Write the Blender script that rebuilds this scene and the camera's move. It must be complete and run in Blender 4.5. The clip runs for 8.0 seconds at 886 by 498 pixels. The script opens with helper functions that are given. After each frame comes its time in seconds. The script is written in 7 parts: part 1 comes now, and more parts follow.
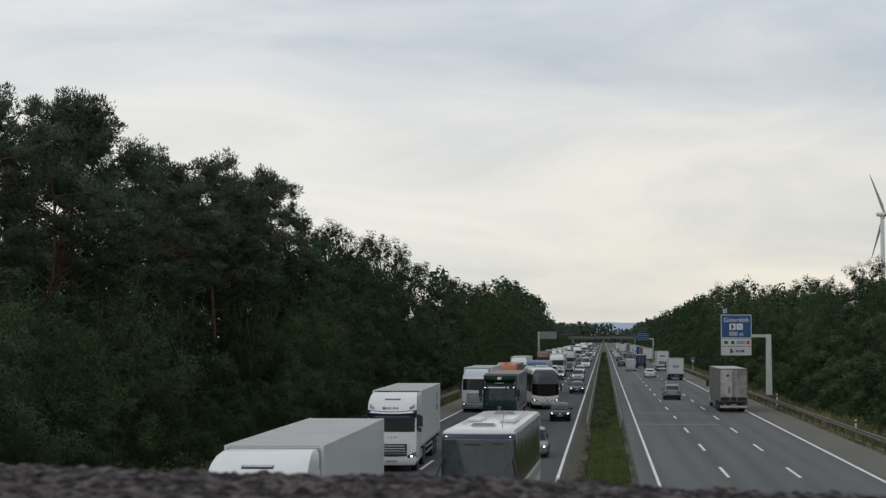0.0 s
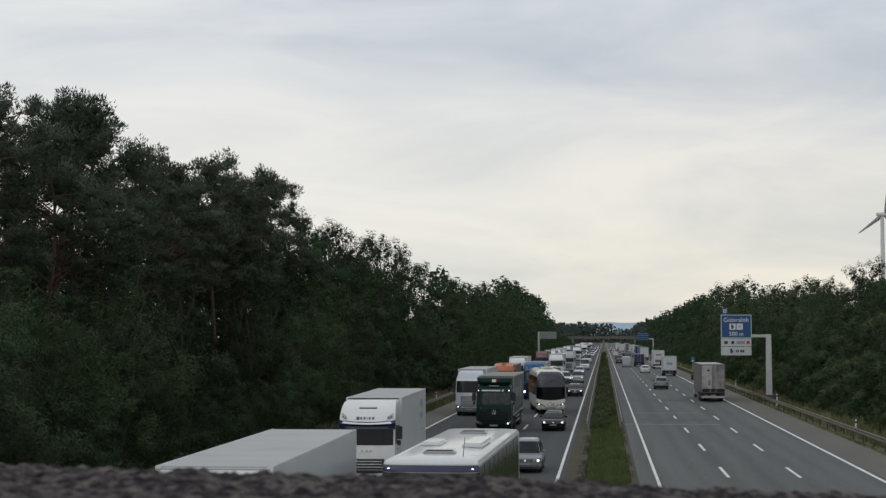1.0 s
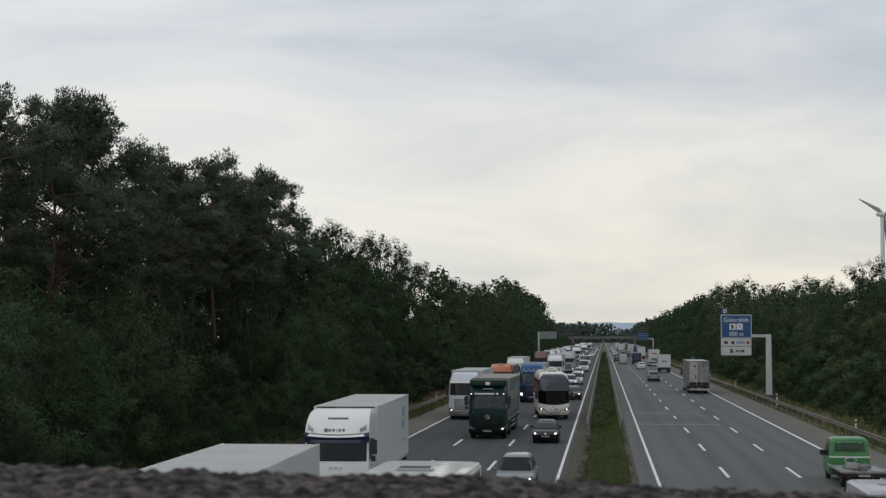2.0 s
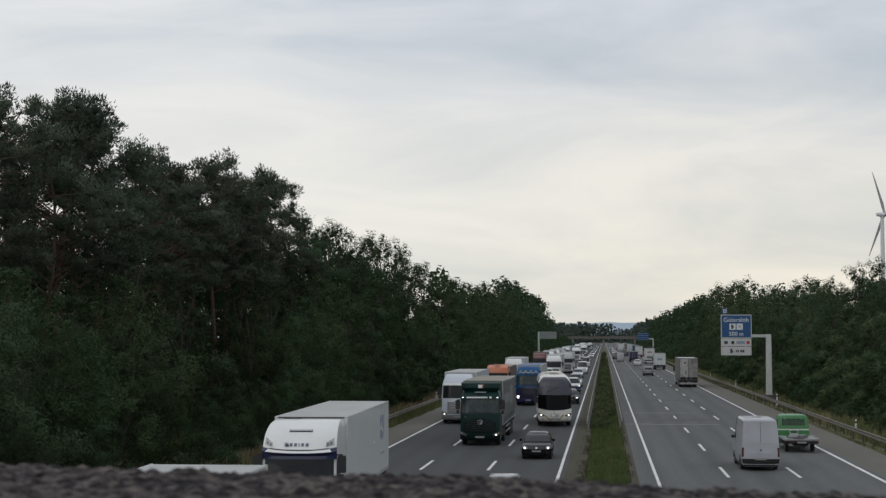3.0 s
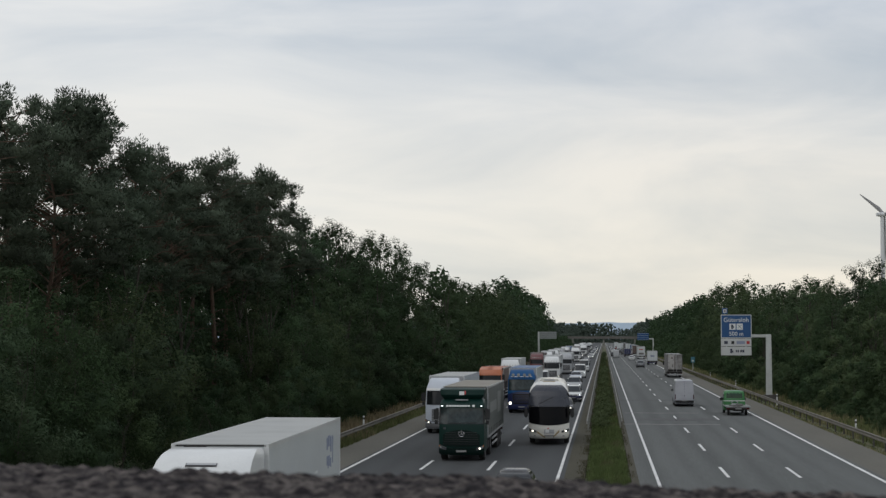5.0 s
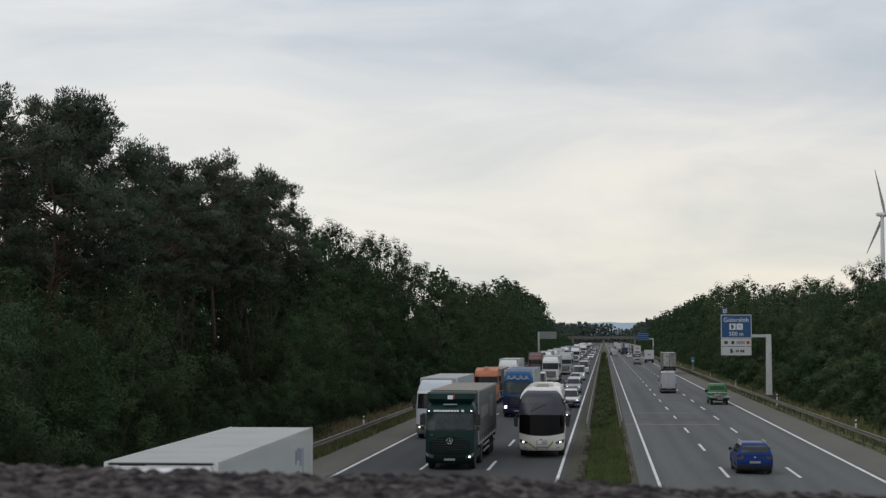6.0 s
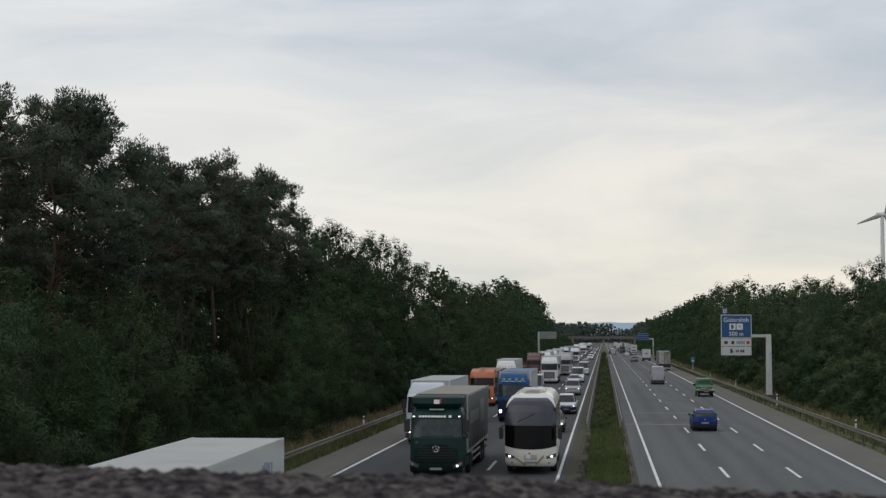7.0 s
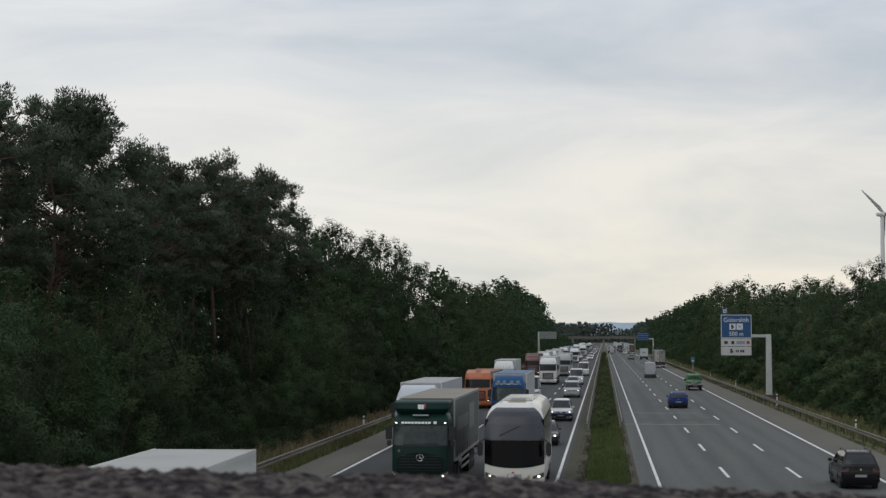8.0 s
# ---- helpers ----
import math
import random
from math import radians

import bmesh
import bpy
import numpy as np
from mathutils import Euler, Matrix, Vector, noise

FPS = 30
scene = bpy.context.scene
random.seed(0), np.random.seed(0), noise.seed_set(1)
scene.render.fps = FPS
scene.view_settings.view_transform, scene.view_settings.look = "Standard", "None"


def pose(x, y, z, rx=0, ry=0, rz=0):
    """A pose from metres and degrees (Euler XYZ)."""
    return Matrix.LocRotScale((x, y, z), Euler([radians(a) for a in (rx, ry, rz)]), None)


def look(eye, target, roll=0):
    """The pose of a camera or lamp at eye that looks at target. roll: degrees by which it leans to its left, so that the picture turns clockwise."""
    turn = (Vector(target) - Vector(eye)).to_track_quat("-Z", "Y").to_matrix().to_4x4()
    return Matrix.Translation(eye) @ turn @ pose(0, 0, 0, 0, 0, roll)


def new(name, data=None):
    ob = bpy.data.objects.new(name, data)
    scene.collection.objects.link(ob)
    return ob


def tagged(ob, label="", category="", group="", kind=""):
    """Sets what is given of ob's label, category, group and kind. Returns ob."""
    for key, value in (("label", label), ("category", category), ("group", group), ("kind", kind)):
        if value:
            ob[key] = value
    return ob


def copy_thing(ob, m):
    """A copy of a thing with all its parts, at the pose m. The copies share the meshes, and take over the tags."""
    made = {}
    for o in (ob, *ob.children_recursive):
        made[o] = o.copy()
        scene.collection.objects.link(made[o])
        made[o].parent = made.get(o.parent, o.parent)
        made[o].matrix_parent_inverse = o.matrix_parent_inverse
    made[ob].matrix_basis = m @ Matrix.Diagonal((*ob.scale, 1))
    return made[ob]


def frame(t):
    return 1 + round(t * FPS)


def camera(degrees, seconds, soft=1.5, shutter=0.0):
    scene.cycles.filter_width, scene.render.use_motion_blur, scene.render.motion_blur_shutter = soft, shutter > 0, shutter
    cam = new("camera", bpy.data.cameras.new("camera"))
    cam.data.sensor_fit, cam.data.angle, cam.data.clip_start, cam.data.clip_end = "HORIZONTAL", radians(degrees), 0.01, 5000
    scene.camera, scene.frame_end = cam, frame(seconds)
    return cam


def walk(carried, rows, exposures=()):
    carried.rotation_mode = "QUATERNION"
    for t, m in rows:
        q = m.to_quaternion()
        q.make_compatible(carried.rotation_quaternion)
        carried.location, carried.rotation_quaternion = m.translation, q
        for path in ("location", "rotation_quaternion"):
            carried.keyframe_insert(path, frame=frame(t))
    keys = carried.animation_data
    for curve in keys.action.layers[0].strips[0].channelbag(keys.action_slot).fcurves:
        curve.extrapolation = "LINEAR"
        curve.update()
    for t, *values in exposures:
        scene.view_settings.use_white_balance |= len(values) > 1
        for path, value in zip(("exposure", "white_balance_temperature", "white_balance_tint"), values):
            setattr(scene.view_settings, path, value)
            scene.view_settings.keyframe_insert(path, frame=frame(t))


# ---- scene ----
# Place: a straight six-lane motorway seen from a bridge parapet; x to the right, y along the road, road surface at z = 0.
EYE = Vector((0.0, 0.0, 6.75))
cam = camera(31.78, 8.0, soft=1.4)
STAND = Matrix.Translation(EYE) @ pose(0, 0, 0, 90 + 3.272, 0, 5.886)
walk(cam, [(0.0, STAND), (8.0, STAND)])
scene.view_settings.exposure = 0.0
# a small real aperture, set for the distance: the parapet close under the lens is out of focus
cam.data.dof.use_dof = True
cam.data.dof.focus_distance = 130.0
cam.data.dof.aperture_fstop = 42.0

# ---- sky and sun ----
SUN_HIGH, SUN_TURN = radians(45), radians(-140)
world = bpy.data.worlds.new("overcast_sky")
scene.world = world
world.use_nodes = True


def sky_nodes():
    nt = world.node_tree
    nt.nodes.clear()
    N, K = nt.nodes.new, nt.links.new
    out, bg = N("ShaderNodeOutputWorld"), N("ShaderNodeBackground")
    sky = N("ShaderNodeTexSky")
    sky.sky_type, sky.sun_disc = "NISHITA", False
    sky.sun_elevation, sky.sun_rotation = SUN_HIGH, SUN_TURN
    co, mp = N("ShaderNodeTexCoord"), N("ShaderNodeMapping")
    mp.inputs["Scale"].default_value = (2.4, 2.4, 9.0)
    mp.inputs["Location"].default_value = (0.8, 0.0, 0.35)
    mp.inputs["Rotation"].default_value = (0, radians(5), 0)
    K(co.outputs["Generated"], mp.inputs["Vector"])
    n1, n2 = N("ShaderNodeTexNoise"), N("ShaderNodeTexNoise")
    n1.inputs["Scale"].default_value, n1.inputs["Detail"].default_value, n1.inputs["Roughness"].default_value = 2.0, 6, 0.52
    n1.inputs["Distortion"].default_value = 0.5
    n2.inputs["Scale"].default_value, n2.inputs["Detail"].default_value = 0.7, 2
    for n in (n1, n2):
        K(mp.outputs[0], n.inputs["Vector"])
    add = N("ShaderNodeMath")
    add.operation = "MULTIPLY_ADD"
    add.inputs[1].default_value = 0.55
    K(n1.outputs[0], add.inputs[0])
    half = N("ShaderNodeMath")
    half.operation = "MULTIPLY"
    half.inputs[1].default_value = 0.45
    K(n2.outputs[0], half.inputs[0])
    K(half.outputs[0], add.inputs[2])
    ramp = N("ShaderNodeValToRGB")
    r = ramp.color_ramp
    r.elements[0].position, r.elements[0].color = 0.375, (0.56, 0.605, 0.655, 1)
    r.elements[1].position, r.elements[1].color = 0.605, (0.868, 0.852, 0.828, 1)
    e = r.elements.new(0.49)
    e.color = (0.728, 0.742, 0.755, 1)
    K(add.outputs[0], ramp.inputs[0])
    # the cloud deck is greyer overhead and paler and warmer towards the horizon
    sep = N("ShaderNodeSeparateXYZ")
    K(co.outputs["Generated"], sep.inputs[0])
    hz = N("ShaderNodeMapRange")
    hz.inputs[1].default_value, hz.inputs[2].default_value = 0.0, 0.24
    K(sep.outputs["Z"], hz.inputs[0])
    low = N("ShaderNodeValToRGB")
    low.color_ramp.elements[0].color, low.color_ramp.elements[1].color = (1.155, 1.12, 1.03, 1), (0.955, 0.985, 1.025, 1)
    K(hz.outputs[0], low.inputs[0])
    warm = N("ShaderNodeValToRGB")
    warm.color_ramp.elements[0].color, warm.color_ramp.elements[1].color = (1.155, 1.075, 0.93, 1), (0.875, 0.91, 0.97, 1)
    K(hz.outputs[0], warm.inputs[0])
    side = N("ShaderNodeMapRange")
    side.interpolation_type = "SMOOTHSTEP"
    side.inputs[1].default_value, side.inputs[2].default_value = -0.32, 0.14
    K(sep.outputs["X"], side.inputs[0])
    glow = N("ShaderNodeMix")
    glow.data_type, glow.blend_type = "RGBA", "MIX"
    K(side.outputs[0], glow.inputs[0])
    K(low.outputs[0], glow.inputs[6])
    K(warm.outputs[0], glow.inputs[7])
    mul = N("ShaderNodeMix")
    mul.data_type, mul.blend_type = "RGBA", "MULTIPLY"
    mul.inputs[0].default_value = 1.0
    K(ramp.outputs[0], mul.inputs[6])
    K(glow.outputs[2], mul.inputs[7])
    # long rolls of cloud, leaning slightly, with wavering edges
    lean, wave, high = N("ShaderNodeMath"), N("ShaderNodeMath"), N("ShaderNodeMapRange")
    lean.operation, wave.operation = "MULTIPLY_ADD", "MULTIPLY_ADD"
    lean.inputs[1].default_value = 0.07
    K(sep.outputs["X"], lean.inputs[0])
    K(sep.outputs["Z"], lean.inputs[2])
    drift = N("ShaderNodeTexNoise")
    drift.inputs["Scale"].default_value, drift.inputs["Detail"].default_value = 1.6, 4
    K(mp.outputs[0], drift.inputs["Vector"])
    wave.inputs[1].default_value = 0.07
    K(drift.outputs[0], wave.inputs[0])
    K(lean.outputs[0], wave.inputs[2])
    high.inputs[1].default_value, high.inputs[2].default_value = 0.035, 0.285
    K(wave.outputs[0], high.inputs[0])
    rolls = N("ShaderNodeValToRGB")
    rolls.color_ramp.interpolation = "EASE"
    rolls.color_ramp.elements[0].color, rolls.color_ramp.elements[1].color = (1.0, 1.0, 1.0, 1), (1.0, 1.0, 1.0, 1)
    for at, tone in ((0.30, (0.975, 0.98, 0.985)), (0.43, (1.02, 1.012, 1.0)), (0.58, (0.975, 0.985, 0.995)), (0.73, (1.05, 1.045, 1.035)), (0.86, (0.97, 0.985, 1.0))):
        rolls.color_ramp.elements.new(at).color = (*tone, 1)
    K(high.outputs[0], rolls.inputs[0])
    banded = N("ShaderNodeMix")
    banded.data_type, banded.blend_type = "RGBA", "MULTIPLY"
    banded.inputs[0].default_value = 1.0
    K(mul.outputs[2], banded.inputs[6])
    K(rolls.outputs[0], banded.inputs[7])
    # a little of the clear sky's colour comes through the clouds
    dim = N("ShaderNodeMix")
    dim.data_type, dim.blend_type = "RGBA", "MIX"
    scl = N("ShaderNodeVectorMath")
    scl.operation = "SCALE"
    scl.inputs["Scale"].default_value = 0.08
    K(sky.outputs[0], scl.inputs[0])
    dim.inputs[0].default_value = 0.12
    K(banded.outputs[2], dim.inputs[6])
    K(scl.outputs[0], dim.inputs[7])
    K(dim.outputs[2], bg.inputs[0])
    bg.inputs[1].default_value = 1.0
    K(bg.outputs[0], out.inputs[0])


sky_nodes()
sun = new("sun", bpy.data.lights.new("sun", "SUN"))
sun.data.energy, sun.data.angle, sun.data.color = 0.4, radians(60), (1.0, 0.97, 0.92)
sun.matrix_world = look((0, 0, 40), Vector((0, 0, 40)) - Vector((math.sin(SUN_TURN) * math.cos(SUN_HIGH), math.cos(SUN_TURN) * math.cos(SUN_HIGH), math.sin(SUN_HIGH))))
# ---- materials ----
def mat(name, color, rough=0.6, metal=0.0, vary=0.12, scale=3.0, fine=60.0, bump=0.0, dirt=None, dirt_amount=0.0, coat=0.0, per_object=0.0, per_island=0.0, spec=0.5, glow=None, glow_power=0.0, stretch=(1, 1, 1)):
    """A procedural surface: two scales of variation in the colour, dirt in patches, fine relief."""
    m = bpy.data.materials.new(name)
    m.use_nodes = True
    nt = m.node_tree
    N, K = nt.nodes.new, nt.links.new
    b = nt.nodes["Principled BSDF"]
    b.inputs["Metallic"].default_value = metal
    b.inputs["Coat Weight"].default_value = coat
    b.inputs["Coat Roughness"].default_value = 0.08
    b.inputs["Specular IOR Level"].default_value = spec
    co, mp = N("ShaderNodeTexCoord"), N("ShaderNodeMapping")
    mp.inputs["Scale"].default_value = stretch
    K(co.outputs["Object"], mp.inputs["Vector"])
    big, small = N("ShaderNodeTexNoise"), N("ShaderNodeTexNoise")
    big.inputs["Scale"].default_value, big.inputs["Detail"].default_value = scale, 4
    small.inputs["Scale"].default_value, small.inputs["Detail"].default_value = fine, 3
    for n in (big, small):
        K(mp.outputs[0], n.inputs["Vector"])
    avg = N("ShaderNodeMath")
    avg.operation = "ADD"
    K(big.outputs[0], avg.inputs[0])
    K(small.outputs[0], avg.inputs[1])
    val = N("ShaderNodeMapRange")
    val.inputs[1].default_value, val.inputs[2].default_value = 0.65, 1.35
    val.inputs[3].default_value, val.inputs[4].default_value = 1 - vary, 1 + vary
    K(avg.outputs[0], val.inputs[0])
    last = val.outputs[0]
    for source, amount in (("obj", per_object), ("isl", per_island)):
        if amount:
            if source == "obj":
                rnd = N("ShaderNodeObjectInfo").outputs["Random"]
            else:
                rnd = N("ShaderNodeNewGeometry").outputs["Random Per Island"]
            rr = N("ShaderNodeMapRange")
            rr.inputs[3].default_value, rr.inputs[4].default_value = 1 - amount, 1 + amount
            K(rnd, rr.inputs[0])
            mm = N("ShaderNodeMath")
            mm.operation = "MULTIPLY"
            K(last, mm.inputs[0])
            K(rr.outputs[0], mm.inputs[1])
            last = mm.outputs[0]
    hsv = N("ShaderNodeHueSaturation")
    hsv.inputs["Color"].default_value = (*color, 1)
    K(last, hsv.inputs["Value"])
    col = hsv.outputs[0]
    if dirt:
        patch = N("ShaderNodeTexNoise")
        patch.inputs["Scale"].default_value, patch.inputs["Detail"].default_value, patch.inputs["Roughness"].default_value = scale * 0.6, 6, 0.65
        K(mp.outputs[0], patch.inputs["Vector"])
        pr = N("ShaderNodeMapRange")
        pr.inputs[1].default_value, pr.inputs[2].default_value = 0.45, 0.7
        pr.inputs[4].default_value = dirt_amount
        K(patch.outputs[0], pr.inputs[0])
        mx = N("ShaderNodeMix")
        mx.data_type = "RGBA"
        mx.inputs[7].default_value = (*dirt, 1)
        K(pr.outputs[0], mx.inputs[0])
        K(col, mx.inputs[6])
        col = mx.outputs[2]
    K(col, b.inputs["Base Color"])
    ro = N("ShaderNodeMapRange")
    ro.inputs[3].default_value, ro.inputs[4].default_value = max(0.02, rough - 0.08), min(1, rough + 0.08)
    K(big.outputs[0], ro.inputs[0])
    K(ro.outputs[0], b.inputs["Roughness"])
    if bump:
        bp = N("ShaderNodeBump")
        bp.inputs["Strength"].default_value, bp.inputs["Distance"].default_value = 0.6, bump
        K(small.outputs[0], bp.inputs["Height"])
        K(bp.outputs[0], b.inputs["Normal"])
    if glow:
        b.inputs["Emission Color"].default_value = (*glow, 1)
        b.inputs["Emission Strength"].default_value = glow_power
    return m


def leaf_mat(name, color, amount=0.22, through_light=0.30):
    """Leaves: each clump and each tree a little different, light passing through."""
    m = mat(name, color, rough=0.55, vary=0.34, scale=0.45, fine=2.0, per_object=0.26, per_island=amount, spec=0.02)
    nt = m.node_tree
    b = nt.nodes["Principled BSDF"]
    lean = nt.nodes.new("ShaderNodeMapRange")
    lean.inputs[3].default_value, lean.inputs[4].default_value = 0.475, 0.52
    rnd = nt.nodes.new("ShaderNodeMath")
    rnd.operation = "FRACT"
    ten = nt.nodes.new("ShaderNodeMath")
    ten.operation = "MULTIPLY"
    ten.inputs[1].default_value = 7.31
    nt.links.new(nt.nodes.new("ShaderNodeObjectInfo").outputs["Random"], ten.inputs[0])
    nt.links.new(ten.outputs[0], rnd.inputs[0])
    nt.links.new(rnd.outputs[0], lean.inputs[0])
    hsv = next(n for n in nt.nodes if n.bl_idname == "ShaderNodeHueSaturation")
    nt.links.new(lean.outputs[0], hsv.inputs["Hue"])
    tr, mx = nt.nodes.new("ShaderNodeBsdfTranslucent"), nt.nodes.new("ShaderNodeMixShader")
    nt.links.new(b.inputs["Base Color"].links[0].from_socket, tr.inputs["Color"])
    mx.inputs[0].default_value = through_light
    out = nt.nodes["Material Output"]
    nt.links.new(b.outputs[0], mx.inputs[1])
    nt.links.new(tr.outputs[0], mx.inputs[2])
    nt.links.new(mx.outputs[0], out.inputs["Surface"])
    return m


ASPHALT = mat("asphalt", (0.089, 0.0935, 0.090), 0.85, vary=0.22, scale=0.30, fine=9.0, bump=0.004, dirt=(0.124, 0.130, 0.125), dirt_amount=0.9, spec=0.3, stretch=(1.6, 0.05, 1))
ASPHALT_DARK = mat("dark_asphalt", (0.055, 0.058, 0.060), 0.85, vary=0.16, scale=0.16, fine=9.0, bump=0.004, dirt=(0.076, 0.075, 0.073), dirt_amount=0.5, spec=0.3, stretch=(1.6, 0.12, 1))
SHOULDER = mat("worn_shoulder_asphalt", (0.135, 0.128, 0.108), 0.9, vary=0.16, scale=0.3, fine=7.0, bump=0.005, dirt=(0.105, 0.10, 0.082), dirt_amount=0.6, spec=0.25, stretch=(1.5, 0.2, 1))


def wheel_tracks(m, first, pitch, amount):
    """Polished wheel tracks, two to a lane: slightly paler and smoother stripes with uneven edges."""
    nt = m.node_tree
    N, K = nt.nodes.new, nt.links.new
    co, sep, wob = N("ShaderNodeTexCoord"), N("ShaderNodeSeparateXYZ"), N("ShaderNodeTexNoise")
    mp = N("ShaderNodeMapping")
    mp.inputs["Scale"].default_value = (0.5, 0.02, 1)
    wob.inputs["Scale"].default_value, wob.inputs["Detail"].default_value = 1.0, 3
    K(co.outputs["Object"], sep.inputs[0])
    K(co.outputs["Object"], mp.inputs["Vector"])
    K(mp.outputs[0], wob.inputs["Vector"])
    shift, turn, wave = N("ShaderNodeMath"), N("ShaderNodeMath"), N("ShaderNodeMath")
    shift.operation, turn.operation, wave.operation = "MULTIPLY_ADD", "MULTIPLY", "SINE"
    shift.inputs[1].default_value = 0.9
    K(wob.outputs[0], shift.inputs[0])
    K(sep.outputs["X"], shift.inputs[2])
    turn.inputs[1].default_value = 4 * math.pi / pitch
    K(shift.outputs[0], turn.inputs[0])
    off = N("ShaderNodeMath")
    off.operation = "SUBTRACT"
    off.inputs[1].default_value = 4 * math.pi / pitch * (first + 0.45) + math.pi / 2
    K(turn.outputs[0], off.inputs[0])
    K(off.outputs[0], wave.inputs[0])
    amp, gain = N("ShaderNodeMapRange"), N("ShaderNodeMath")
    amp.inputs[1].default_value, amp.inputs[2].default_value = -1.0, 1.0
    amp.inputs[3].default_value, amp.inputs[4].default_value = 1 - amount, 1 + amount
    K(wave.outputs[0], amp.inputs[0])
    hsv = next(n for n in nt.nodes if n.bl_idname == "ShaderNodeHueSaturation")
    gain.operation = "MULTIPLY"
    K(hsv.inputs["Value"].links[0].from_socket, gain.inputs[0])
    K(amp.outputs[0], gain.inputs[1])
    K(gain.outputs[0], hsv.inputs["Value"])


wheel_tracks(ASPHALT, 4.26, 3.45, 0.11)
wheel_tracks(ASPHALT_DARK, -4.2, 3.48, 0.09)
PATCH = mat("tar_patch", (0.064, 0.063, 0.063), 0.8, vary=0.2, scale=1.0, fine=12.0, bump=0.003)
PAINT = mat("road_marking_paint", (0.72, 0.72, 0.70), 0.7, vary=0.1, scale=0.8, fine=14.0, dirt=(0.4, 0.4, 0.38), dirt_amount=0.45)
SOIL = mat("verge_ground", (0.075, 0.085, 0.036), 0.95, vary=0.35, scale=0.25, fine=5.0, bump=0.03, dirt=(0.15, 0.12, 0.06), dirt_amount=0.55)
GRASS = leaf_mat("median_grass_blades", (0.110, 0.160, 0.062), 0.3)
WEED = leaf_mat("withered_median_weeds", (0.092, 0.092, 0.048), 0.3)
# farthest trees: distance haze is mixed into this paler, bluer leaf colour
LEAF_HAZE = leaf_mat("blue_green_leaves", (0.084, 0.108, 0.088), 0.06)
VERGE_GRASS = leaf_mat("verge_grass_blades", (0.105, 0.118, 0.052), 0.3)
DRY_GRASS = leaf_mat("dry_verge_grass", (0.23, 0.20, 0.115), 0.3)
LEAF = leaf_mat("broad_leaves", (0.046, 0.072, 0.035), 0.06)
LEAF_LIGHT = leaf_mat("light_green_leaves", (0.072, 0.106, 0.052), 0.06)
LEAF_MID = leaf_mat("blue_green_shrub_leaves", (0.055, 0.082, 0.039), 0.06)
LEAF_SHRUB = leaf_mat("olive_median_shrub_leaves", (0.068, 0.088, 0.040), 0.15)
LEAF_DARK = leaf_mat("dark_leaves", (0.047, 0.072, 0.040), 0.06)
NEEDLE = leaf_mat("pine_needles", (0.088, 0.112, 0.078), 0.10, 0.25)
BARK = mat("grey_bark", (0.06, 0.052, 0.042), 0.95, vary=0.35, scale=2.0, fine=14.0, bump=0.03, stretch=(3, 3, 0.6))
PINE_BARK = mat("reddish_pine_bark", (0.10, 0.065, 0.045), 0.95, vary=0.35, scale=1.5, fine=12.0, bump=0.03, stretch=(3, 3, 0.6))
ZINC = mat("galvanised_steel", (0.19, 0.175, 0.145), 0.7, 0.25, vary=0.18, scale=1.0, fine=20.0, dirt=(0.10, 0.085, 0.065), dirt_amount=0.7)
MEDIAN_ZINC = mat("pale_galvanised_steel", (0.26, 0.26, 0.24), 0.6, 0.2, vary=0.15, scale=1.0, fine=20.0, dirt=(0.2, 0.19, 0.17), dirt_amount=0.5)
INNER = mat("dusty_inner_shoulder", (0.074, 0.069, 0.051), 0.9, vary=0.22, scale=0.5, fine=7.0, bump=0.005, dirt=(0.092, 0.085, 0.062), dirt_amount=0.8, spec=0.1, stretch=(1.5, 0.2, 1))
GREY_STEEL = mat("grey_painted_steel", (0.50, 0.52, 0.50), 0.55, 0.1, vary=0.08, scale=1.0, fine=20.0, dirt=(0.3, 0.3, 0.27), dirt_amount=0.4)
CONCRETE = mat("bridge_concrete", (0.30, 0.29, 0.27), 0.9, vary=0.15, scale=0.5, fine=8.0, bump=0.01, dirt=(0.15, 0.14, 0.13), dirt_amount=0.6)
# ---- vehicle materials ----
def paint(name, color, rough=0.32, dirt=0.25, coat=0.5):
    return mat(name, color, rough, vary=0.06, scale=0.9, fine=16.0, dirt=tuple(0.6 * c + 0.035 for c in color), dirt_amount=dirt, coat=coat)


P_WHITE = paint("white_vehicle_paint", (0.67, 0.68, 0.67))
P_TRAILER = paint("white_trailer_panel", (0.56, 0.59, 0.59), 0.35, 0.15, 0.3)
P_TRAILER_ROOF = paint("grey_trailer_roof", (0.40, 0.405, 0.39), 0.6, 0.4, 0.0)
P_BUS = paint("white_bus_paint", (0.58, 0.59, 0.575), 0.3, 0.35)
P_CREAM = paint("coach_white_paint", (0.66, 0.65, 0.60), 0.3)
P_GREEN = mat("dark_green_truck_paint", (0.0045, 0.026, 0.021), 0.45, vary=0.08, scale=0.9, fine=16.0, spec=0.2)
P_GREEN_BLACK = mat("green_black_grille_paint", (0.003, 0.012, 0.010), 0.5, vary=0.1, scale=2.0, fine=16.0, spec=0.15)
P_GREEN_SIDE = paint("grey_green_tarpaulin", (0.075, 0.085, 0.078), 0.6, 0.5, 0.0)
P_TARP_ROOF = paint("beige_grey_tarpaulin", (0.26, 0.24, 0.20), 0.75, 0.5, 0.0)
P_LIGHT_TARP = paint("faded_lettering_tarpaulin", (0.17, 0.18, 0.17), 0.6, 0.4, 0.0)
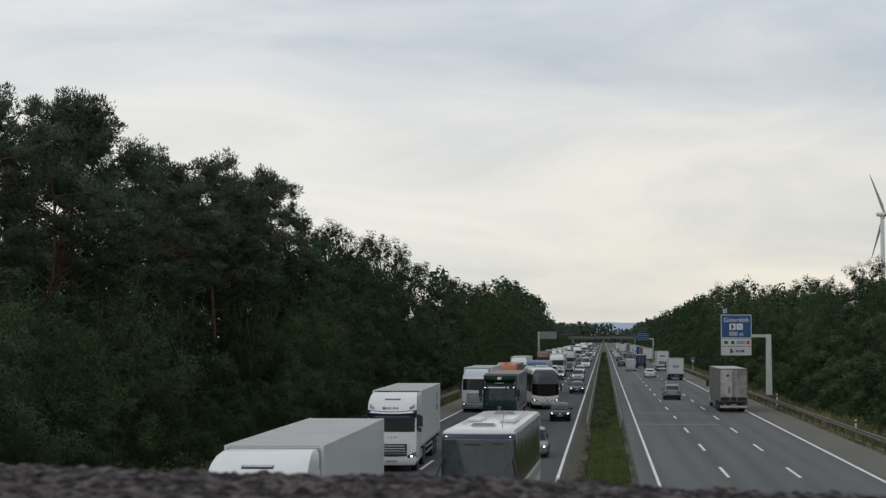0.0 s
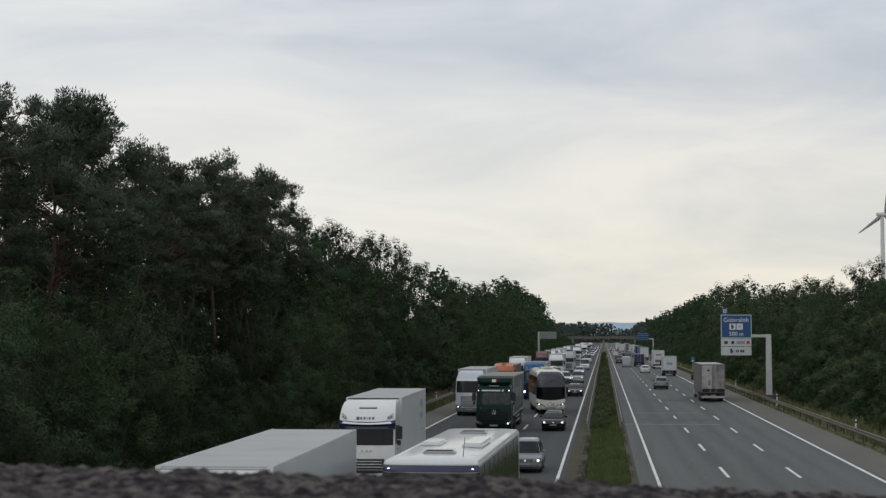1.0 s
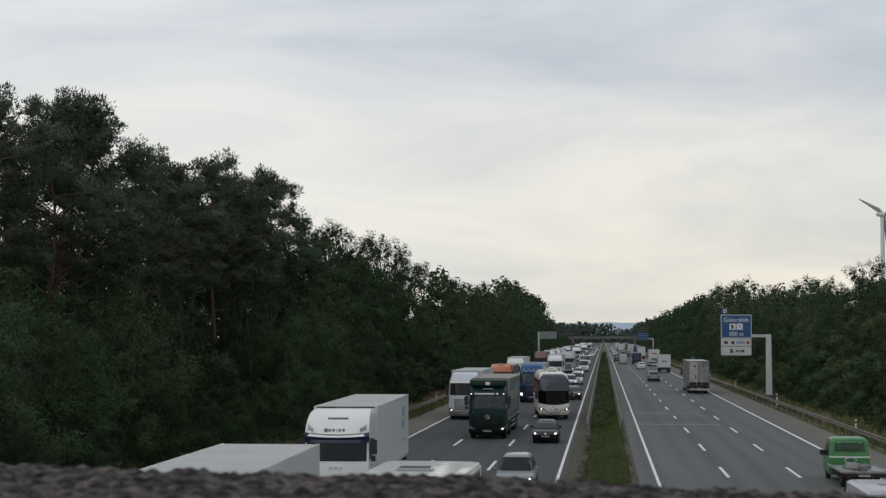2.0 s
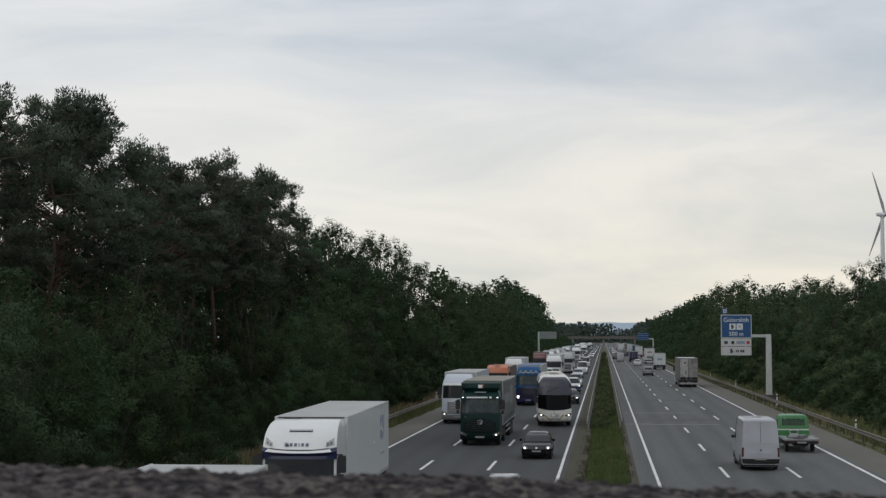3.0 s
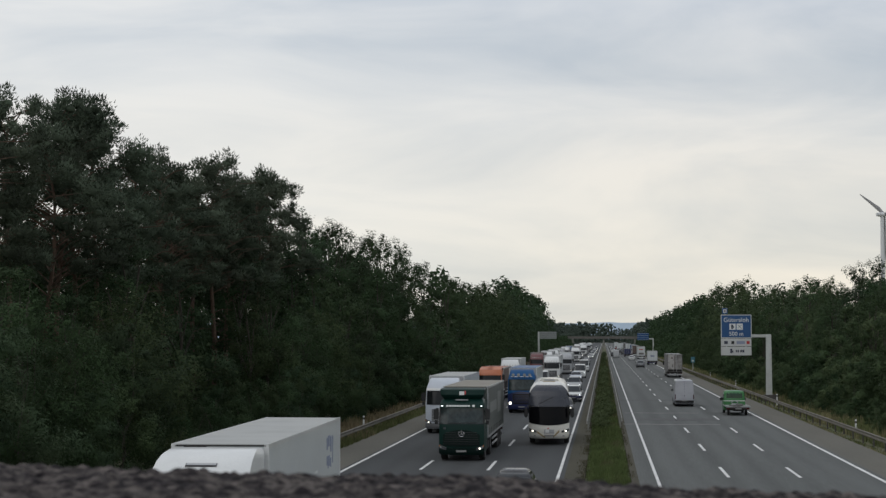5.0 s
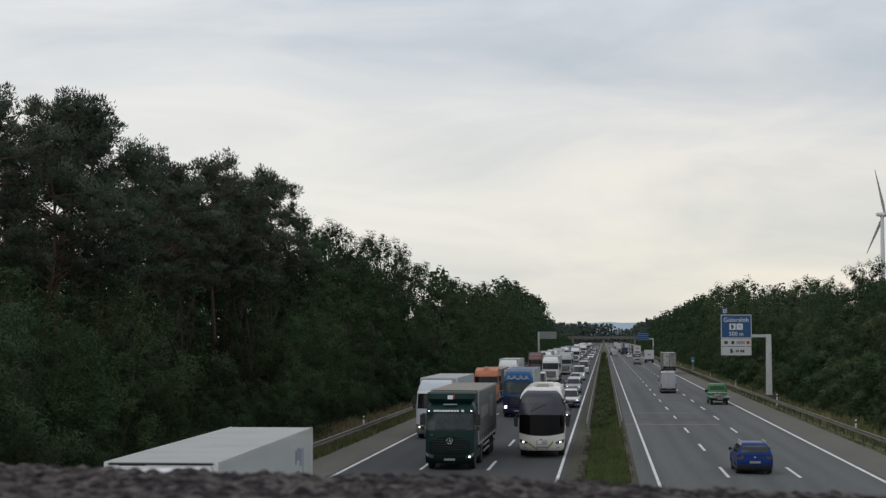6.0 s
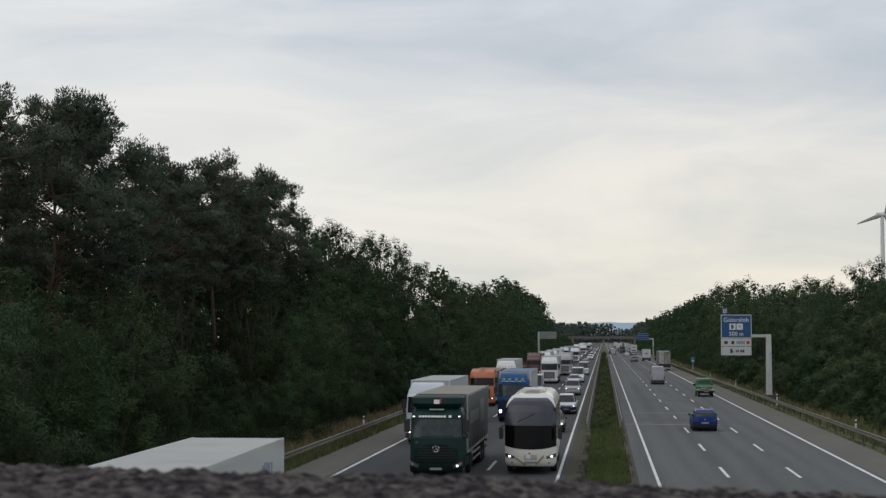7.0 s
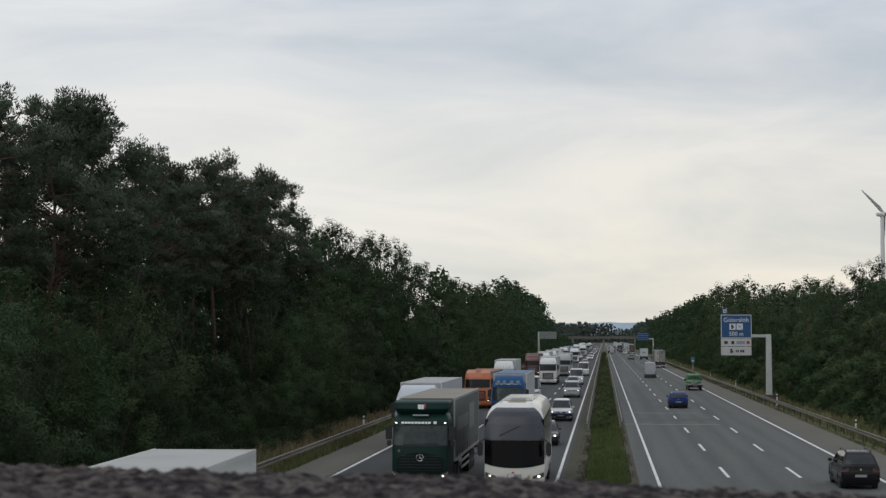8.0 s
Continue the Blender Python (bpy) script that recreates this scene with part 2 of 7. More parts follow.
P_SILVER = paint("silver_vehicle_paint", (0.36, 0.37, 0.38), 0.3)
P_PALE = paint("pale_blue_white_paint", (0.52, 0.56, 0.62), 0.3)
P_GREY = paint("grey_vehicle_paint", (0.17, 0.175, 0.18))
P_BLACK = mat("black_vehicle_paint", (0.010, 0.010, 0.012), 0.30, vary=0.06, scale=0.9, fine=16.0, dirt=(0.02, 0.02, 0.02), dirt_amount=0.3, spec=0.3)
P_GLOSS_BLACK = mat("glossy_black_car_paint", (0.007, 0.007, 0.010), 0.25, vary=0.06, scale=0.9, fine=16.0, coat=0.25, spec=0.25)
P_VAN = paint("dull_white_van_paint", (0.36, 0.37, 0.40), 0.38, 0.6, 0.3)
P_GREY_SILVER = paint("grey_silver_paint", (0.185, 0.20, 0.215), 0.3)
P_DARK = paint("anthracite_vehicle_paint", (0.026, 0.028, 0.033), 0.22, 0.2, 0.5)
P_BLUE = mat("bright_blue_car_paint", (0.004, 0.030, 0.155), 0.30, vary=0.08, scale=0.9, fine=16.0, spec=0.2)
P_TRUCK_BLUE = mat("blue_truck_paint", (0.006, 0.072, 0.20), 0.42, vary=0.08, scale=0.9, fine=16.0, spec=0.22)
P_NAVY = paint("navy_blue_paint", (0.012, 0.018, 0.07), 0.3, 0.1)
P_ORANGE = paint("orange_truck_paint", (0.50, 0.14, 0.045), 0.4)
P_MAROON = paint("maroon_truck_paint", (0.12, 0.025, 0.025), 0.4)
P_RED = paint("red_truck_paint", (0.34, 0.03, 0.025), 0.4)
P_LIME = paint("bright_green_van_paint", (0.026, 0.18, 0.042), 0.4, 0.25)
P_DIRTY = paint("dirty_grey_trailer", (0.13, 0.125, 0.12), 0.6, 0.8, 0.0)
P_BED = paint("worn_grey_bed", (0.19, 0.19, 0.185), 0.6, 0.8, 0.0)
P_DOOR = mat("dirty_white_trailer_door", (0.27, 0.26, 0.25), 0.65, vary=0.15, scale=1.5, fine=12.0, dirt=(0.06, 0.053, 0.048), dirt_amount=0.85)
P_DOOR_PALE = mat("pale_dirty_trailer_door", (0.40, 0.385, 0.365), 0.65, vary=0.14, scale=1.8, fine=12.0, dirt=(0.12, 0.108, 0.096), dirt_amount=0.85)
P_BROWN = paint("brown_tarpaulin", (0.11, 0.075, 0.06), 0.7, 0.4, 0.0)
# car panes: paler than GLASS, some of the sky's reflection is in the colour
CAR_SCREEN = mat("sky_lit_car_glass", (0.020, 0.024, 0.028), 0.07, vary=0.3, scale=1.2, fine=5.0, spec=0.45)
GLASS = mat("dark_vehicle_glass", (0.010, 0.012, 0.013), 0.05, vary=0.1, scale=1.0, fine=6.0, spec=0.25)
BLACK_GLASS = mat("black_lower_windscreen", (0.004, 0.004, 0.005), 0.06, vary=0.1, scale=1.0, fine=6.0, spec=0.10)
TINT = mat("grey_tinted_windscreen", (0.024, 0.028, 0.040), 0.28, vary=0.1, scale=0.6, fine=6.0, spec=0.6)
PALE_GLASS = mat("pale_interior_windscreen", (0.030, 0.040, 0.043), 0.08, vary=0.35, scale=1.6, fine=5.0, spec=0.6)
PLASTIC = mat("black_plastic", (0.016, 0.016, 0.017), 0.55, vary=0.2, scale=2.0, fine=20.0)
GRILLE = mat("dark_grille", (0.02, 0.02, 0.022), 0.45, vary=0.2, scale=3.0, fine=20.0)
CHROME = mat("bright_metal_trim", (0.55, 0.56, 0.57), 0.25, 0.9, vary=0.1, scale=3.0, fine=20.0)
RUBBER = mat("tyre_rubber", (0.018, 0.018, 0.018), 0.9, vary=0.2, scale=4.0, fine=30.0, dirt=(0.05, 0.045, 0.04), dirt_amount=0.5)
RIM = mat("grey_wheel_rim", (0.22, 0.22, 0.22), 0.45, 0.5, vary=0.15, scale=4.0, fine=20.0)
CHASSIS = mat("dark_chassis_steel", (0.022, 0.021, 0.02), 0.8, 0.2, vary=0.3, scale=2.0, fine=12.0)
LAMP_ON = mat("lit_headlight", (0.9, 0.9, 0.85), 0.2, vary=0.02, glow=(1.0, 0.95, 0.82), glow_power=2.6)
LAMP_LED = mat("lit_daytime_light", (0.9, 0.9, 0.9), 0.2, vary=0.02, glow=(0.93, 0.97, 1.0), glow_power=2.2)
LAMP_OFF = mat("headlight_glass", (0.36, 0.37, 0.37), 0.15, 0.3, vary=0.3, scale=5.0, fine=20.0)
TAIL = mat("red_tail_light", (0.055, 0.008, 0.008), 0.25, vary=0.15, scale=5.0, fine=20.0)
TAIL_ON = mat("lit_red_tail_light", (0.3, 0.02, 0.015), 0.25, vary=0.1, glow=(1.0, 0.08, 0.04), glow_power=0.35)
AMBER = mat("amber_lamp", (0.45, 0.16, 0.02), 0.3, vary=0.1)
PLATE = mat("number_plate_white", (0.26, 0.26, 0.255), 0.5, vary=0.1, scale=5.0, fine=30.0)
NAVY_INK = mat("navy_lettering", (0.10, 0.11, 0.17), 0.5, vary=0.1)
INK = mat("dark_lettering", (0.03, 0.035, 0.06), 0.5, vary=0.1)
WHITE_INK = mat("white_lettering", (0.68, 0.70, 0.68), 0.5, vary=0.06)
LAMP_CASE = mat("lamp_housing_glass", (0.10, 0.105, 0.11), 0.12, 0.2, vary=0.4, scale=6.0, fine=20.0)
GREEN_GLASS = mat("see_through_green_cab_window", (0.015, 0.045, 0.022), 0.1, vary=0.4, scale=3.0, fine=8.0, spec=0.4)
GREEN_TINT = mat("greenish_windscreen", (0.024, 0.036, 0.036), 0.08, vary=0.5, scale=1.6, fine=5.0, spec=0.4)
RED_INK = mat("red_emblem", (0.40, 0.03, 0.03), 0.5, vary=0.1)
GOLD_INK = mat("gold_swoosh", (0.32, 0.25, 0.14), 0.4, vary=0.2)
BLUE_INK = mat("faded_blue_print", (0.24, 0.27, 0.36), 0.5, vary=0.15)
SMUDGE = mat("dark_grime_print", (0.17, 0.155, 0.145), 0.8, vary=0.35, scale=2.0, fine=10.0)
# ---- mesh helpers ----
def mesh_ob(name, bm, material, parent=None, smooth=False):
    me = bpy.data.meshes.new(name)
    bmesh.ops.recalc_face_normals(bm, faces=bm.faces)
    bm.to_mesh(me)
    bm.free()
    for mm in (material if isinstance(material, (list, tuple)) else [material]):
        me.materials.append(mm)
    if smooth:
        me.shade_smooth()
    ob = new(name, me)
    if parent:
        ob.parent = parent
    return ob


def part(name, bm, material, parent, label="", smooth=False):
    ob = mesh_ob(name, bm, material, parent, smooth)
    if label:
        tagged(ob, label)
    return ob


def raw_ob(name, verts, faces, material, parent=None):
    me = bpy.data.meshes.new(name)
    me.from_pydata([tuple(v) for v in verts], [], faces)
    me.materials.append(material)
    ob = new(name, me)
    if parent:
        ob.parent = parent
    return ob


def box(bm, x0, x1, y0, y1, z0, z1, bevel=0.0, taper=None):
    """A box; taper: (top inset in x, front top inset, back top inset)."""
    ix, iy0, iy1 = taper or (0, 0, 0)
    v = [bm.verts.new(p) for p in ((x0, y0, z0), (x1, y0, z0), (x1, y1, z0), (x0, y1, z0),
                                   (x0 + ix, y0 + iy0, z1), (x1 - ix, y0 + iy0, z1), (x1 - ix, y1 - iy1, z1), (x0 + ix, y1 - iy1, z1))]
    fs = [bm.faces.new([v[i] for i in q]) for q in ((3, 2, 1, 0), (4, 5, 6, 7), (0, 1, 5, 4), (1, 2, 6, 5), (2, 3, 7, 6), (3, 0, 4, 7))]
    if bevel:
        es = list({e for f in fs for e in f.edges})
        bmesh.ops.bevel(bm, geom=es, offset=bevel, segments=2, affect="EDGES", clamp_overlap=True)
    return bm


def boxes(*rows, bevel=0.0):
    bm = bmesh.new()
    for r in rows:
        box(bm, *r, bevel=bevel)
    return bm


def loft(rings, caps=True):
    """Skin a row of rings with the same number of points each."""
    bm = bmesh.new()
    vs = [[bm.verts.new(p) for p in ring] for ring in rings]
    n = len(vs[0])
    for a, b in zip(vs, vs[1:]):
        for i in range(n):
            bm.faces.new((a[i], a[(i + 1) % n], b[(i + 1) % n], b[i]))
    if caps:
        bm.faces.new(vs[0])
        bm.faces.new(list(reversed(vs[-1])))
    return bm


def ring(y, w0, w1, z0, z1, r=0.12, n=3, lean=0.0):
    """A rounded section across the vehicle at y: half width w0 below and w1 above; lean moves the top along y."""
    pts = []
    for cx, cz, a0 in ((w1 - r, z1 - r, 0), (-(w1 - r), z1 - r, 90), (-(w0 - r), z0 + r, 180), (w0 - r, z0 + r, 270)):
        for k in range(n + 1):
            a = radians(a0 + 90 * k / n)
            x, z = cx + r * math.cos(a), cz + r * math.sin(a)
            pts.append((x, y + lean * (z - z0) / max(0.01, z1 - z0), z))
    return pts


def tube(bm, p, q, r0, r1=None, n=8, caps=True):
    """A tapered round bar from p to q."""
    p, q = Vector(p), Vector(q)
    r1 = r0 if r1 is None else r1
    d = (q - p).normalized()
    a = d.orthogonal().normalized()
    b = d.cross(a)
    lo = [bm.verts.new(p + r0 * (math.cos(t) * a + math.sin(t) * b)) for t in (2 * math.pi * k / n for k in range(n))]
    hi = [bm.verts.new(q + r1 * (math.cos(t) * a + math.sin(t) * b)) for t in (2 * math.pi * k / n for k in range(n))]
    for i in range(n):
        bm.faces.new((lo[i], lo[(i + 1) % n], hi[(i + 1) % n], hi[i]))
    if caps:
        bm.faces.new(list(reversed(lo)))
        bm.faces.new(hi)
    return bm


def text_mesh(name, words, size, material, parent, m, depth=0.01):
    """Lettering in the built-in font, standing in the plane of m."""
    cu = bpy.data.curves.new(name, "FONT")
    cu.body, cu.size, cu.extrude, cu.align_x = words, size, depth, "CENTER"
    tmp = new(name, cu)
    me = bpy.data.meshes.new_from_object(tmp.evaluated_get(bpy.context.evaluated_depsgraph_get()))
    bpy.data.objects.remove(tmp)
    me.materials.clear()
    me.materials.append(material)
    ob = new(name, me)
    ob.parent = parent
    ob.matrix_local = m
    return ob
# ---- ground, carriageways, markings ----
def ground():
    n = 40
    xs = np.concatenate([-np.geomspace(4000, 30, n // 2), [-24, -17.2, 0, 17.2, 24], np.geomspace(30, 4000, n // 2)])
    ys = np.concatenate([[-600, -100], np.linspace(-20, 400, 40), np.geomspace(430, 4800, 14)])
    rng = np.random.default_rng(5)
    verts, faces = [], []
    for y in ys:
        for x in xs:
            bumpy = 0.0 if abs(x) < 19 else min(1.0, (abs(x) - 19) / 10) * rng.uniform(-0.25, 0.25)
            verts.append((x, y, -0.12 + bumpy))
    w = len(xs)
    for j in range(len(ys) - 1):
        for i in range(w - 1):
            faces.append((j * w + i, j * w + i + 1, (j + 1) * w + i + 1, (j + 1) * w + i))
    tagged(raw_ob("ground", verts, faces, SOIL), "grassy earth beside and beyond the motorway", "ground", kind="structure")


ground()
FAR = 2300.0


def strip(name, x0, x1, z, y0, y1, material, label, category, thick=0.11):
    bm = bmesh.new()
    ys = [y0 + (y1 - y0) * k / 30 for k in range(31)]
    for a, b in zip(ys, ys[1:]):
        vs = [bm.verts.new(p) for p in ((x0, a, z), (x1, a, z), (x1, b, z), (x0, b, z))]
        bm.faces.new(vs)
    bmesh.ops.remove_doubles(bm, verts=bm.verts, dist=0.001)
    bmesh.ops.solidify(bm, geom=bm.faces, thickness=thick)
    return tagged(mesh_ob(name, bm, material), label, category, kind="structure")


for s, nm in ((-1, "road_oncoming"), (1, "road_departing")):
    a, b = sorted((s * 1.30, s * 13.5))
    strip(nm, a, b, 0.0, -320, FAR, ASPHALT if s > 0 else ASPHALT_DARK, "grey asphalt carriageway of three lanes", "road")
    a, b = sorted((s * 13.5, s * 16.1))
    strip("pavement_shoulder", a, b, -0.004, -320, FAR, SHOULDER, "worn grey asphalt hard shoulder", "shoulder")
    a, b = sorted((s * (0.95 if s < 0 else 1.28), s * (1.95 if s < 0 else 1.62)))
    strip("inner_shoulder", a, b, 0.004, -320, FAR, INNER, "dusty narrow inner shoulder beside the median", "shoulder", 0.1)


def marking(name, x, w, y0, y1, label):
    bm = bmesh.new()
    box(bm, x - w / 2, x + w / 2, y0, y1, 0.0, 0.006)
    return tagged(mesh_ob(name, bm, PAINT), label, "road marking", kind="structure")


for x, wide in ((-2.25, 0.15), (-13.25, 0.18), (2.52, 0.145), (13.12, 0.19)):
    marking("edge_line", x, wide, -300, FAR, "solid white painted edge line on asphalt")


def dashes():
    me = bpy.data.meshes.new("lane_dash")
    bm = box(bmesh.new(), -0.08, 0.08, -3.0, 3.0, 0.0, 0.006)
    bm.to_mesh(me)
    bm.free()
    me.materials.append(PAINT)
    for x, start in ((6.0, 80.0), (9.45, 80.2), (-5.93, 82.9), (-9.41, 82.9)):
        for k in range(-5, 50):
            ob = new("lane_dash", me)
            ob.location = (x, start + 18 * k, 0)
            tagged(ob, "short white painted lane dash on asphalt", "road marking", "lane dashes", "structure")


dashes()
# ---- road furniture ----
def guard_rail(x, face, y0, y1, posts_to, label, beam=None, drift=0.0):
    """A steel W-beam on posts; face: the side (-1 or 1) towards the traffic; drift: how far it has moved sideways 250 m on."""
    at = lambda y: x + drift * min(1.0, max(0.0, (y - 60) / 190))
    t = new("guard_rail")
    tagged(t, label, "guard rail", "steel guard rails")
    prof = [(0.0, 0.44), (0.05, 0.47), (0.05, 0.53), (0.0, 0.57), (0.0, 0.62), (0.05, 0.66), (0.05, 0.72), (0.0, 0.75)]
    ring_of = lambda y: [(at(y) + face * (0.09 + a), y, z) for a, z in prof] + [(at(y) + face * (0.082 + a), y, z) for a, z in reversed(prof)]
    ys = np.concatenate([np.arange(y0, 300, 10.0), np.linspace(300, y1, 30)])
    part("beam", loft([ring_of(float(y)) for y in ys]), beam or ZINC, t)
    bm = boxes((-0.05, 0.05, -0.03, 0.03, -0.3, 0.72), (min(0, face * 0.09), max(0, face * 0.09), -0.03, 0.03, 0.5, 0.68))
    me = bpy.data.meshes.new("post")
    bm.to_mesh(me)
    bm.free()
    me.materials.append(RUSTY if beam is None else beam)
    y = y0 + 0.5
    while y < posts_to:
        p = new("post", me)
        p.parent = t
        p.location = (at(y), y, 0)
        y += 4.0
    return t


RUSTY = mat("weathered_post_steel", (0.085, 0.078, 0.072), 0.8, 0.3, vary=0.3, scale=3.0, fine=20.0)
guard_rail(16.95, -1, 20, 1500, 430, "weathered steel guard rail along the hard shoulder", drift=-0.55)
guard_rail(-16.55, 1, 20, 1500, 430, "weathered steel guard rail along the hard shoulder", drift=-0.65)
guard_rail(1.22, 1, 119, 1500, 420, "pale steel guard rail on the grassy median", MEDIAN_ZINC)
guard_rail(-1.15, -1, 115, 1500, 420, "pale steel guard rail on the grassy median", MEDIAN_ZINC)


def joints():
    """Pale sealed cracks and darker repair strips across the carriageway."""
    rng = np.random.default_rng(3)
    for y, x0, x1, w, m in ((123.5, 1.5, 9.0, 0.8, SEAL), (142.0, 1.8, 8.4, 0.8, SEAL), (131.0, 2.7, 9.3, 3.2, PATCH), (171.0, 1.6, 8.8, 2.0, PATCH)):
        n = 24
        pts = [(x0 + (x1 - x0) * k / n, y + rng.uniform(-0.12, 0.12) + 0.25 * math.sin(k * 0.4)) for k in range(n + 1)]
        bm = bmesh.new()
        rows = []
        for p, q in pts:
            lo, hi = q - w / 2 * rng.uniform(0.7, 1.2), q + w / 2 * rng.uniform(0.7, 1.2)
            rows.append([bm.verts.new(c) for c in ((p, lo, -0.01), (p, lo, 0.006), (p, hi, 0.006), (p, hi, -0.01))])
        for c, d in zip(rows, rows[1:]):
            for k in range(3):
                bm.faces.new((c[k], c[k + 1], d[k + 1], d[k]))
        tagged(mesh_ob("road_joint", bm, m), "sealed transverse crack in the asphalt", "road joint", kind="structure")


SEAL = mat("pale_crack_sealant", (0.17, 0.167, 0.16), 0.8, vary=0.3, scale=1.5, fine=12.0)
joints()


def delineator(x, y):
    t = new("delineator_post")
    tagged(t, "white plastic roadside marker post with a black band", "marker post", "roadside marker posts")
    part("post", boxes((-0.06, 0.06, -0.05, 0.05, -0.2, 0.78), (-0.06, 0.06, -0.05, 0.05, 0.93, 1.05), bevel=0.015), P_WHITE, t)
    part("band", boxes((-0.062, 0.062, -0.052, 0.052, 0.78, 0.93)), PLASTIC, t, "black band")
    part("reflector", boxes((-0.025, 0.025, -0.06, -0.05, 0.80, 0.91)), CHROME, t)
    t.location = (x, y, 0)


for k in range(7):
    delineator(17.55, 62 + 50 * k)
    delineator(-17.55, 63.5 + 50 * k)


# ---- signs ----
SIGN_BLUE = mat("blue_sign_sheet", (0.007, 0.065, 0.19), 0.4, vary=0.06, scale=1.0, fine=10.0, dirt=(0.02, 0.08, 0.20), dirt_amount=0.4)
SIGN_WHITE = mat("white_sign_sheet", (0.50, 0.51, 0.50), 0.4, vary=0.05, scale=1.0, fine=10.0, dirt=(0.4, 0.4, 0.38), dirt_amount=0.4)
SIGN_BACK = mat("grey_sign_back", (0.20, 0.22, 0.215), 0.6, 0.3, vary=0.1, scale=1.0, fine=8.0)


def services_sign():
    """The blue services sign on a cantilever over the hard shoulder."""
    t = new("services_sign")
    tagged(t, "blue and white services sign on a grey cantilever post", "road sign")
    Y = 192.0
    bm = box(bmesh.new(), 19.52, 20.24, Y - 0.3, Y + 0.35, -0.5, 7.20, 0.04, taper=(0.06, 0.04, 0.04))
    part("post", bm, GREY_STEEL, t, "grey steel post")
    part("base", box(bmesh.new(), 19.15, 20.95, Y - 1.0, Y + 1.0, -1.15, -0.10, 0.05, taper=(0.12, 0.1, 0.1)), RUSTY, t, "dark stained concrete footing")
    part("arm", boxes((14.6, 20.2, Y - 0.16, Y + 0.2, 6.82, 7.18), bevel=0.03), GREY_STEEL, t, "grey cantilever arm")
    y = Y - 0.32
    main = part("panel", boxes((14.55, 18.40, y, y + 0.1, 7.05, 10.02), bevel=0.02), SIGN_WHITE, t, "blue sign panel with white rim")
    part("blue_field", boxes((14.65, 18.30, y - 0.012, y, 7.15, 9.92)), SIGN_BLUE, main)
    text_mesh("place_name", "G\u00fctersloh", 0.78, WHITE_INK, main, pose(16.47, y - 0.02, 9.10, 90, 0, 0))
    text_mesh("distance", "500 m", 0.72, WHITE_INK, main, pose(16.47, y - 0.02, 7.36, 90, 0, 0))
    for x in (15.62, 16.52):
        part("symbol_field", boxes((x, x + 0.78, y - 0.022, y - 0.012, 8.10, 8.88)), WHITE_INK, main)
    part("pump_symbol", boxes((15.84, 16.08, y - 0.03, y - 0.022, 8.22, 8.76), (16.10, 16.20, y - 0.03, y - 0.022, 8.3, 8.6)), INK, main)
    bm = bmesh.new()
    tube(bm, (16.66, y - 0.027, 8.24), (17.16, y - 0.027, 8.74), 0.035, n=4)
    tube(bm, (17.16, y - 0.027, 8.24), (16.66, y - 0.027, 8.74), 0.035, n=4)
    part("cutlery_symbol", bm, INK, main)
    low = part("strip_panel", boxes((14.55, 18.36, y, y + 0.09, 6.02, 7.00), bevel=0.02), SIGN_WHITE, t, "white strip with small coloured emblems")
    for x, w, m in ((14.95, 0.45, INK), (15.85, 0.36, P_DARK), (16.5, 1.05, BLUE_INK), (17.75, 0.38, RED_INK)):
        part("emblem_bar", boxes((x, x + w, y - 0.012, y, 6.30, 6.68)), m, low)
    low = part("strip_panel", boxes((14.55, 18.36, y, y + 0.09, 4.86, 5.96), bevel=0.02), SIGN_WHITE, t, "white strip with a pump symbol and dark bars")
    part("pump_symbol", boxes((15.7, 15.95, y - 0.012, y, 5.14, 5.70), (15.97, 16.08, y - 0.012, y, 5.2, 5.5)), INK, low)
    for x, w in ((16.4, 0.16), (16.62, 0.16), (16.95, 0.20), (17.2, 0.26)):
        part("figure_bar", boxes((x, x + w, y - 0.012, y, 5.24, 5.56)), INK, low)
    for x in (15.3, 17.7):
        part("bracket", boxes((x - 0.05, x + 0.05, y + 0.08, Y + 0.1, 5.0, 9.8)), GREY_STEEL, t)
    small = part("small_panel", boxes((14.72, 15.42, y, y + 0.06, 10.12, 10.84), bevel=0.02), SIGN_BLUE, t, "small blue square sign")
    part("symbol_field", boxes((14.86, 15.28, y - 0.012, y, 10.26, 10.70)), SIGN_WHITE, small)
    part("symbol_bar", boxes((15.0, 15.14, y - 0.02, y - 0.012, 10.34, 10.62)), INK, small)
    part("small_panel_stem", boxes((15.03, 15.10, y + 0.02, y + 0.06, 10.0, 10.14)), GREY_STEEL, t)
    # panels hang as one block from the arm
    for o in t.children:
        if o.name.split(".")[0] in ("panel", "strip_panel", "small_panel", "small_panel_stem", "bracket"):
            o.matrix_local = Matrix.Translation((14.16, 0, 4.64)) @ Matrix.Diagonal((0.955, 1, 0.957, 1)) @ Matrix.Translation((-14.55, 0, -4.86))
    # the whole sign stands just behind the rail
    eye = Vector((0, 0, 6.75))
    t.matrix_world = Matrix.Translation(eye) @ Matrix.Scale(0.896, 4) @ Matrix.Translation(-eye)


services_sign()


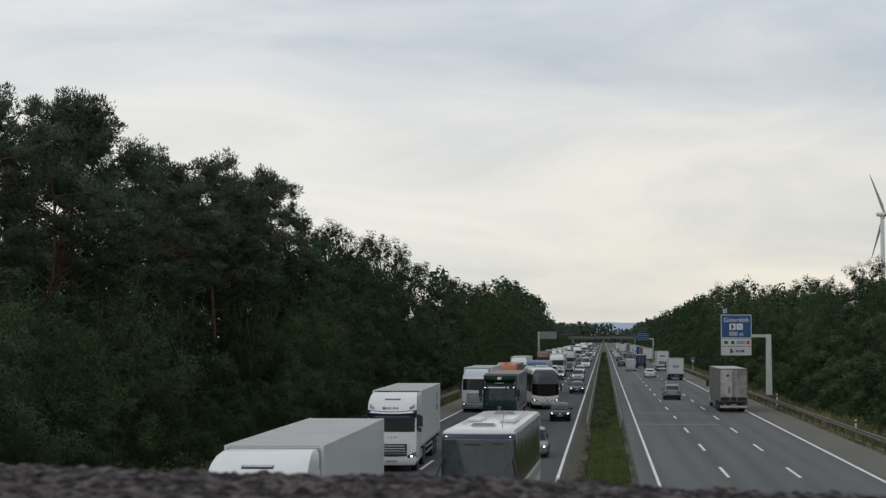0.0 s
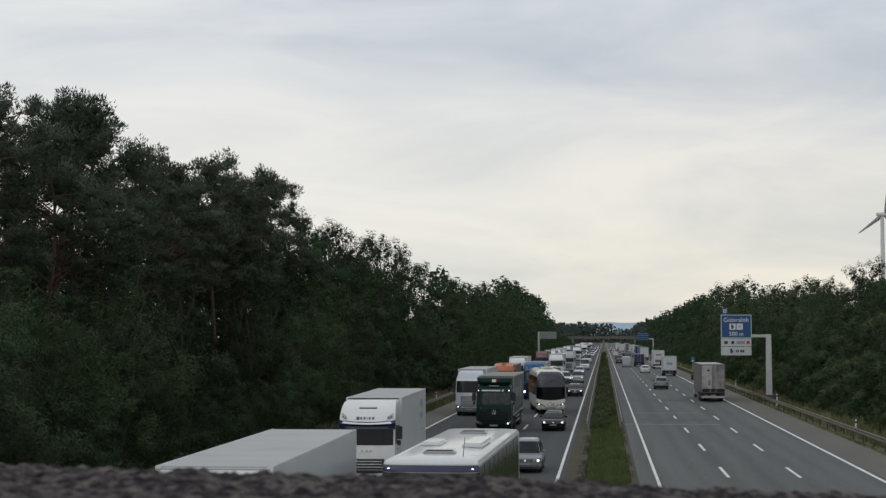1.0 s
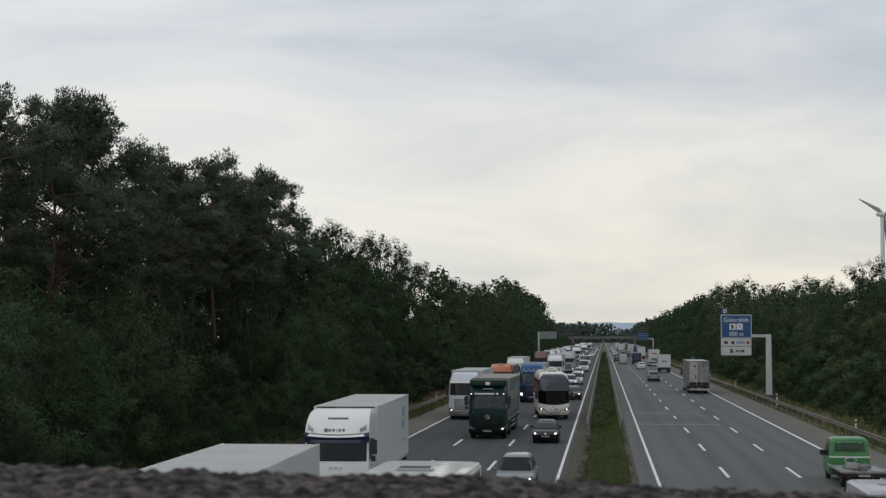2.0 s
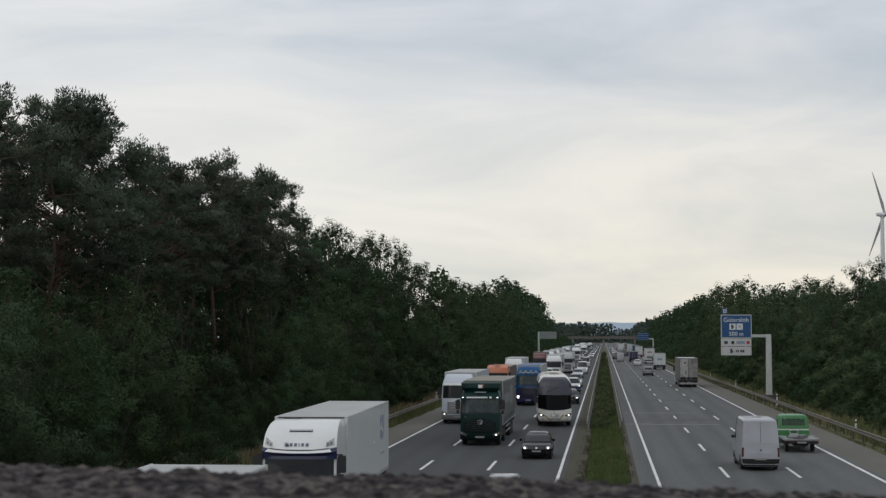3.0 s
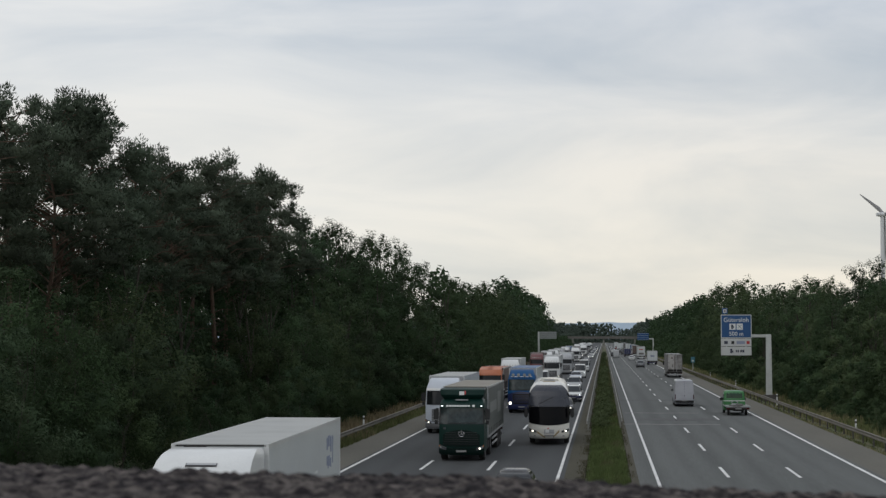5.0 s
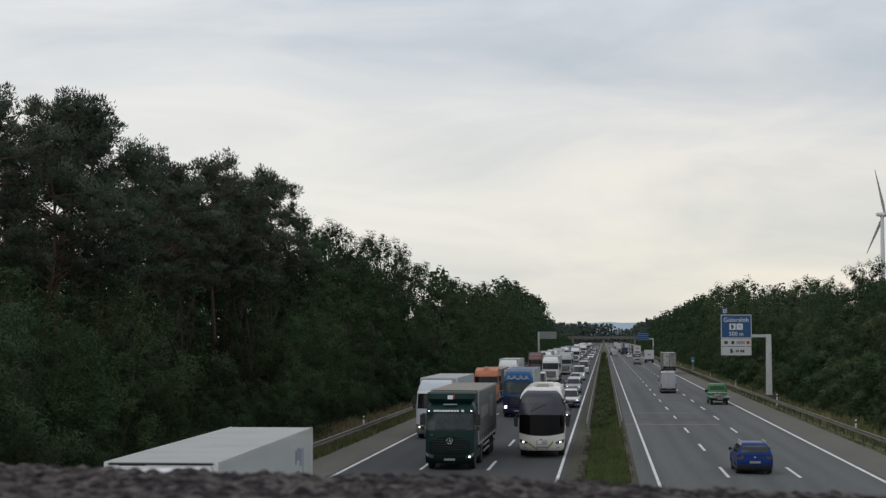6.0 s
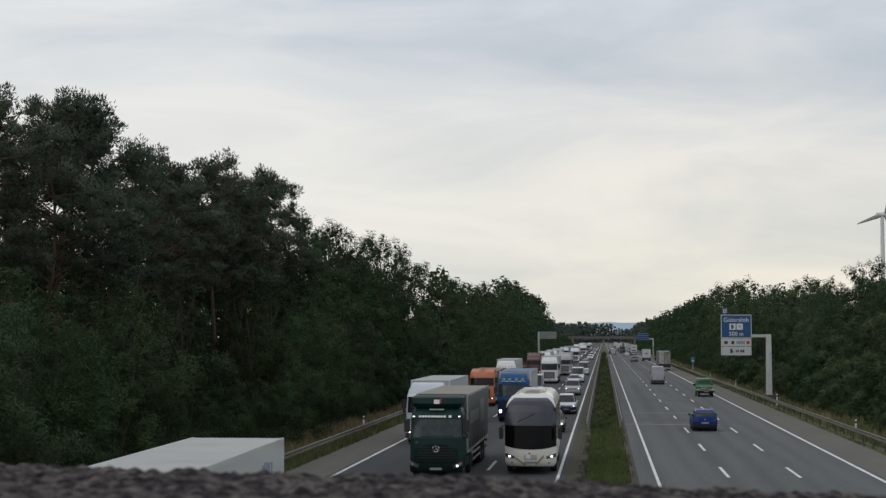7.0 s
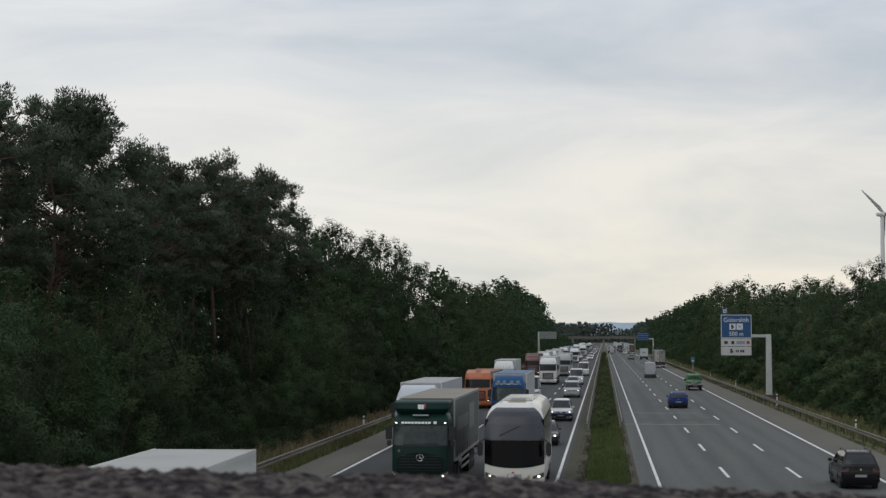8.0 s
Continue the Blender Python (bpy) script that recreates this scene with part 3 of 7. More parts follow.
def gantry(x_post, x0, x1, Y, z0, z1, top, face, material, label, marks=()):
    """A cantilever gantry with one panel."""
    t = new("sign_gantry")
    tagged(t, label, "road sign")
    part("post", boxes((x_post - 0.25, x_post + 0.25, Y - 0.2, Y + 0.2, -0.2, top), bevel=0.03), GREY_STEEL, t)
    a, b = sorted((x_post, x0 if abs(x0 - x_post) > abs(x1 - x_post) else x1))
    part("arm", boxes((a, b, Y - 0.12, Y + 0.12, top - 0.4, top), bevel=0.02), GREY_STEEL, t)
    y = Y - 0.25
    p = part("panel", boxes((x0, x1, y, y + 0.1, z0, z1), bevel=0.02), material, t)
    for k in range(4):
        part("rib", boxes((x0 + 0.05, x1 - 0.05, y - 0.05, y, z0 + 0.2 + k * (z1 - z0 - 0.4) / 3 - 0.03, z0 + 0.2 + k * (z1 - z0 - 0.4) / 3 + 0.03)), GREY_STEEL if material is SIGN_BACK else SIGN_WHITE, p)
    return t


gantry(-17.8, -17.6, -12.9, 430.0, 6.5, 8.5, 8.5, 1, SIGN_BACK, "grey back of an overhead motorway sign on a post")
gantry(19.4, 13.2, 17.7, 620.0, 5.9, 8.7, 6.6, 1, SIGN_BLUE, "blue overhead motorway sign on a cantilever post")


def distance_sign(x, y, z):
    t = new("roadside_sign")
    tagged(t, "small blue-green rectangular sign on a thin post", "road sign")
    part("post", tube(bmesh.new(), (x, y, -0.2), (x, y, z + 1.0), 0.05), GREY_STEEL, t)
    part("panel", boxes((x - 0.38, x + 0.38, y - 0.08, y - 0.05, z - 0.1, z + 1.0), bevel=0.01), TEAL, t)
    part("panel_bar", boxes((x - 0.2, x + 0.2, y - 0.09, y - 0.08, z + 0.1, z + 0.4)), SIGN_WHITE, t)


TEAL = mat("faded_teal_sign", (0.05, 0.17, 0.22), 0.5, vary=0.1, scale=2.0, fine=10.0)
distance_sign(17.5, 312, 2.0)


# ---- wind turbine ----
TOWER_WHITE = mat("turbine_tower_white", (0.62, 0.63, 0.64), 0.5, vary=0.05, scale=0.3, fine=2.0)
# hub and blades: tower white darkened in colour, as seen against the sky
ROTOR_BACKLIT = mat("turbine_grey_white", (0.24, 0.235, 0.24), 0.5, vary=0.05, scale=0.3, fine=2.0)


def turbine():
    t = new("wind_turbine")
    tagged(t, "tall pale wind turbine turning behind the wood", "wind turbine")
    D = 1150.0
    X, hub = 201.0, 95.9
    part("tower", tube(bmesh.new(), (0, 0, -1), (0, 0, hub - 1.2), 2.2, 1.25, 20), TOWER_WHITE, t, "pale tower")
    yaw = radians(66)
    ax = Vector((-math.sin(yaw), -math.cos(yaw), 0))
    bm = tube(bmesh.new(), Vector((0, 0, hub)) + ax * 4.4, Vector((0, 0, hub)) - ax * 1.2, 1.3, 1.9, 12)
    tube(bm, Vector((0, 0, hub)) - ax * 1.2, Vector((0, 0, hub)) - ax * 3.4, 1.9, 0.8, 12)
    part("nacelle", bm, TOWER_WHITE, t)
    t.location = (X, D, 0)
    rotor = new("rotor")
    rotor.parent = t
    base = Matrix.Translation(Vector((0, 0, hub)) - ax * 2.2) @ Matrix.Rotation(-yaw, 4, "Z")
    part("hub", tube(bmesh.new(), (0, -1.3, 0), (0, 2.0, 0), 1.7, 0.5, 14), ROTOR_BACKLIT, rotor)
    for k in range(3):
        rings = []
        for r, c, th in ((1.0, 1.0, 0.8), (4.0, 1.0, 0.8), (8.0, 1.75, 0.5), (16.0, 1.35, 0.34), (27.0, 0.85, 0.2), (35.0, 0.4, 0.1), (36.2, 0.1, 0.05)):
            rings.append([(c * math.cos(a) + 0.35 * c, th * math.sin(a), r) for a in (2 * math.pi * j / 10 for j in range(10))])
        bl = part("blade", loft(rings), ROTOR_BACKLIT, rotor)
        bl.matrix_local = Matrix.Rotation(2 * math.pi * k / 3, 4, "Y")
    return rotor, base


ROTOR, ROTOR_BASE = turbine()
ROTOR_TURN, ROTOR_START = radians(-78.05), radians(-30.7)


# ---- bridges ----
BRIDGE_GREY = mat("weathered_bridge_concrete", (0.15, 0.142, 0.13), 0.9, vary=0.2, scale=0.2, fine=2.0)
def far_bridge():
    t = new("road_bridge")
    tagged(t, "grey concrete road bridge far across the motorway", "bridge")
    Y = 960.0
    part("deck", boxes((-70, 70, Y, Y + 9, 6.25, 7.0), bevel=0.05), BRIDGE_GREY, t)
    part("parapet", boxes((-70, 70, Y - 0.1, Y + 0.25, 7.0, 7.7)), BRIDGE_GREY, t, "grey railing along the bridge")
    for x in (-19.0, 0.0, 19.0):
        part("pier", boxes((x - 0.5, x + 0.5, Y + 1.5, Y + 7.5, -0.3, 6.15)), CONCRETE, t)
    for s in (-1, 1):
        a, b = sorted((s * 22.0, s * 90.0))
        part("embankment", box(bmesh.new(), a, b, Y - 14, Y + 23, -0.3, 5.7, 0, taper=(12, 12, 12)), SOIL, t)


far_bridge()


def own_bridge():
    """The bridge that carries the view: deck and a rough concrete parapet under the lens."""
    t = new("overbridge")
    tagged(t, "concrete overbridge with a rough weathered parapet", "bridge")
    part("deck", boxes((-45, 45, -9.0, 0.45, 4.95, 5.65), bevel=0.03), CONCRETE, t)
    part("edge_beam", boxes((-45, 45, 0.10, 0.62, 4.85, 5.85), bevel=0.02), CONCRETE, t)
    for s in (-1, 1):
        a, b = sorted((s * 20.0, s * 22.0))
        part("abutment", boxes((a, b, -8.8, 0.4, -0.3, 4.95)), CONCRETE, t)
    # the parapet: its rough crown is a fine relief of pebbles, slightly falling to the right
    nx, ny = 520, 84
    x0, x1, y0, y1 = -0.34, 0.20, 0.40, 0.615
    verts, faces = [], []
    for j in range(ny + 1):
        for i in range(nx + 1):
            x, y = x0 + (x1 - x0) * i / nx, y0 + (y1 - y0) * j / ny
            p = Vector((x * 60, y * 60, 3.1))
            d = noise.voronoi(Vector((x * 190, y * 150, 0.7)))[0]
            z = 6.6945 - 0.0256 * (x + 0.1) + 0.0016 * math.exp(-((x + 0.035) / 0.065) ** 2) + 0.0015 * noise.noise(p) + 0.0022 * (1 - min(1.0, 1.3 * d[0])) + 0.0010 * noise.noise(p * 4)
            if j in (0, ny):
                z -= 0.02
            verts.append((x, y, z))
    w = nx + 1
    for j in range(ny):
        for i in range(nx):
            faces.append((j * w + i, j * w + i + 1, (j + 1) * w + i + 1, (j + 1) * w + i))
    crown = raw_ob("parapet_crown", verts, faces, PARAPET, t)
    crown.data.shade_smooth()
    tagged(crown, "dark weathered pebbly concrete crown")
    part("parapet_wall", boxes((-45, 45, 0.401, 0.614, 5.6, 6.668)), CONCRETE, t)
    part("parapet_wall_top", boxes((-45, -0.345, 0.401, 0.614, 6.668, 6.69), (0.205, 45, 0.401, 0.614, 6.668, 6.682)), PARAPET, t, "dark weathered pebbly concrete crown")


def parapet_mat():
    m = mat("weathered_pebbly_concrete", (0.018, 0.0155, 0.017), 0.95, vary=0.8, scale=210.0, fine=480.0, bump=0.0004, dirt=(0.19, 0.165, 0.15), dirt_amount=0.85, spec=0.08)
    return m


PARAPET = parapet_mat()
own_bridge()


# ---- grass and low plants ----
def blades(name, rng, xs, ys, hs, wide, material, label):
    n = len(xs)
    a = rng.uniform(0, 2 * np.pi, n)
    lean = rng.uniform(0, 0.45, n) * hs
    b = rng.uniform(0, 2 * np.pi, n)
    base = np.stack([xs, ys, np.full(n, -0.13)], 1)
    side = np.stack([np.cos(a), np.sin(a), np.zeros(n)], 1) * (wide * rng.uniform(0.6, 1.4, n))[:, None]
    tip = base + np.stack([lean * np.cos(b), lean * np.sin(b), hs], 1)
    v = np.empty((n, 3, 3))
    v[:, 0], v[:, 1], v[:, 2] = base - side, base + side, tip
    ob = raw_ob(name, v.reshape(-1, 3), [(3 * k, 3 * k + 1, 3 * k + 2) for k in range(n)], material)
    return tagged(ob, label, "grass", kind="stuff")


def low_green():
    rng = np.random.default_rng(8)
    n = 72000
    ys = 60 + (460 - 60) * rng.uniform(0, 1, n) ** 1.8
    xs = rng.uniform(-1.0, 1.3, n) + rng.normal(0, 0.07, n) + np.where(rng.uniform(0, 1, n) < 0.06, rng.normal(0, 0.3, n), 0)
    clump = np.array([noise.noise(Vector((x * 0.8, y * 0.22, 0))) + 0.6 * noise.noise(Vector((x * 2.2, y * 0.9, 5.0))) for x, y in zip(xs, ys)])
    edge = np.clip(np.minimum(xs + 1.05, 1.35 - xs) / 0.35, 0.25, 1)
    hs = np.clip(0.24 + 0.24 * clump, 0.05, 1) * rng.uniform(0.6, 1.5, n) * edge
    wide = 0.02 + 0.00022 * (ys - 60)
    tone = np.array([noise.noise(Vector((x * 0.7, y * 0.16, 12.0))) for x, y in zip(xs, ys)]) + rng.normal(0, 0.16, n)
    withered = tone > 0.26 - np.clip((ys - 150) / 160, 0, 0.45)
    for sel, m, nm, lb in ((~withered, GRASS, "median_grass", "green grass and weeds on the median"), (withered, WEED, "median_weeds", "brownish withered weeds on the median")):
        blades(nm, rng, xs[sel], ys[sel], hs[sel], wide[sel], m, lb)
    # tufts that thin out over the dusty strips on both sides
    n = 17000
    ys = 60 + 340 * rng.uniform(0, 1, n) ** 1.6
    west = rng.uniform(0, 1, n) < 0.75
    xs = np.where(west, -0.95 - np.abs(rng.normal(0, 0.20, n)), 1.3 + np.abs(rng.normal(0, 0.10, n)))
    keep = np.array([noise.noise(Vector((x * 0.6, y * 0.25, 20.0))) for x, y in zip(xs, ys)]) > -0.12
    xs, ys = xs[keep], ys[keep]
    blades("median_weeds", rng, xs, ys, rng.uniform(0.15, 0.24, len(xs)), 0.02 + 0.00022 * (ys - 60), WEED, "sparse brownish weeds at the edge of the median")
    for s in (-1, 1):
        # short green grass under the rail, longer straw-coloured grass behind it
        n = 42000 if s < 0 else 30000
        ys = 50 + (520 - 50) * rng.uniform(0, 1, n) ** 1.6
        out = rng.uniform(0, 1, n)
        front = out < (0.5 if s < 0 else 0.32)
        xs = np.where(front, 15.95 + 0.9 * rng.uniform(0, 1, n), 17.1 + 3.6 * rng.uniform(0, 1, n))
        pick = np.array([noise.noise(Vector((s * x * 0.5, y * 0.09, 4.0))) for x, y in zip(xs, ys)]) + rng.normal(0, 0.2, n)
        dry = np.where(front, pick > (0.42 if s < 0 else 0.05), (pick > -0.35) if s < 0 else (pick > 0.05))
        hs = np.where(front, rng.uniform(0.28, 0.68, n) if s < 0 else rng.uniform(0.04, 0.16, n), rng.uniform(0.25, 0.75, n) if s < 0 else rng.uniform(0.3, 1.0, n))
        hs = np.where((s > 0) & (np.abs(ys - 166) < 9) & (xs > 17), hs * 0.3, hs)
        for sel, m, nm, lb in ((dry, DRY_GRASS, "dry_grass", "dry straw-coloured grass on the verge"), (~dry, VERGE_GRASS, "verge_grass", "green grass on the verge")):
            blades(nm, rng, s * xs[sel], ys[sel], hs[sel], 0.03 + 0.0003 * (ys[sel] - 50), m, lb)
    # low shrubs growing along the median
    c, r = [], []
    y = 116.0
    while y < 700:
        g = noise.noise(Vector((0, y * 0.06, 9.0)))
        if g > -0.22:
            c.append((rng.uniform(-0.7, 0.7), y, rng.uniform(0.1, 0.45)))
            q = rng.uniform(0.4, 0.8) * (1 + 0.4 * g)
            r.append((q, q * 1.5, q * 0.9))
        y += rng.uniform(0.5, 1.4) * (1 + (y - 100) / 250)
    for x, y, q in ((-0.55, 133.5, 0.5), (0.35, 134.5, 0.62), (0.0, 137.5, 0.66), (-0.6, 140.0, 0.55), (0.6, 141.0, 0.6), (-0.1, 144.0, 0.6), (0.5, 147.5, 0.5)):
        c.append((x, y, 0.2))
        r.append((q, q * 1.6, q * 0.9))
    v, f, _ = leaf_cloud(rng, np.array(c), np.array(r), 22000, 0.17)
    v[:, 2] = np.maximum(v[:, 2], -0.05)
    tagged(raw_ob("median_shrubs", v, f, LEAF_SHRUB), "low dark green shrubs along the median", "shrubs", kind="stuff")
# ---- trees ----
def leaf_cloud(rng, centres, radii, count, size, up=0.0, long=1.0, sprays=11, loose=0.43, reach=0.74):
    """Leaf faces in sprays: every clump carries a number of smaller tufts on its skin, and the leaves sit round those."""
    which = rng.choice(len(centres), count, p=(radii[:, 0] ** 2) / (radii[:, 0] ** 2).sum())
    dirs = rng.normal(size=(len(centres), sprays, 3)) + np.array((0, 0, 0.35))
    dirs /= np.linalg.norm(dirs, axis=2)[:, :, None]
    dirs *= rng.uniform(0.55, 1.12, (len(centres), sprays, 1))
    tuft = dirs[which, rng.integers(0, sprays, count)]
    d = rng.normal(size=(count, 3))
    d /= np.linalg.norm(d, axis=1)[:, None]
    rad = rng.uniform(0.15, 1.0, count) ** 0.7
    p = centres[which] + tuft * radii[which] * reach + d * radii[which] * (loose * rad)[:, None]
    # leaves face outwards and upwards, with some disorder
    whole = p - centres.mean(0)
    whole[:, 2] *= 0.6
    whole /= np.linalg.norm(whole, axis=1)[:, None] + 1e-6
    n = d * 0.6 + tuft * 0.5 + whole * 0.3 + rng.normal(size=(count, 3)) * 0.22 + np.array((0, 0, 0.25))
    a = np.cross(n, rng.normal(size=(count, 3)))
    if up:
        a = d * 0.75 + tuft * 0.25 + rng.normal(size=(count, 3)) * 0.25 + np.array((0, 0, up))
    a /= np.linalg.norm(a, axis=1)[:, None]
    b = np.cross(a, n + rng.normal(size=(count, 3)) * 0.1)
    b /= np.linalg.norm(b, axis=1)[:, None]
    s = size * rng.uniform(0.6, 1.4, count)
    u, v = a * (s * long)[:, None], b * (s * 0.55)[:, None]
    verts = np.empty((count, 3, 3))
    verts[:, 0], verts[:, 1], verts[:, 2] = p - u * 0.5 - v * 0.5, p - u * 0.45 + v * 0.5, p + u * 0.6
    # every leaf turns its face outwards, and is shaded with the round of its tuft
    soft = d * 0.30 + tuft * 0.75 + whole * 0.55
    soft[:, 2] = soft[:, 2] * 1.35 - 0.05
    soft /= np.linalg.norm(soft, axis=1)[:, None]
    back = (np.cross(verts[:, 1] - verts[:, 0], verts[:, 2] - verts[:, 0]) * soft).sum(1) < 0
    verts[back] = verts[back][:, ::-1]
    return verts.reshape(-1, 3), [(3 * k, 3 * k + 1, 3 * k + 2) for k in range(count)], np.repeat(soft, 3, axis=0)


def crown_ob(v, f, normals, material, tree):
    ob = raw_ob("crown", v, f, material, tree)
    extra = np.zeros((len(v) - len(normals), 3))
    ob.data.shade_smooth()
    ob.data.normals_split_custom_set_from_vertices(np.concatenate([normals, extra]).tolist())
    return ob


def with_cores(rng, verts, faces, centres, radii, part_of=0.5):
    """Add a lumpy leafy core to each clump, so that the crown is dense inside."""
    bm = bmesh.new()
    bmesh.ops.create_icosphere(bm, subdivisions=1, radius=1.0)
    base = np.array([v.co[:] for v in bm.verts])
    tri = [tuple(v.index for v in f.verts) for f in bm.faces]
    bm.free()
    vs, fs, k = [verts], list(faces), len(verts)
    for c, r in zip(centres, radii):
        vs.append(c + base * r * part_of * rng.uniform(0.72, 1.15, (len(base), 1)))
        fs += [(a + k, b + k, d + k) for a, b, d in tri]
        k += len(base)
    return np.concatenate(vs), fs


def trunk_mesh(rng, h, r, limbs, n=8, bend=0.4, limb=0.34):
    """A tapered, slightly bent trunk with limbs; limbs: rows of (height, end point)."""
    bm = bmesh.new()
    pts = [Vector((bend * math.sin(k * 1.1 + h) * k / 6, bend * math.cos(k * 0.9) * k / 6, -0.4 + (h + 0.4) * k / 6)) for k in range(7)]
    for k in range(6):
        tube(bm, pts[k], pts[k + 1], r * (1 - 0.13 * k), r * (1 - 0.13 * (k + 1)), n, caps=k in (0, 5))
    for z, end in limbs:
        k = min(5, max(0, int((z + 0.4) / (h + 0.4) * 6)))
        root = pts[k].lerp(pts[k + 1], (z - pts[k].z) / (pts[k + 1].z - pts[k].z))
        end = Vector(end)
        mid = root.lerp(end, 0.5) + Vector((0, 0, 0.12 * (end - root).length))
        tube(bm, root, mid, r * limb, r * limb * 0.65, 5, False)
        tube(bm, mid, end, r * limb * 0.65, r * 0.06, 5, False)
    return bm


def broadleaf(seed, h, spread, count, size, low=0.12, material=None, label="", core=0.0):
    """A leafy tree or tall shrub: crown of uneven lobes from low * h up to h."""
    rng = np.random.default_rng(seed)
    tree = new("broadleaf_tree")
    lobes = max(14, int(22 * spread / 3))
    c, rr, limbs = [], [], []
    for k in range(lobes):
        f = (k + rng.uniform(0, 1)) / lobes
        z = h * (low + (0.97 - low) * f)
        wide = spread * (0.55 + 0.75 * math.sin(math.pi * min(1, 0.22 + 0.72 * f)) - 0.45 * f) * rng.uniform(0.35, 0.95)
        a = rng.uniform(0, 2 * math.pi)
        p = np.array((wide * math.cos(a), wide * math.sin(a), z))
        q = spread * rng.uniform(0.28, 0.5) * (1.05 - 0.5 * f)
        c.append(p)
        rr.append((q, q, q * rng.uniform(0.75, 1.25)))
        if k % 2 == 0 and z > 0.2 * h:
            limbs.append((max(0.15 * h, z * 0.62), tuple(p)))
    c, rr = np.array(c), np.array(rr)
    c[-1, :2] *= 0.2
    v, f, nn = leaf_cloud(rng, c, rr, count, size)
    if core:
        v, f = with_cores(rng, v, f, c, rr, core)
    v[:, 2] = np.maximum(v[:, 2], 0.05)
    part("trunk", trunk_mesh(rng, h * 0.85, (0.05 + h * 0.011) if h > 7.5 else 0.035, limbs if h > 7.5 else limbs[::3]), BARK, tree)
    crown_ob(v, f, nn, material or LEAF, tree)
    return tagged(tree, label or "leafy green broadleaf tree at the wood's edge", "tree", "trees of the roadside wood")


def pine(seed, h, spread, count, size, label=""):
    """A tall pine: bare reddish trunk, layered flat-topped crown of needle tufts with upright shoots."""
    rng = np.random.default_rng(seed)
    tree = new("pine_tree")
    c, rr, limbs = [], [], []
    lobes = 46
    for k in range(lobes):
        f = (k + rng.uniform(0, 1)) / lobes
        z = h * (0.53 + 0.445 * f)
        wide = spread * (0.45 + 0.75 * math.sin(math.pi * min(1.0, 0.15 + 0.8 * f))) * rng.uniform(0.25, 1.0)
        if f > 0.85:
            wide *= 0.75
        a = rng.uniform(0, 2 * math.pi)
        p = np.array((wide * math.cos(a), wide * math.sin(a), z))
        q = rng.uniform(0.45, 1.05) * spread / 3.7
        c.append(p)
        rr.append((q, q, q * 0.74))
        limbs.append((max(0.48 * h, z - 0.25 * wide - 0.4), tuple(p)))
    for z in (0.3, 0.36, 0.41):
        a = rng.uniform(0, 6.28)
        limbs.append((z * h, (1.6 * math.cos(a), 1.6 * math.sin(a), z * h + 0.2)))
    c, rr = np.array(c), np.array(rr)
    v, f, nn = leaf_cloud(rng, c, rr, count, size, up=0.45, long=1.25, sprays=13, loose=0.46, reach=0.76)
    v, f = with_cores(rng, v, f, c, rr, 0.30)
    part("trunk", trunk_mesh(rng, h * 0.93, 0.10 + h * 0.007, limbs, bend=0.5, limb=0.22), PINE_BARK, tree)
    crown_ob(v, f, nn, NEEDLE, tree)
    return tagged(tree, label or "tall dark pine with a bare reddish trunk", "tree", "trees of the roadside wood")


PARK = pose(0, 0, 0)


def plant(models, places):
    """Set copies of the models at the places (model, x, y, turn, size)."""
    first = set()
    for m, x, y, turn, size in places:
        ob = models[m]
        if m not in first:
            first.add(m)
        else:
            ob = copy_thing(models[m], PARK)
        ob.matrix_basis = pose(x, y, -0.12, 0, 0, turn) @ Matrix.Diagonal((size, size, size * (0.94 + 0.12 * ((turn * 7) % 1.0)), 1))


def joined(models, places, name, label):
    """Far trees that nobody could count, as one object."""
    vs, fs, mats, mi, base = [], [], [], [], 0
    for m, x, y, turn, size in places:
        mm = pose(x, y, -0.12, 0, 0, turn) @ Matrix.Diagonal((size, size, size, 1))
        for o in models[m].children:
            if o.name.startswith("trunk"):
                continue
            a = np.empty(len(o.data.vertices) * 3)
            o.data.vertices.foreach_get("co", a)
            a = a.reshape(-1, 3) @ np.array(mm.to_3x3()).T + np.array(mm.translation)
            ma = o.data.materials[0]
            if ma not in mats:
                mats.append(ma)
            vs.append(a)
            fs += [tuple(i + base for i in q.vertices) for q in o.data.polygons]
            mi.append(np.full(len(o.data.polygons), mats.index(ma)))
            base += len(a)
    me = bpy.data.meshes.new(name)
    me.from_pydata(np.concatenate(vs), [], fs)
    for ma in mats:
        me.materials.append(ma)
    me.polygons.foreach_set("material_index", np.concatenate(mi).astype(np.int32))
    return tagged(new(name, me), label, "woods", kind="stuff")


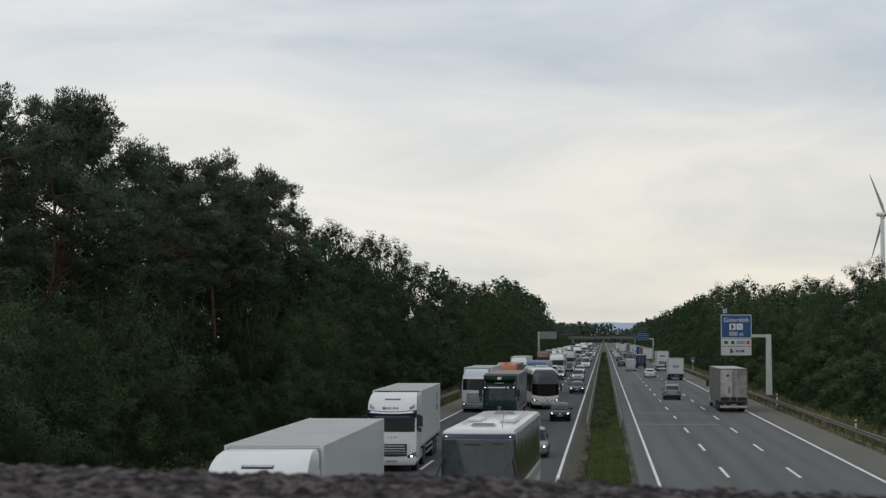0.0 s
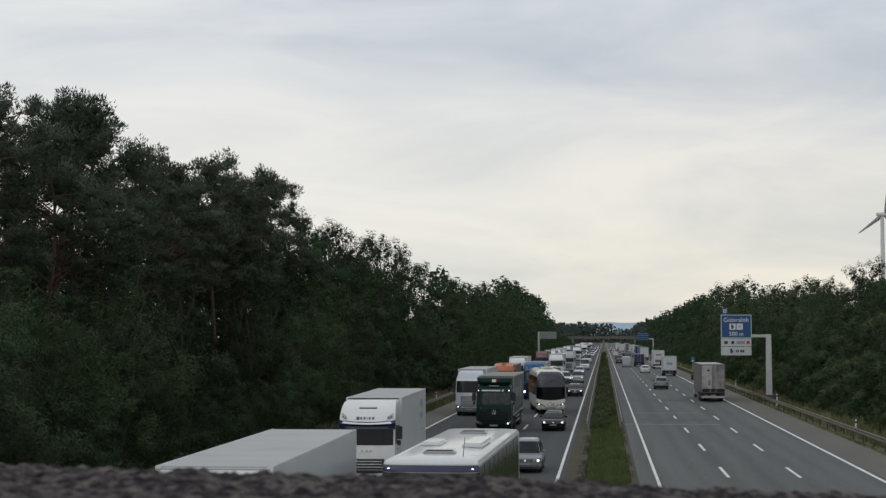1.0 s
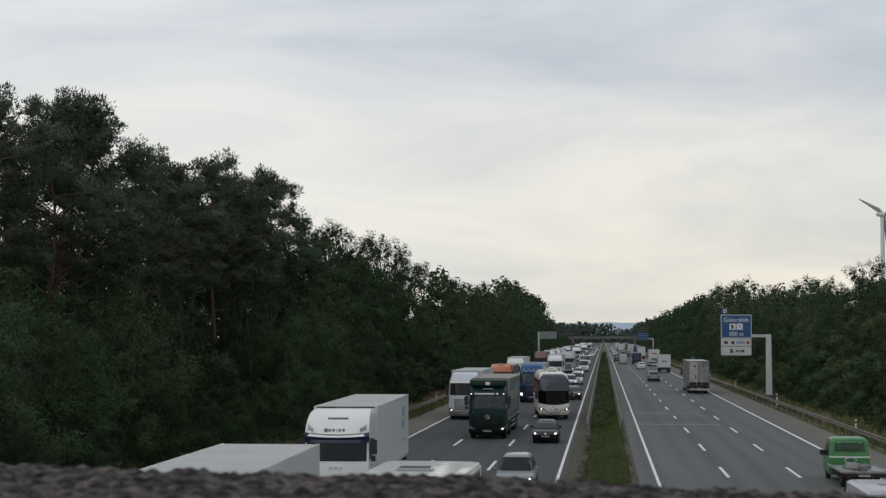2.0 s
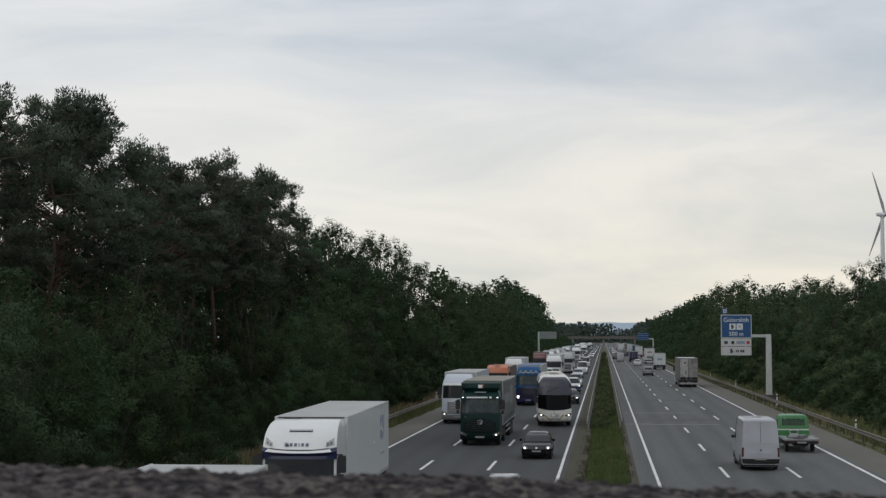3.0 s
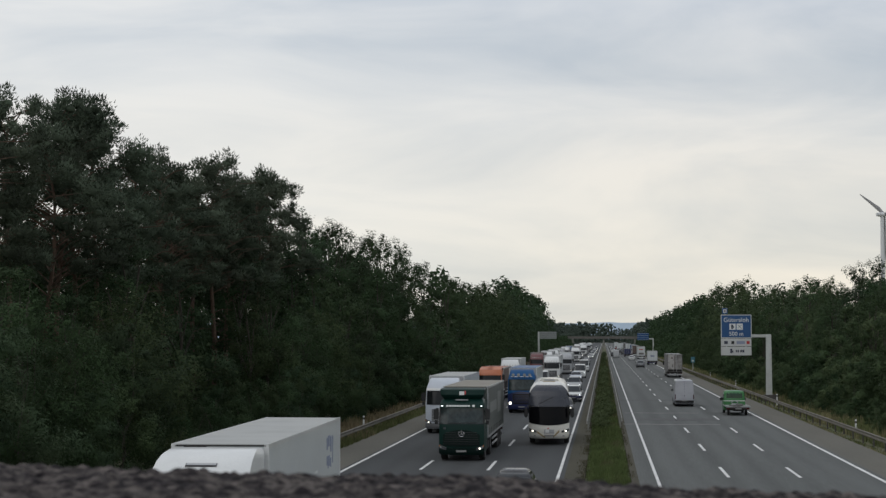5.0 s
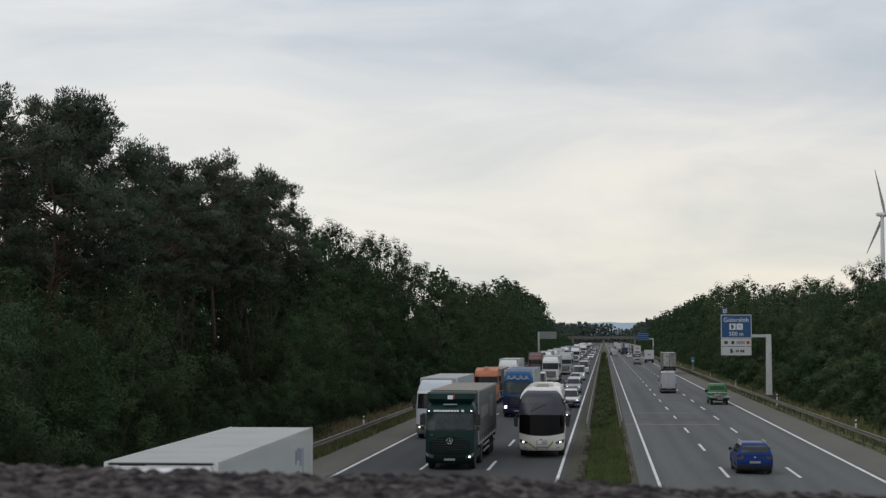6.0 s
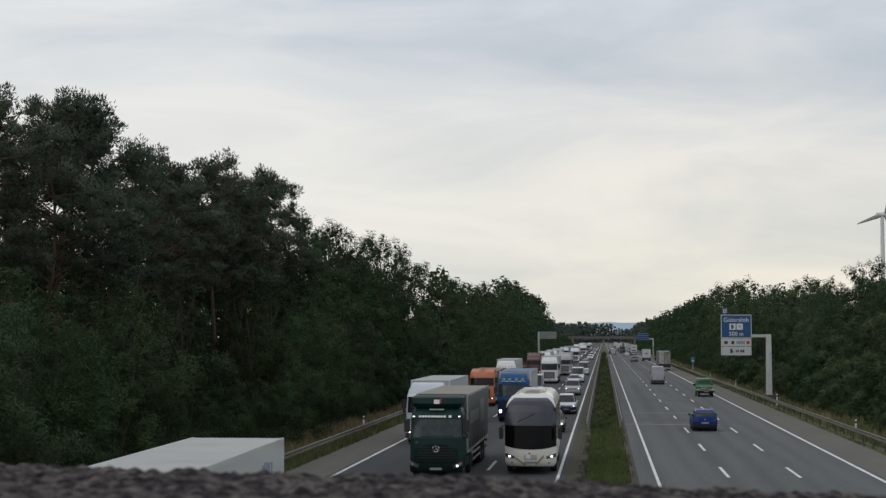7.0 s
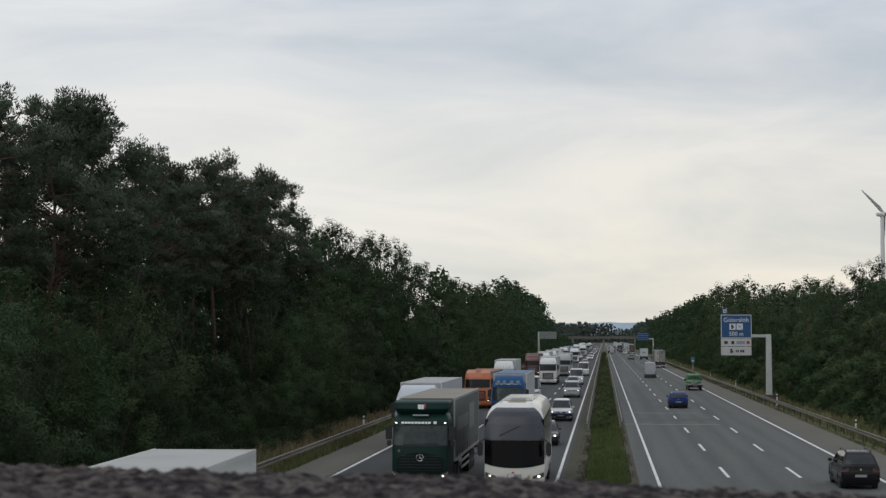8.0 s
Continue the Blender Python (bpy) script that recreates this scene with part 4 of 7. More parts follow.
def woods():
    rng = np.random.default_rng(11)
    near = {
        "pine_a": pine(1, 20.0, 4.8, 19000, 0.142), "pine_b": pine(2, 20.0, 4.4, 19000, 0.142), "pine_c": pine(3, 20.0, 5.0, 19000, 0.142),
        "leaf_a": broadleaf(21, 13.0, 4.4, 10000, 0.18, 0.05, LEAF_DARK), "leaf_b": broadleaf(22, 14.5, 4.4, 12000, 0.19, 0.08, LEAF, core=0.2),
        "leaf_c": broadleaf(23, 11.0, 3.8, 12000, 0.135, 0.04, LEAF_MID), "leaf_d": broadleaf(24, 15.5, 4.8, 13000, 0.19, 0.08, LEAF_DARK, core=0.2),
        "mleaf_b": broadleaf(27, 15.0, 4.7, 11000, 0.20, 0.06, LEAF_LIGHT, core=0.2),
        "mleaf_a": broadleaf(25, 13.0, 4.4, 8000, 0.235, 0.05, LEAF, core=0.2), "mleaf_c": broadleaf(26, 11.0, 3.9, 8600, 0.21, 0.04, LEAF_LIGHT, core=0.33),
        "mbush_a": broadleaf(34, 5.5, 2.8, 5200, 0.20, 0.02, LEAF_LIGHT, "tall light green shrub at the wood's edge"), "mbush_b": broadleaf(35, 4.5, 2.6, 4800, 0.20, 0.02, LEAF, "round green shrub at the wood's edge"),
        "bush_a": broadleaf(31, 5.5, 2.6, 8600, 0.115, 0.02, LEAF_MID, "tall green shrub at the wood's edge"),
        "bush_b": broadleaf(32, 4.2, 2.4, 7600, 0.112, 0.02, LEAF, "round green shrub at the wood's edge"),
        "bush_c": broadleaf(33, 7.0, 2.9, 10000, 0.118, 0.02, LEAF_DARK, "tall green shrub at the wood's edge"),
    }
    near["bush_d"] = broadleaf(36, 7.4, 3.6, 13500, 0.12, 0.02, LEAF_MID, "tall dense green shrub at the wood's edge")
    mid = {
        "leaf_e": broadleaf(41, 17.0, 5.0, 4200, 0.33, 0.05, LEAF, core=0.25), "leaf_f": broadleaf(42, 17.0, 5.2, 4200, 0.33, 0.05, LEAF_DARK, core=0.25),
        "leaf_g": broadleaf(43, 17.0, 5.4, 4200, 0.33, 0.04, LEAF_LIGHT, core=0.25),
        "leaf_h": broadleaf(45, 9.0, 4.0, 2800, 0.31, 0.02, LEAF, "bushy young tree at the wood's edge"),
    }
    far = {"far_a": broadleaf(51, 17.0, 5.4, 650, 0.98, 0.03, LEAF, core=0), "far_b": broadleaf(52, 17.0, 5.8, 650, 0.92, 0.03, LEAF_DARK, core=0), "far_d": broadleaf(54, 17.0, 6.0, 1150, 0.62, 0.03, LEAF_HAZE, core=0.6), "far_c": broadleaf(53, 8.0, 4.4, 520, 0.72, 0.02, LEAF, core=0)}
    height = {"pine_a": 20.0, "pine_b": 20.0, "pine_c": 20.0, "leaf_a": 13.0, "leaf_b": 14.5, "leaf_c": 11.0, "leaf_d": 15.5, "leaf_e": 17.0, "leaf_f": 17.0, "leaf_g": 17.0, "far_a": 17.0, "far_b": 17.0}
    spots, distant = [], []

    def put(m, x, y, size=1.0, tall=None):
        size = tall / height[m] if tall else size
        y *= 1.10 if x < 0 else 1.05
        (distant if m.startswith("far") else spots).append((str(m), x, y, rng.uniform(0, 360), size))

    def row(names, x, spread, ys, step, lo, hi):
        for y in np.arange(ys[0], ys[1], step):
            put(rng.choice(names), x + rng.uniform(-spread, spread), y + rng.uniform(-0.25, 0.25) * step, rng.uniform(lo, hi))

    # skyline pines and tall broadleaf trees of the left wood
    for m, x, y, h in (("pine_a", -31.0, 71.5, 18.8), ("pine_b", -30.5, 75.5, 19.4), ("pine_c", -31.0, 78.5, 20.3), ("pine_a", -31.5, 82.5, 20.9), ("pine_c", -31.4, 85.2, 21.0), ("pine_b", -31.0, 91.0, 19.5), ("pine_c", -31.0, 97.5, 20.3),
                       ("pine_b", -32.0, 103.6, 20.2), ("pine_a", -31.0, 110.8, 20.9), ("pine_c", -31.5, 117.0, 20.8), ("pine_b", -30.8, 123.7, 20.9), ("pine_a", -31.2, 129.5, 21.8), ("pine_a", -31.9, 108.6, 20.7), ("pine_c", -37, 118, 19.8),
                       ("pine_b", -30.0, 64, 18.0), ("pine_c", -33.0, 68, 18.4), ("pine_b", -34.5, 112, 19.6), ("pine_c", -34.0, 105.5, 19.8), ("pine_c", -34.5, 124, 19.6), ("pine_a", -34.0, 131, 19.8)):
        put(m, x, y, tall=h)
    for m, x, y, h in (("leaf_d", -31, 144, 18.8), ("leaf_b", -31, 151, 19.2), ("leaf_d", -31, 158, 20.0), ("leaf_b", -31, 166, 20.2), ("leaf_b", -30.5, 176, 19.2), ("leaf_d", -31, 186, 19.8), ("leaf_b", -31, 197, 20.6), ("leaf_d", -31, 208, 21.0), ("leaf_d", -31, 219, 20.6), ("leaf_b", -29, 230, 19.6), ("leaf_b", -28, 241, 18.5),
                       ("leaf_e", -28, 253, 17.6), ("leaf_f", -28, 267, 17.7), ("leaf_e", -28, 282, 17.8), ("leaf_f", -28, 298, 18.2), ("leaf_g", -28, 315, 18.4)):
        put(m, x, y, tall=h)
    row(["bush_a", "bush_b", "bush_c"], -21.6, 1.2, (46, 74), 4.0, 0.6, 1.25)
    row(["bush_b"], -21.4, 0.8, (74, 90), 3.8, 0.72, 0.95)
    row(["bush_b"], -25.2, 0.8, (86, 103), 4.0, 0.8, 0.95)
    row(["bush_a", "bush_b", "bush_c"], -21.6, 1.2, (91, 130), 4.2, 0.6, 1.25)
    row(["mbush_b"], -21.4, 0.8, (130, 182), 4.4, 0.8, 1.15)
    row(["leaf_c", "bush_d", "leaf_c", "leaf_c"], -25.6, 1.4, (50, 78), 6.0, 0.8, 1.02)
    row(["leaf_c", "leaf_a", "leaf_c"], -25.6, 1.6, (104, 130), 5.2, 0.65, 1.02)
    row(["mleaf_a", "leaf_b"], -25.8, 1.1, (131, 190), 5.6, 0.8, 1.0)
    row(["bush_d", "bush_d", "bush_c"], -23.6, 0.9, (48, 73), 3.6, 0.95, 1.25)
    row(["bush_d", "bush_c"], -23.8, 0.9, (104, 130), 4.4, 0.95, 1.3)
    row(["leaf_a", "leaf_c"], -29.0, 1.0, (52, 97), 11.0, 0.8, 1.0)
    row(["mleaf_a", "leaf_b"], -29.0, 1.0, (115, 190), 7.5, 0.85, 1.05)
    row(["leaf_e", "leaf_f"], -39, 2.0, (62, 84), 8.0, 0.72, 0.86)
    row(["leaf_e", "leaf_f"], -39, 2.0, (82, 114), 5.0, 0.69, 0.76)
    row(["leaf_e", "leaf_f"], -39, 2.0, (112, 240), 12.0, 0.72, 0.86)
    row(["leaf_f", "leaf_e"], -36.5, 1.0, (116, 172), 5.5, 1.04, 1.13)
    row(["leaf_f", "leaf_e"], -36.5, 1.0, (172, 225), 6.0, 1.10, 1.18)
    row(["leaf_h"], -34.0, 1.5, (60, 112), 3.6, 1.25, 1.42)
    row(["leaf_f"], -46.0, 1.5, (96, 126), 3.2, 0.78, 0.90)
    row(["leaf_h"], -22.5, 1.0, (182, 400), 7.5, 0.7, 1.05)
    row(["leaf_h", "leaf_e"], -25.5, 1.0, (190, 400), 10.0, 0.8, 1.0)
    row(["leaf_e", "leaf_f", "leaf_g"], -28, 1.8, (325, 420), 11.0, 1.02, 1.22)
    row(["far_a", "far_b"], -31.5, 2.0, (420, 725), 10.0, 1.3, 1.6)
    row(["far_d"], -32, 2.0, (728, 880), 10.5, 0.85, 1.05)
    row(["far_a", "far_b"], -38, 3.0, (300, 690), 15.0, 1.1, 1.35)
    row(["far_c"], -22, 1.0, (400, 860), 10.0, 0.8, 1.1)
    # right wood
    for m, x, y, h in (("leaf_d", 32.0, 177, 15.6), ("leaf_b", 32.5, 168, 14.9), ("leaf_d", 31.5, 188, 15.6)):
        put(m, x, y, tall=h)
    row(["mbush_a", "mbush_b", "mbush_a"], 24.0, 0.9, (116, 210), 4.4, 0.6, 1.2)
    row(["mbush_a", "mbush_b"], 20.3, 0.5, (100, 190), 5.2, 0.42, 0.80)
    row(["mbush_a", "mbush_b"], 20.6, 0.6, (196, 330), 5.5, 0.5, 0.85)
    row(["leaf_h"], 23.0, 1.0, (205, 420), 8.0, 0.6, 1.0)
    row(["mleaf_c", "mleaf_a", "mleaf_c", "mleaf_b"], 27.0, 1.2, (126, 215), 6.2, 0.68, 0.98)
    row(["leaf_h", "leaf_e"], 27.0, 1.2, (215, 330), 9.0, 0.7, 0.85)
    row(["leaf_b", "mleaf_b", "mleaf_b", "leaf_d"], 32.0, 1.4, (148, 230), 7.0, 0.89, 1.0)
    row(["leaf_e", "leaf_f", "leaf_g"], 32.0, 1.5, (230, 330), 8.0, 0.90, 0.98)
    row(["leaf_e", "leaf_f", "leaf_g"], 39.0, 2.0, (190, 330), 14.0, 0.82, 0.92)
    row(["leaf_f", "leaf_e"], 36.0, 0.8, (170, 300), 6.0, 0.80, 0.86)
    row(["leaf_e", "leaf_f", "leaf_g"], 31.0, 1.8, (340, 420), 8.5, 1.15, 1.22)
    row(["far_a", "far_b"], 30.0, 2.0, (420, 700), 9.5, 1.05, 1.18)
    row(["far_a", "far_b"], 30.0, 2.5, (700, 900), 13.0, 0.98, 1.12)
    row(["far_a", "far_b"], 38.0, 2.5, (330, 900), 15.0, 1.05, 1.2)
    row(["far_c"], 23.5, 1.0, (420, 960), 10.0, 0.8, 1.1)
    # belts beyond the far bridge, their leaves tinted with painted haze
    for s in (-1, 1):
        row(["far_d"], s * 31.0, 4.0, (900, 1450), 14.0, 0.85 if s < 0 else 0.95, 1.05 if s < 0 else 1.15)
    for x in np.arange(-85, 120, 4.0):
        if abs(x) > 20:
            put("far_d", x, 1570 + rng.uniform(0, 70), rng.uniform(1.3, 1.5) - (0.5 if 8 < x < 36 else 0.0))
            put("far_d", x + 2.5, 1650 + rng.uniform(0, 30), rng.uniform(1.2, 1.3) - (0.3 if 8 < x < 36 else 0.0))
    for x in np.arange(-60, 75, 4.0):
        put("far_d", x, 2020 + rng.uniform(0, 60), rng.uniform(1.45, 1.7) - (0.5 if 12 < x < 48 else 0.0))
    spots.sort(key=lambda q: q[2])
    leafy = [q for q in spots if not q[0].startswith("pine")]
    plant({**near, **mid}, [q for q in spots if q[0].startswith("pine")] + leafy[:296])
    joined({**near, **mid}, leafy[296:], "middle_woods", "dense green trees and shrubs along the motorway")
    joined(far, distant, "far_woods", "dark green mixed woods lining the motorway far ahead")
    for o in list(far.values()):
        for c in (*o.children_recursive, o):
            bpy.data.objects.remove(c)


woods()
low_green()


# ---- hills on the horizon ----
def hills():
    rng = np.random.default_rng(2)
    bm = bmesh.new()
    xs = np.linspace(-1500, 2600, 120)
    for x0, x1 in zip(xs, xs[1:]):
        z = [50 + 6 * noise.noise(Vector((x * 0.002, 0.3, 0))) + 3 * noise.noise(Vector((x * 0.02, 1.3, 0))) for x in (x0, x1)]
        q = [bm.verts.new(p) for p in ((x0, 4300, -2), (x1, 4300, -2), (x1, 4500, z[1]), (x0, 4500, z[0]))]
        r = [bm.verts.new((x1, 4790, -2)), bm.verts.new((x0, 4790, -2))]
        bm.faces.new(q)
        bm.faces.new((q[3], q[2], r[0], r[1]))
    tagged(mesh_ob("backdrop_hills", bm, HILL), "pale blue hazy hills on the horizon", "hills", kind="structure")


# the haze over the hills is part of this pale blue base colour
HILL = mat("hazy_blue_hill", (0.34, 0.42, 0.50), 1.0, vary=0.06, scale=0.004, fine=0.05)
hills()
# ---- vehicles: front at y = 0, tail towards +y, wheels on z = 0 ----
DRIVES = []
SPINS = []


def soft_part(name, bm, material, parent, label=""):
    ob = part(name, bm, material, parent, label)
    ob.data.shade_smooth()
    ob.data.set_sharp_from_angle(angle=radians(32))
    return ob


class Hull:
    """A body with horizontal sections: rows of (z, half width, front y, rear y); front and rear bulge by bow and tail."""

    def __init__(self, rows, bow=0.15, tail=0.03):
        self.rows, self.bow, self.tail = rows, bow, tail

    def at(self, z):
        zs = [r[0] for r in self.rows]
        return [float(np.interp(z, zs, [r[k] for r in self.rows])) for k in (1, 2, 3)]

    def front_point(self, u, z, out=0.0):
        w, a, _ = self.at(z)
        return (u * (w + out), a + self.bow * abs(u) ** 4 - out, z)

    def rear_point(self, u, z, out=0.0):
        w, _, b = self.at(z)
        return (u * (w + out), b - self.tail * abs(u) ** 4 + out, z)

    def mesh(self):
        us = [-1, -0.94, -0.8, -0.55, -0.25, 0.25, 0.55, 0.8, 0.94, 1]
        rings = []
        for z, *_ in self.rows:
            rings.append([self.front_point(u, z) for u in us] + [self.rear_point(u, z) for u in reversed(us)])
        return loft(rings)

    def _slab(self, fn, u0, u1, z0, z1, out, nu, nz, deep):
        bm = bmesh.new()
        lay = []
        for o in (out, out - deep):
            lay.append([[bm.verts.new(fn(u0 + (u1 - u0) * i / nu, z0 + (z1 - z0) * j / nz, o)) for i in range(nu + 1)] for j in range(nz + 1)])
        a, b = lay
        for j in range(nz):
            for i in range(nu):
                bm.faces.new((a[j][i], a[j][i + 1], a[j + 1][i + 1], a[j + 1][i]))
        edge = [(0, i) for i in range(nu)] + [(j, nu) for j in range(nz)] + [(nz, i) for i in range(nu, 0, -1)] + [(j, 0) for j in range(nz, 0, -1)]
        for k in range(len(edge)):
            p, q = edge[k], edge[(k + 1) % len(edge)]
            bm.faces.new((a[p[0]][p[1]], b[p[0]][p[1]], b[q[0]][q[1]], a[q[0]][q[1]]))
        return bm

    def front(self, u0, u1, z0, z1, out=0.012, nu=6, nz=3, deep=0.05, crown=0.0):
        """crown: how much narrower the panel gets in a curve towards its top."""
        fn = self.front_point
        if crown:
            fn = lambda u, z, o: self.front_point(u * (1 - crown * ((z - z0) / (z1 - z0)) ** 4), z, o)
        return self._slab(fn, u0, u1, z0, z1, out, nu, nz, deep)

    def shape(self, u0, u1, lo, hi, out=0.012, nu=8, nz=3, deep=0.05, tilt=0.0):
        """A front panel between two edge curves lo(u) and hi(u); tilt: how far its lower edge stands further out."""
        fn = lambda u, k, o: self.front_point(u, lo(u) + (hi(u) - lo(u)) * k, o + tilt * (1 - k))
        return self._slab(fn, u0, u1, 0.0, 1.0, out, nu, nz, deep)

    def rear(self, u0, u1, z0, z1, out=0.012, nu=4, nz=3, deep=0.05):
        return self._slab(self.rear_point, u0, u1, z0, z1, out, nu, nz, deep)

    def side(self, s, y0, y1, z0, z1, out=0.012, ny=3, nz=3, deep=0.05, lean0=0.0, lean1=0.0):
        """lean0, lean1: how far the front and rear edge of the panel lean back at its top."""
        def fn(u, z, o):
            w, _, _ = self.at(z)
            k = (z - z0) / max(0.001, z1 - z0)
            return (s * (w + o), y0 + lean0 * k + (y1 + lean1 * k - y0 - lean0 * k) * u, z)
        return self._slab(fn, 0.0, 1.0, z0, z1, out, ny, nz, deep)


def lathe(profile, n=16):
    """Turn a profile of (x, r) about the x axis."""
    rings = []
    for x, r in profile:
        rings.append([(x, r * math.cos(2 * math.pi * k / n), r * math.sin(2 * math.pi * k / n)) for k in range(n)])
    return loft(rings)


WHEEL_DATA = {}


def wheel(thing, s, x, y, r, w, rim=None, spin=False):
    """A wheel with its tyre and rim on side s (x: outer face)."""
    key = (round(r, 3), round(w, 3), s, rim.name if rim else "")
    if key not in WHEEL_DATA:
        t = lathe([(0, 0.55 * r), (0, 0.93 * r), (-s * 0.12 * w, r), (-s * 0.88 * w, r), (-s * w, 0.93 * r), (-s * w, 0.4 * r)])
        bmesh.ops.recalc_face_normals(t, faces=t.faces)
        me = bpy.data.meshes.new("tyre")
        t.to_mesh(me)
        t.free()
        me.materials.append(RUBBER)
        c = lathe([(-s * 0.04, 0.60 * r), (-s * 0.01, 0.57 * r), (-s * 0.09, 0.46 * r), (-s * 0.07, 0.2 * r), (s * 0.01, 0.16 * r), (s * 0.012, 0.02 * r)], 12)
        for k in range(6):
            a = 2 * math.pi * k / 6
            tube(c, (-s * 0.085, 0.36 * r * math.cos(a), 0.36 * r * math.sin(a)), (-s * 0.05, 0.36 * r * math.cos(a), 0.36 * r * math.sin(a)), 0.06 * r, n=4)
        bmesh.ops.recalc_face_normals(c, faces=c.faces)
        mc = bpy.data.meshes.new("rim")
        c.to_mesh(mc)
        c.free()
        mc.materials.append(rim or RIM)
        WHEEL_DATA[key] = (me, mc)
    me, mc = WHEEL_DATA[key]
    tyre = new("wheel", me)
    tyre.parent = thing
    tyre.location = (s * x, y, r)
    c = new("rim", mc)
    c.parent = tyre
    if spin:
        SPINS.append((thing, tyre, r))
    return tyre


def bars(thing, name, hull, z, h, u0, u1, widths, material, rear=False, gap=0.35, label="", out=0.018):
    """Lettering that stays plain bars: a row of small upright bars from u0 to u1."""
    bm = bmesh.new()
    total = sum(widths) + gap * (len(widths) - 1)
    u, k = u0, (u1 - u0) / total
    for wd in widths:
        piece = (hull.rear if rear else hull.front)(u, u + wd * k, z, z + h, out, 1, 1, 0.012)
        me = bpy.data.meshes.new("tmp")
        piece.to_mesh(me)
        piece.free()
        bm.from_mesh(me)
        bpy.data.meshes.remove(me)
        u += (wd + gap) * k
    return part(name, bm, material, thing, label)


def truck_mirrors(thing, w, y, z):
    for s in (-1, 1):
        bm = boxes((s * (w + 0.06) - 0.02, s * (w + 0.06) + 0.24 * s + 0.02, y, y + 0.13, z - 0.45, z + 0.12) if s > 0 else
                   (s * (w + 0.30) - 0.02, s * (w + 0.06) + 0.02, y, y + 0.13, z - 0.45, z + 0.12),
                   (min(s * w, s * (w + 0.22)), max(s * w, s * (w + 0.22)), y + 0.05, y + 0.10, z + 0.12, z + 0.17), bevel=0.02)
        box(bm, min(s * (w + 0.08), s * (w + 0.26)), max(s * (w + 0.08), s * (w + 0.26)), y, y + 0.11, z - 0.72, z - 0.49, 0.02)
        part("mirror", bm, PLASTIC, thing, "black wing mirror")


def articulated_truck(label, cab, visor, grille=PLASTIC, trailer=None, roof=None, style="plain", lit=True, spin=False, length=16.5, tall=4.0, logo=None, screen=None, skirt=None, slat=None, face=None, big_lamps=False, lamps="small", screen_top=2.80, bumper=None):
    """Tractor and box trailer; style sets the cab's face."""
    t = new("articulated_truck")
    tagged(t, label, "truck", "lorries in the queue")
    trailer, roof = trailer or P_TRAILER, roof or P_TRAILER_ROOF
    high = min(3.88, tall - 0.12)
    if style == "brow":      # rounded high roof that swells over the windscreen
        rows = [(0.34, 1.16, 0.10, 2.2), (0.50, 1.23, 0.02, 2.25), (1.05, 1.245, 0.0, 2.25), (1.95, 1.245, 0.05, 2.25), (2.05, 1.245, 0.07, 2.25), (2.82, 1.235, 0.25, 2.25),
                (2.92, 1.24, 0.15, 2.3), (3.05, 1.24, 0.14, 2.35), (3.28, 1.235, 0.27, 2.45), (3.52, 1.22, 0.50, 2.55), (3.70, 1.20, 0.82, 2.68), (3.84, 1.175, 1.25, 2.76), (high + 0.05, 1.12, 1.80, 2.78)]
    elif style == "flat":    # upright face with a sloped roof shield
        rows = [(0.34, 1.16, 0.10, 2.2), (0.50, 1.23, 0.02, 2.25), (1.05, 1.245, 0.0, 2.25), (1.95, 1.245, 0.06, 2.25), (2.05, 1.245, 0.08, 2.25), (2.80, 1.235, 0.22, 2.25),
                (2.95, 1.235, 0.21, 2.25), (3.12, 1.21, 0.30, 2.25), (3.30, 1.15, 0.52, 2.25), (3.42, 1.05, 0.85, 2.2), (3.46, 0.95, 1.1, 2.1)]
    else:
        rows = [(0.34, 1.16, 0.10, 2.2), (0.50, 1.23, 0.02, 2.25), (1.05, 1.245, 0.0, 2.25), (1.95, 1.245, 0.05, 2.25), (2.05, 1.245, 0.07, 2.25), (2.85, 1.23, 0.25, 2.25),
                (3.05, 1.22, 0.30, 2.25), (3.40, 1.15, 0.50, 2.25), (3.70, 1.05, 0.85, 2.2), (high, 1.0, 1.25, 2.1)]
    h = Hull(rows, 0.20)
    soft_part("cab", h.mesh(), cab, t)
    soft_part("windscreen", h.front(-0.93, 0.93, 2.02, {"brow": 2.84, "flat": 2.90}.get(style, screen_top), 0.014, 8, 4), screen or GLASS, t, "dark glass windscreen")
    part("wiper", boxes((-0.75, 0.05, h.at(2.08)[1] - 0.05, h.at(2.08)[1] - 0.03, 2.07, 2.10), (0.1, 0.85, h.at(2.08)[1] - 0.05, h.at(2.08)[1] - 0.03, 2.09, 2.12)), PLASTIC, t)
    for s in (-1, 1):
        soft_part("side_window", h.side(s, 0.42, 1.25, 2.06, 2.74, 0.012, lean0=0.16), GLASS, t, "dark glass side window")
        part("door_handle", boxes((min(s * 1.24, s * 1.27), max(s * 1.24, s * 1.27), 1.20, 1.36, 1.78, 1.83)), PLASTIC, t)
        part("step", boxes((min(s * 1.18, s * 1.262), max(s * 1.18, s * 1.262), 0.28, 0.82, 0.40, 0.50), (min(s * 1.18, s * 1.262), max(s * 1.18, s * 1.262), 0.28, 0.82, 0.72, 0.80), bevel=0.01), PLASTIC, t)
        soft_part("cab_side_fairing", boxes((min(s * 1.10, s * 1.23), max(s * 1.10, s * 1.225), 2.2, 2.70, 0.9, 3.45 if style == "brow" else 3.3), bevel=0.03), cab, t)
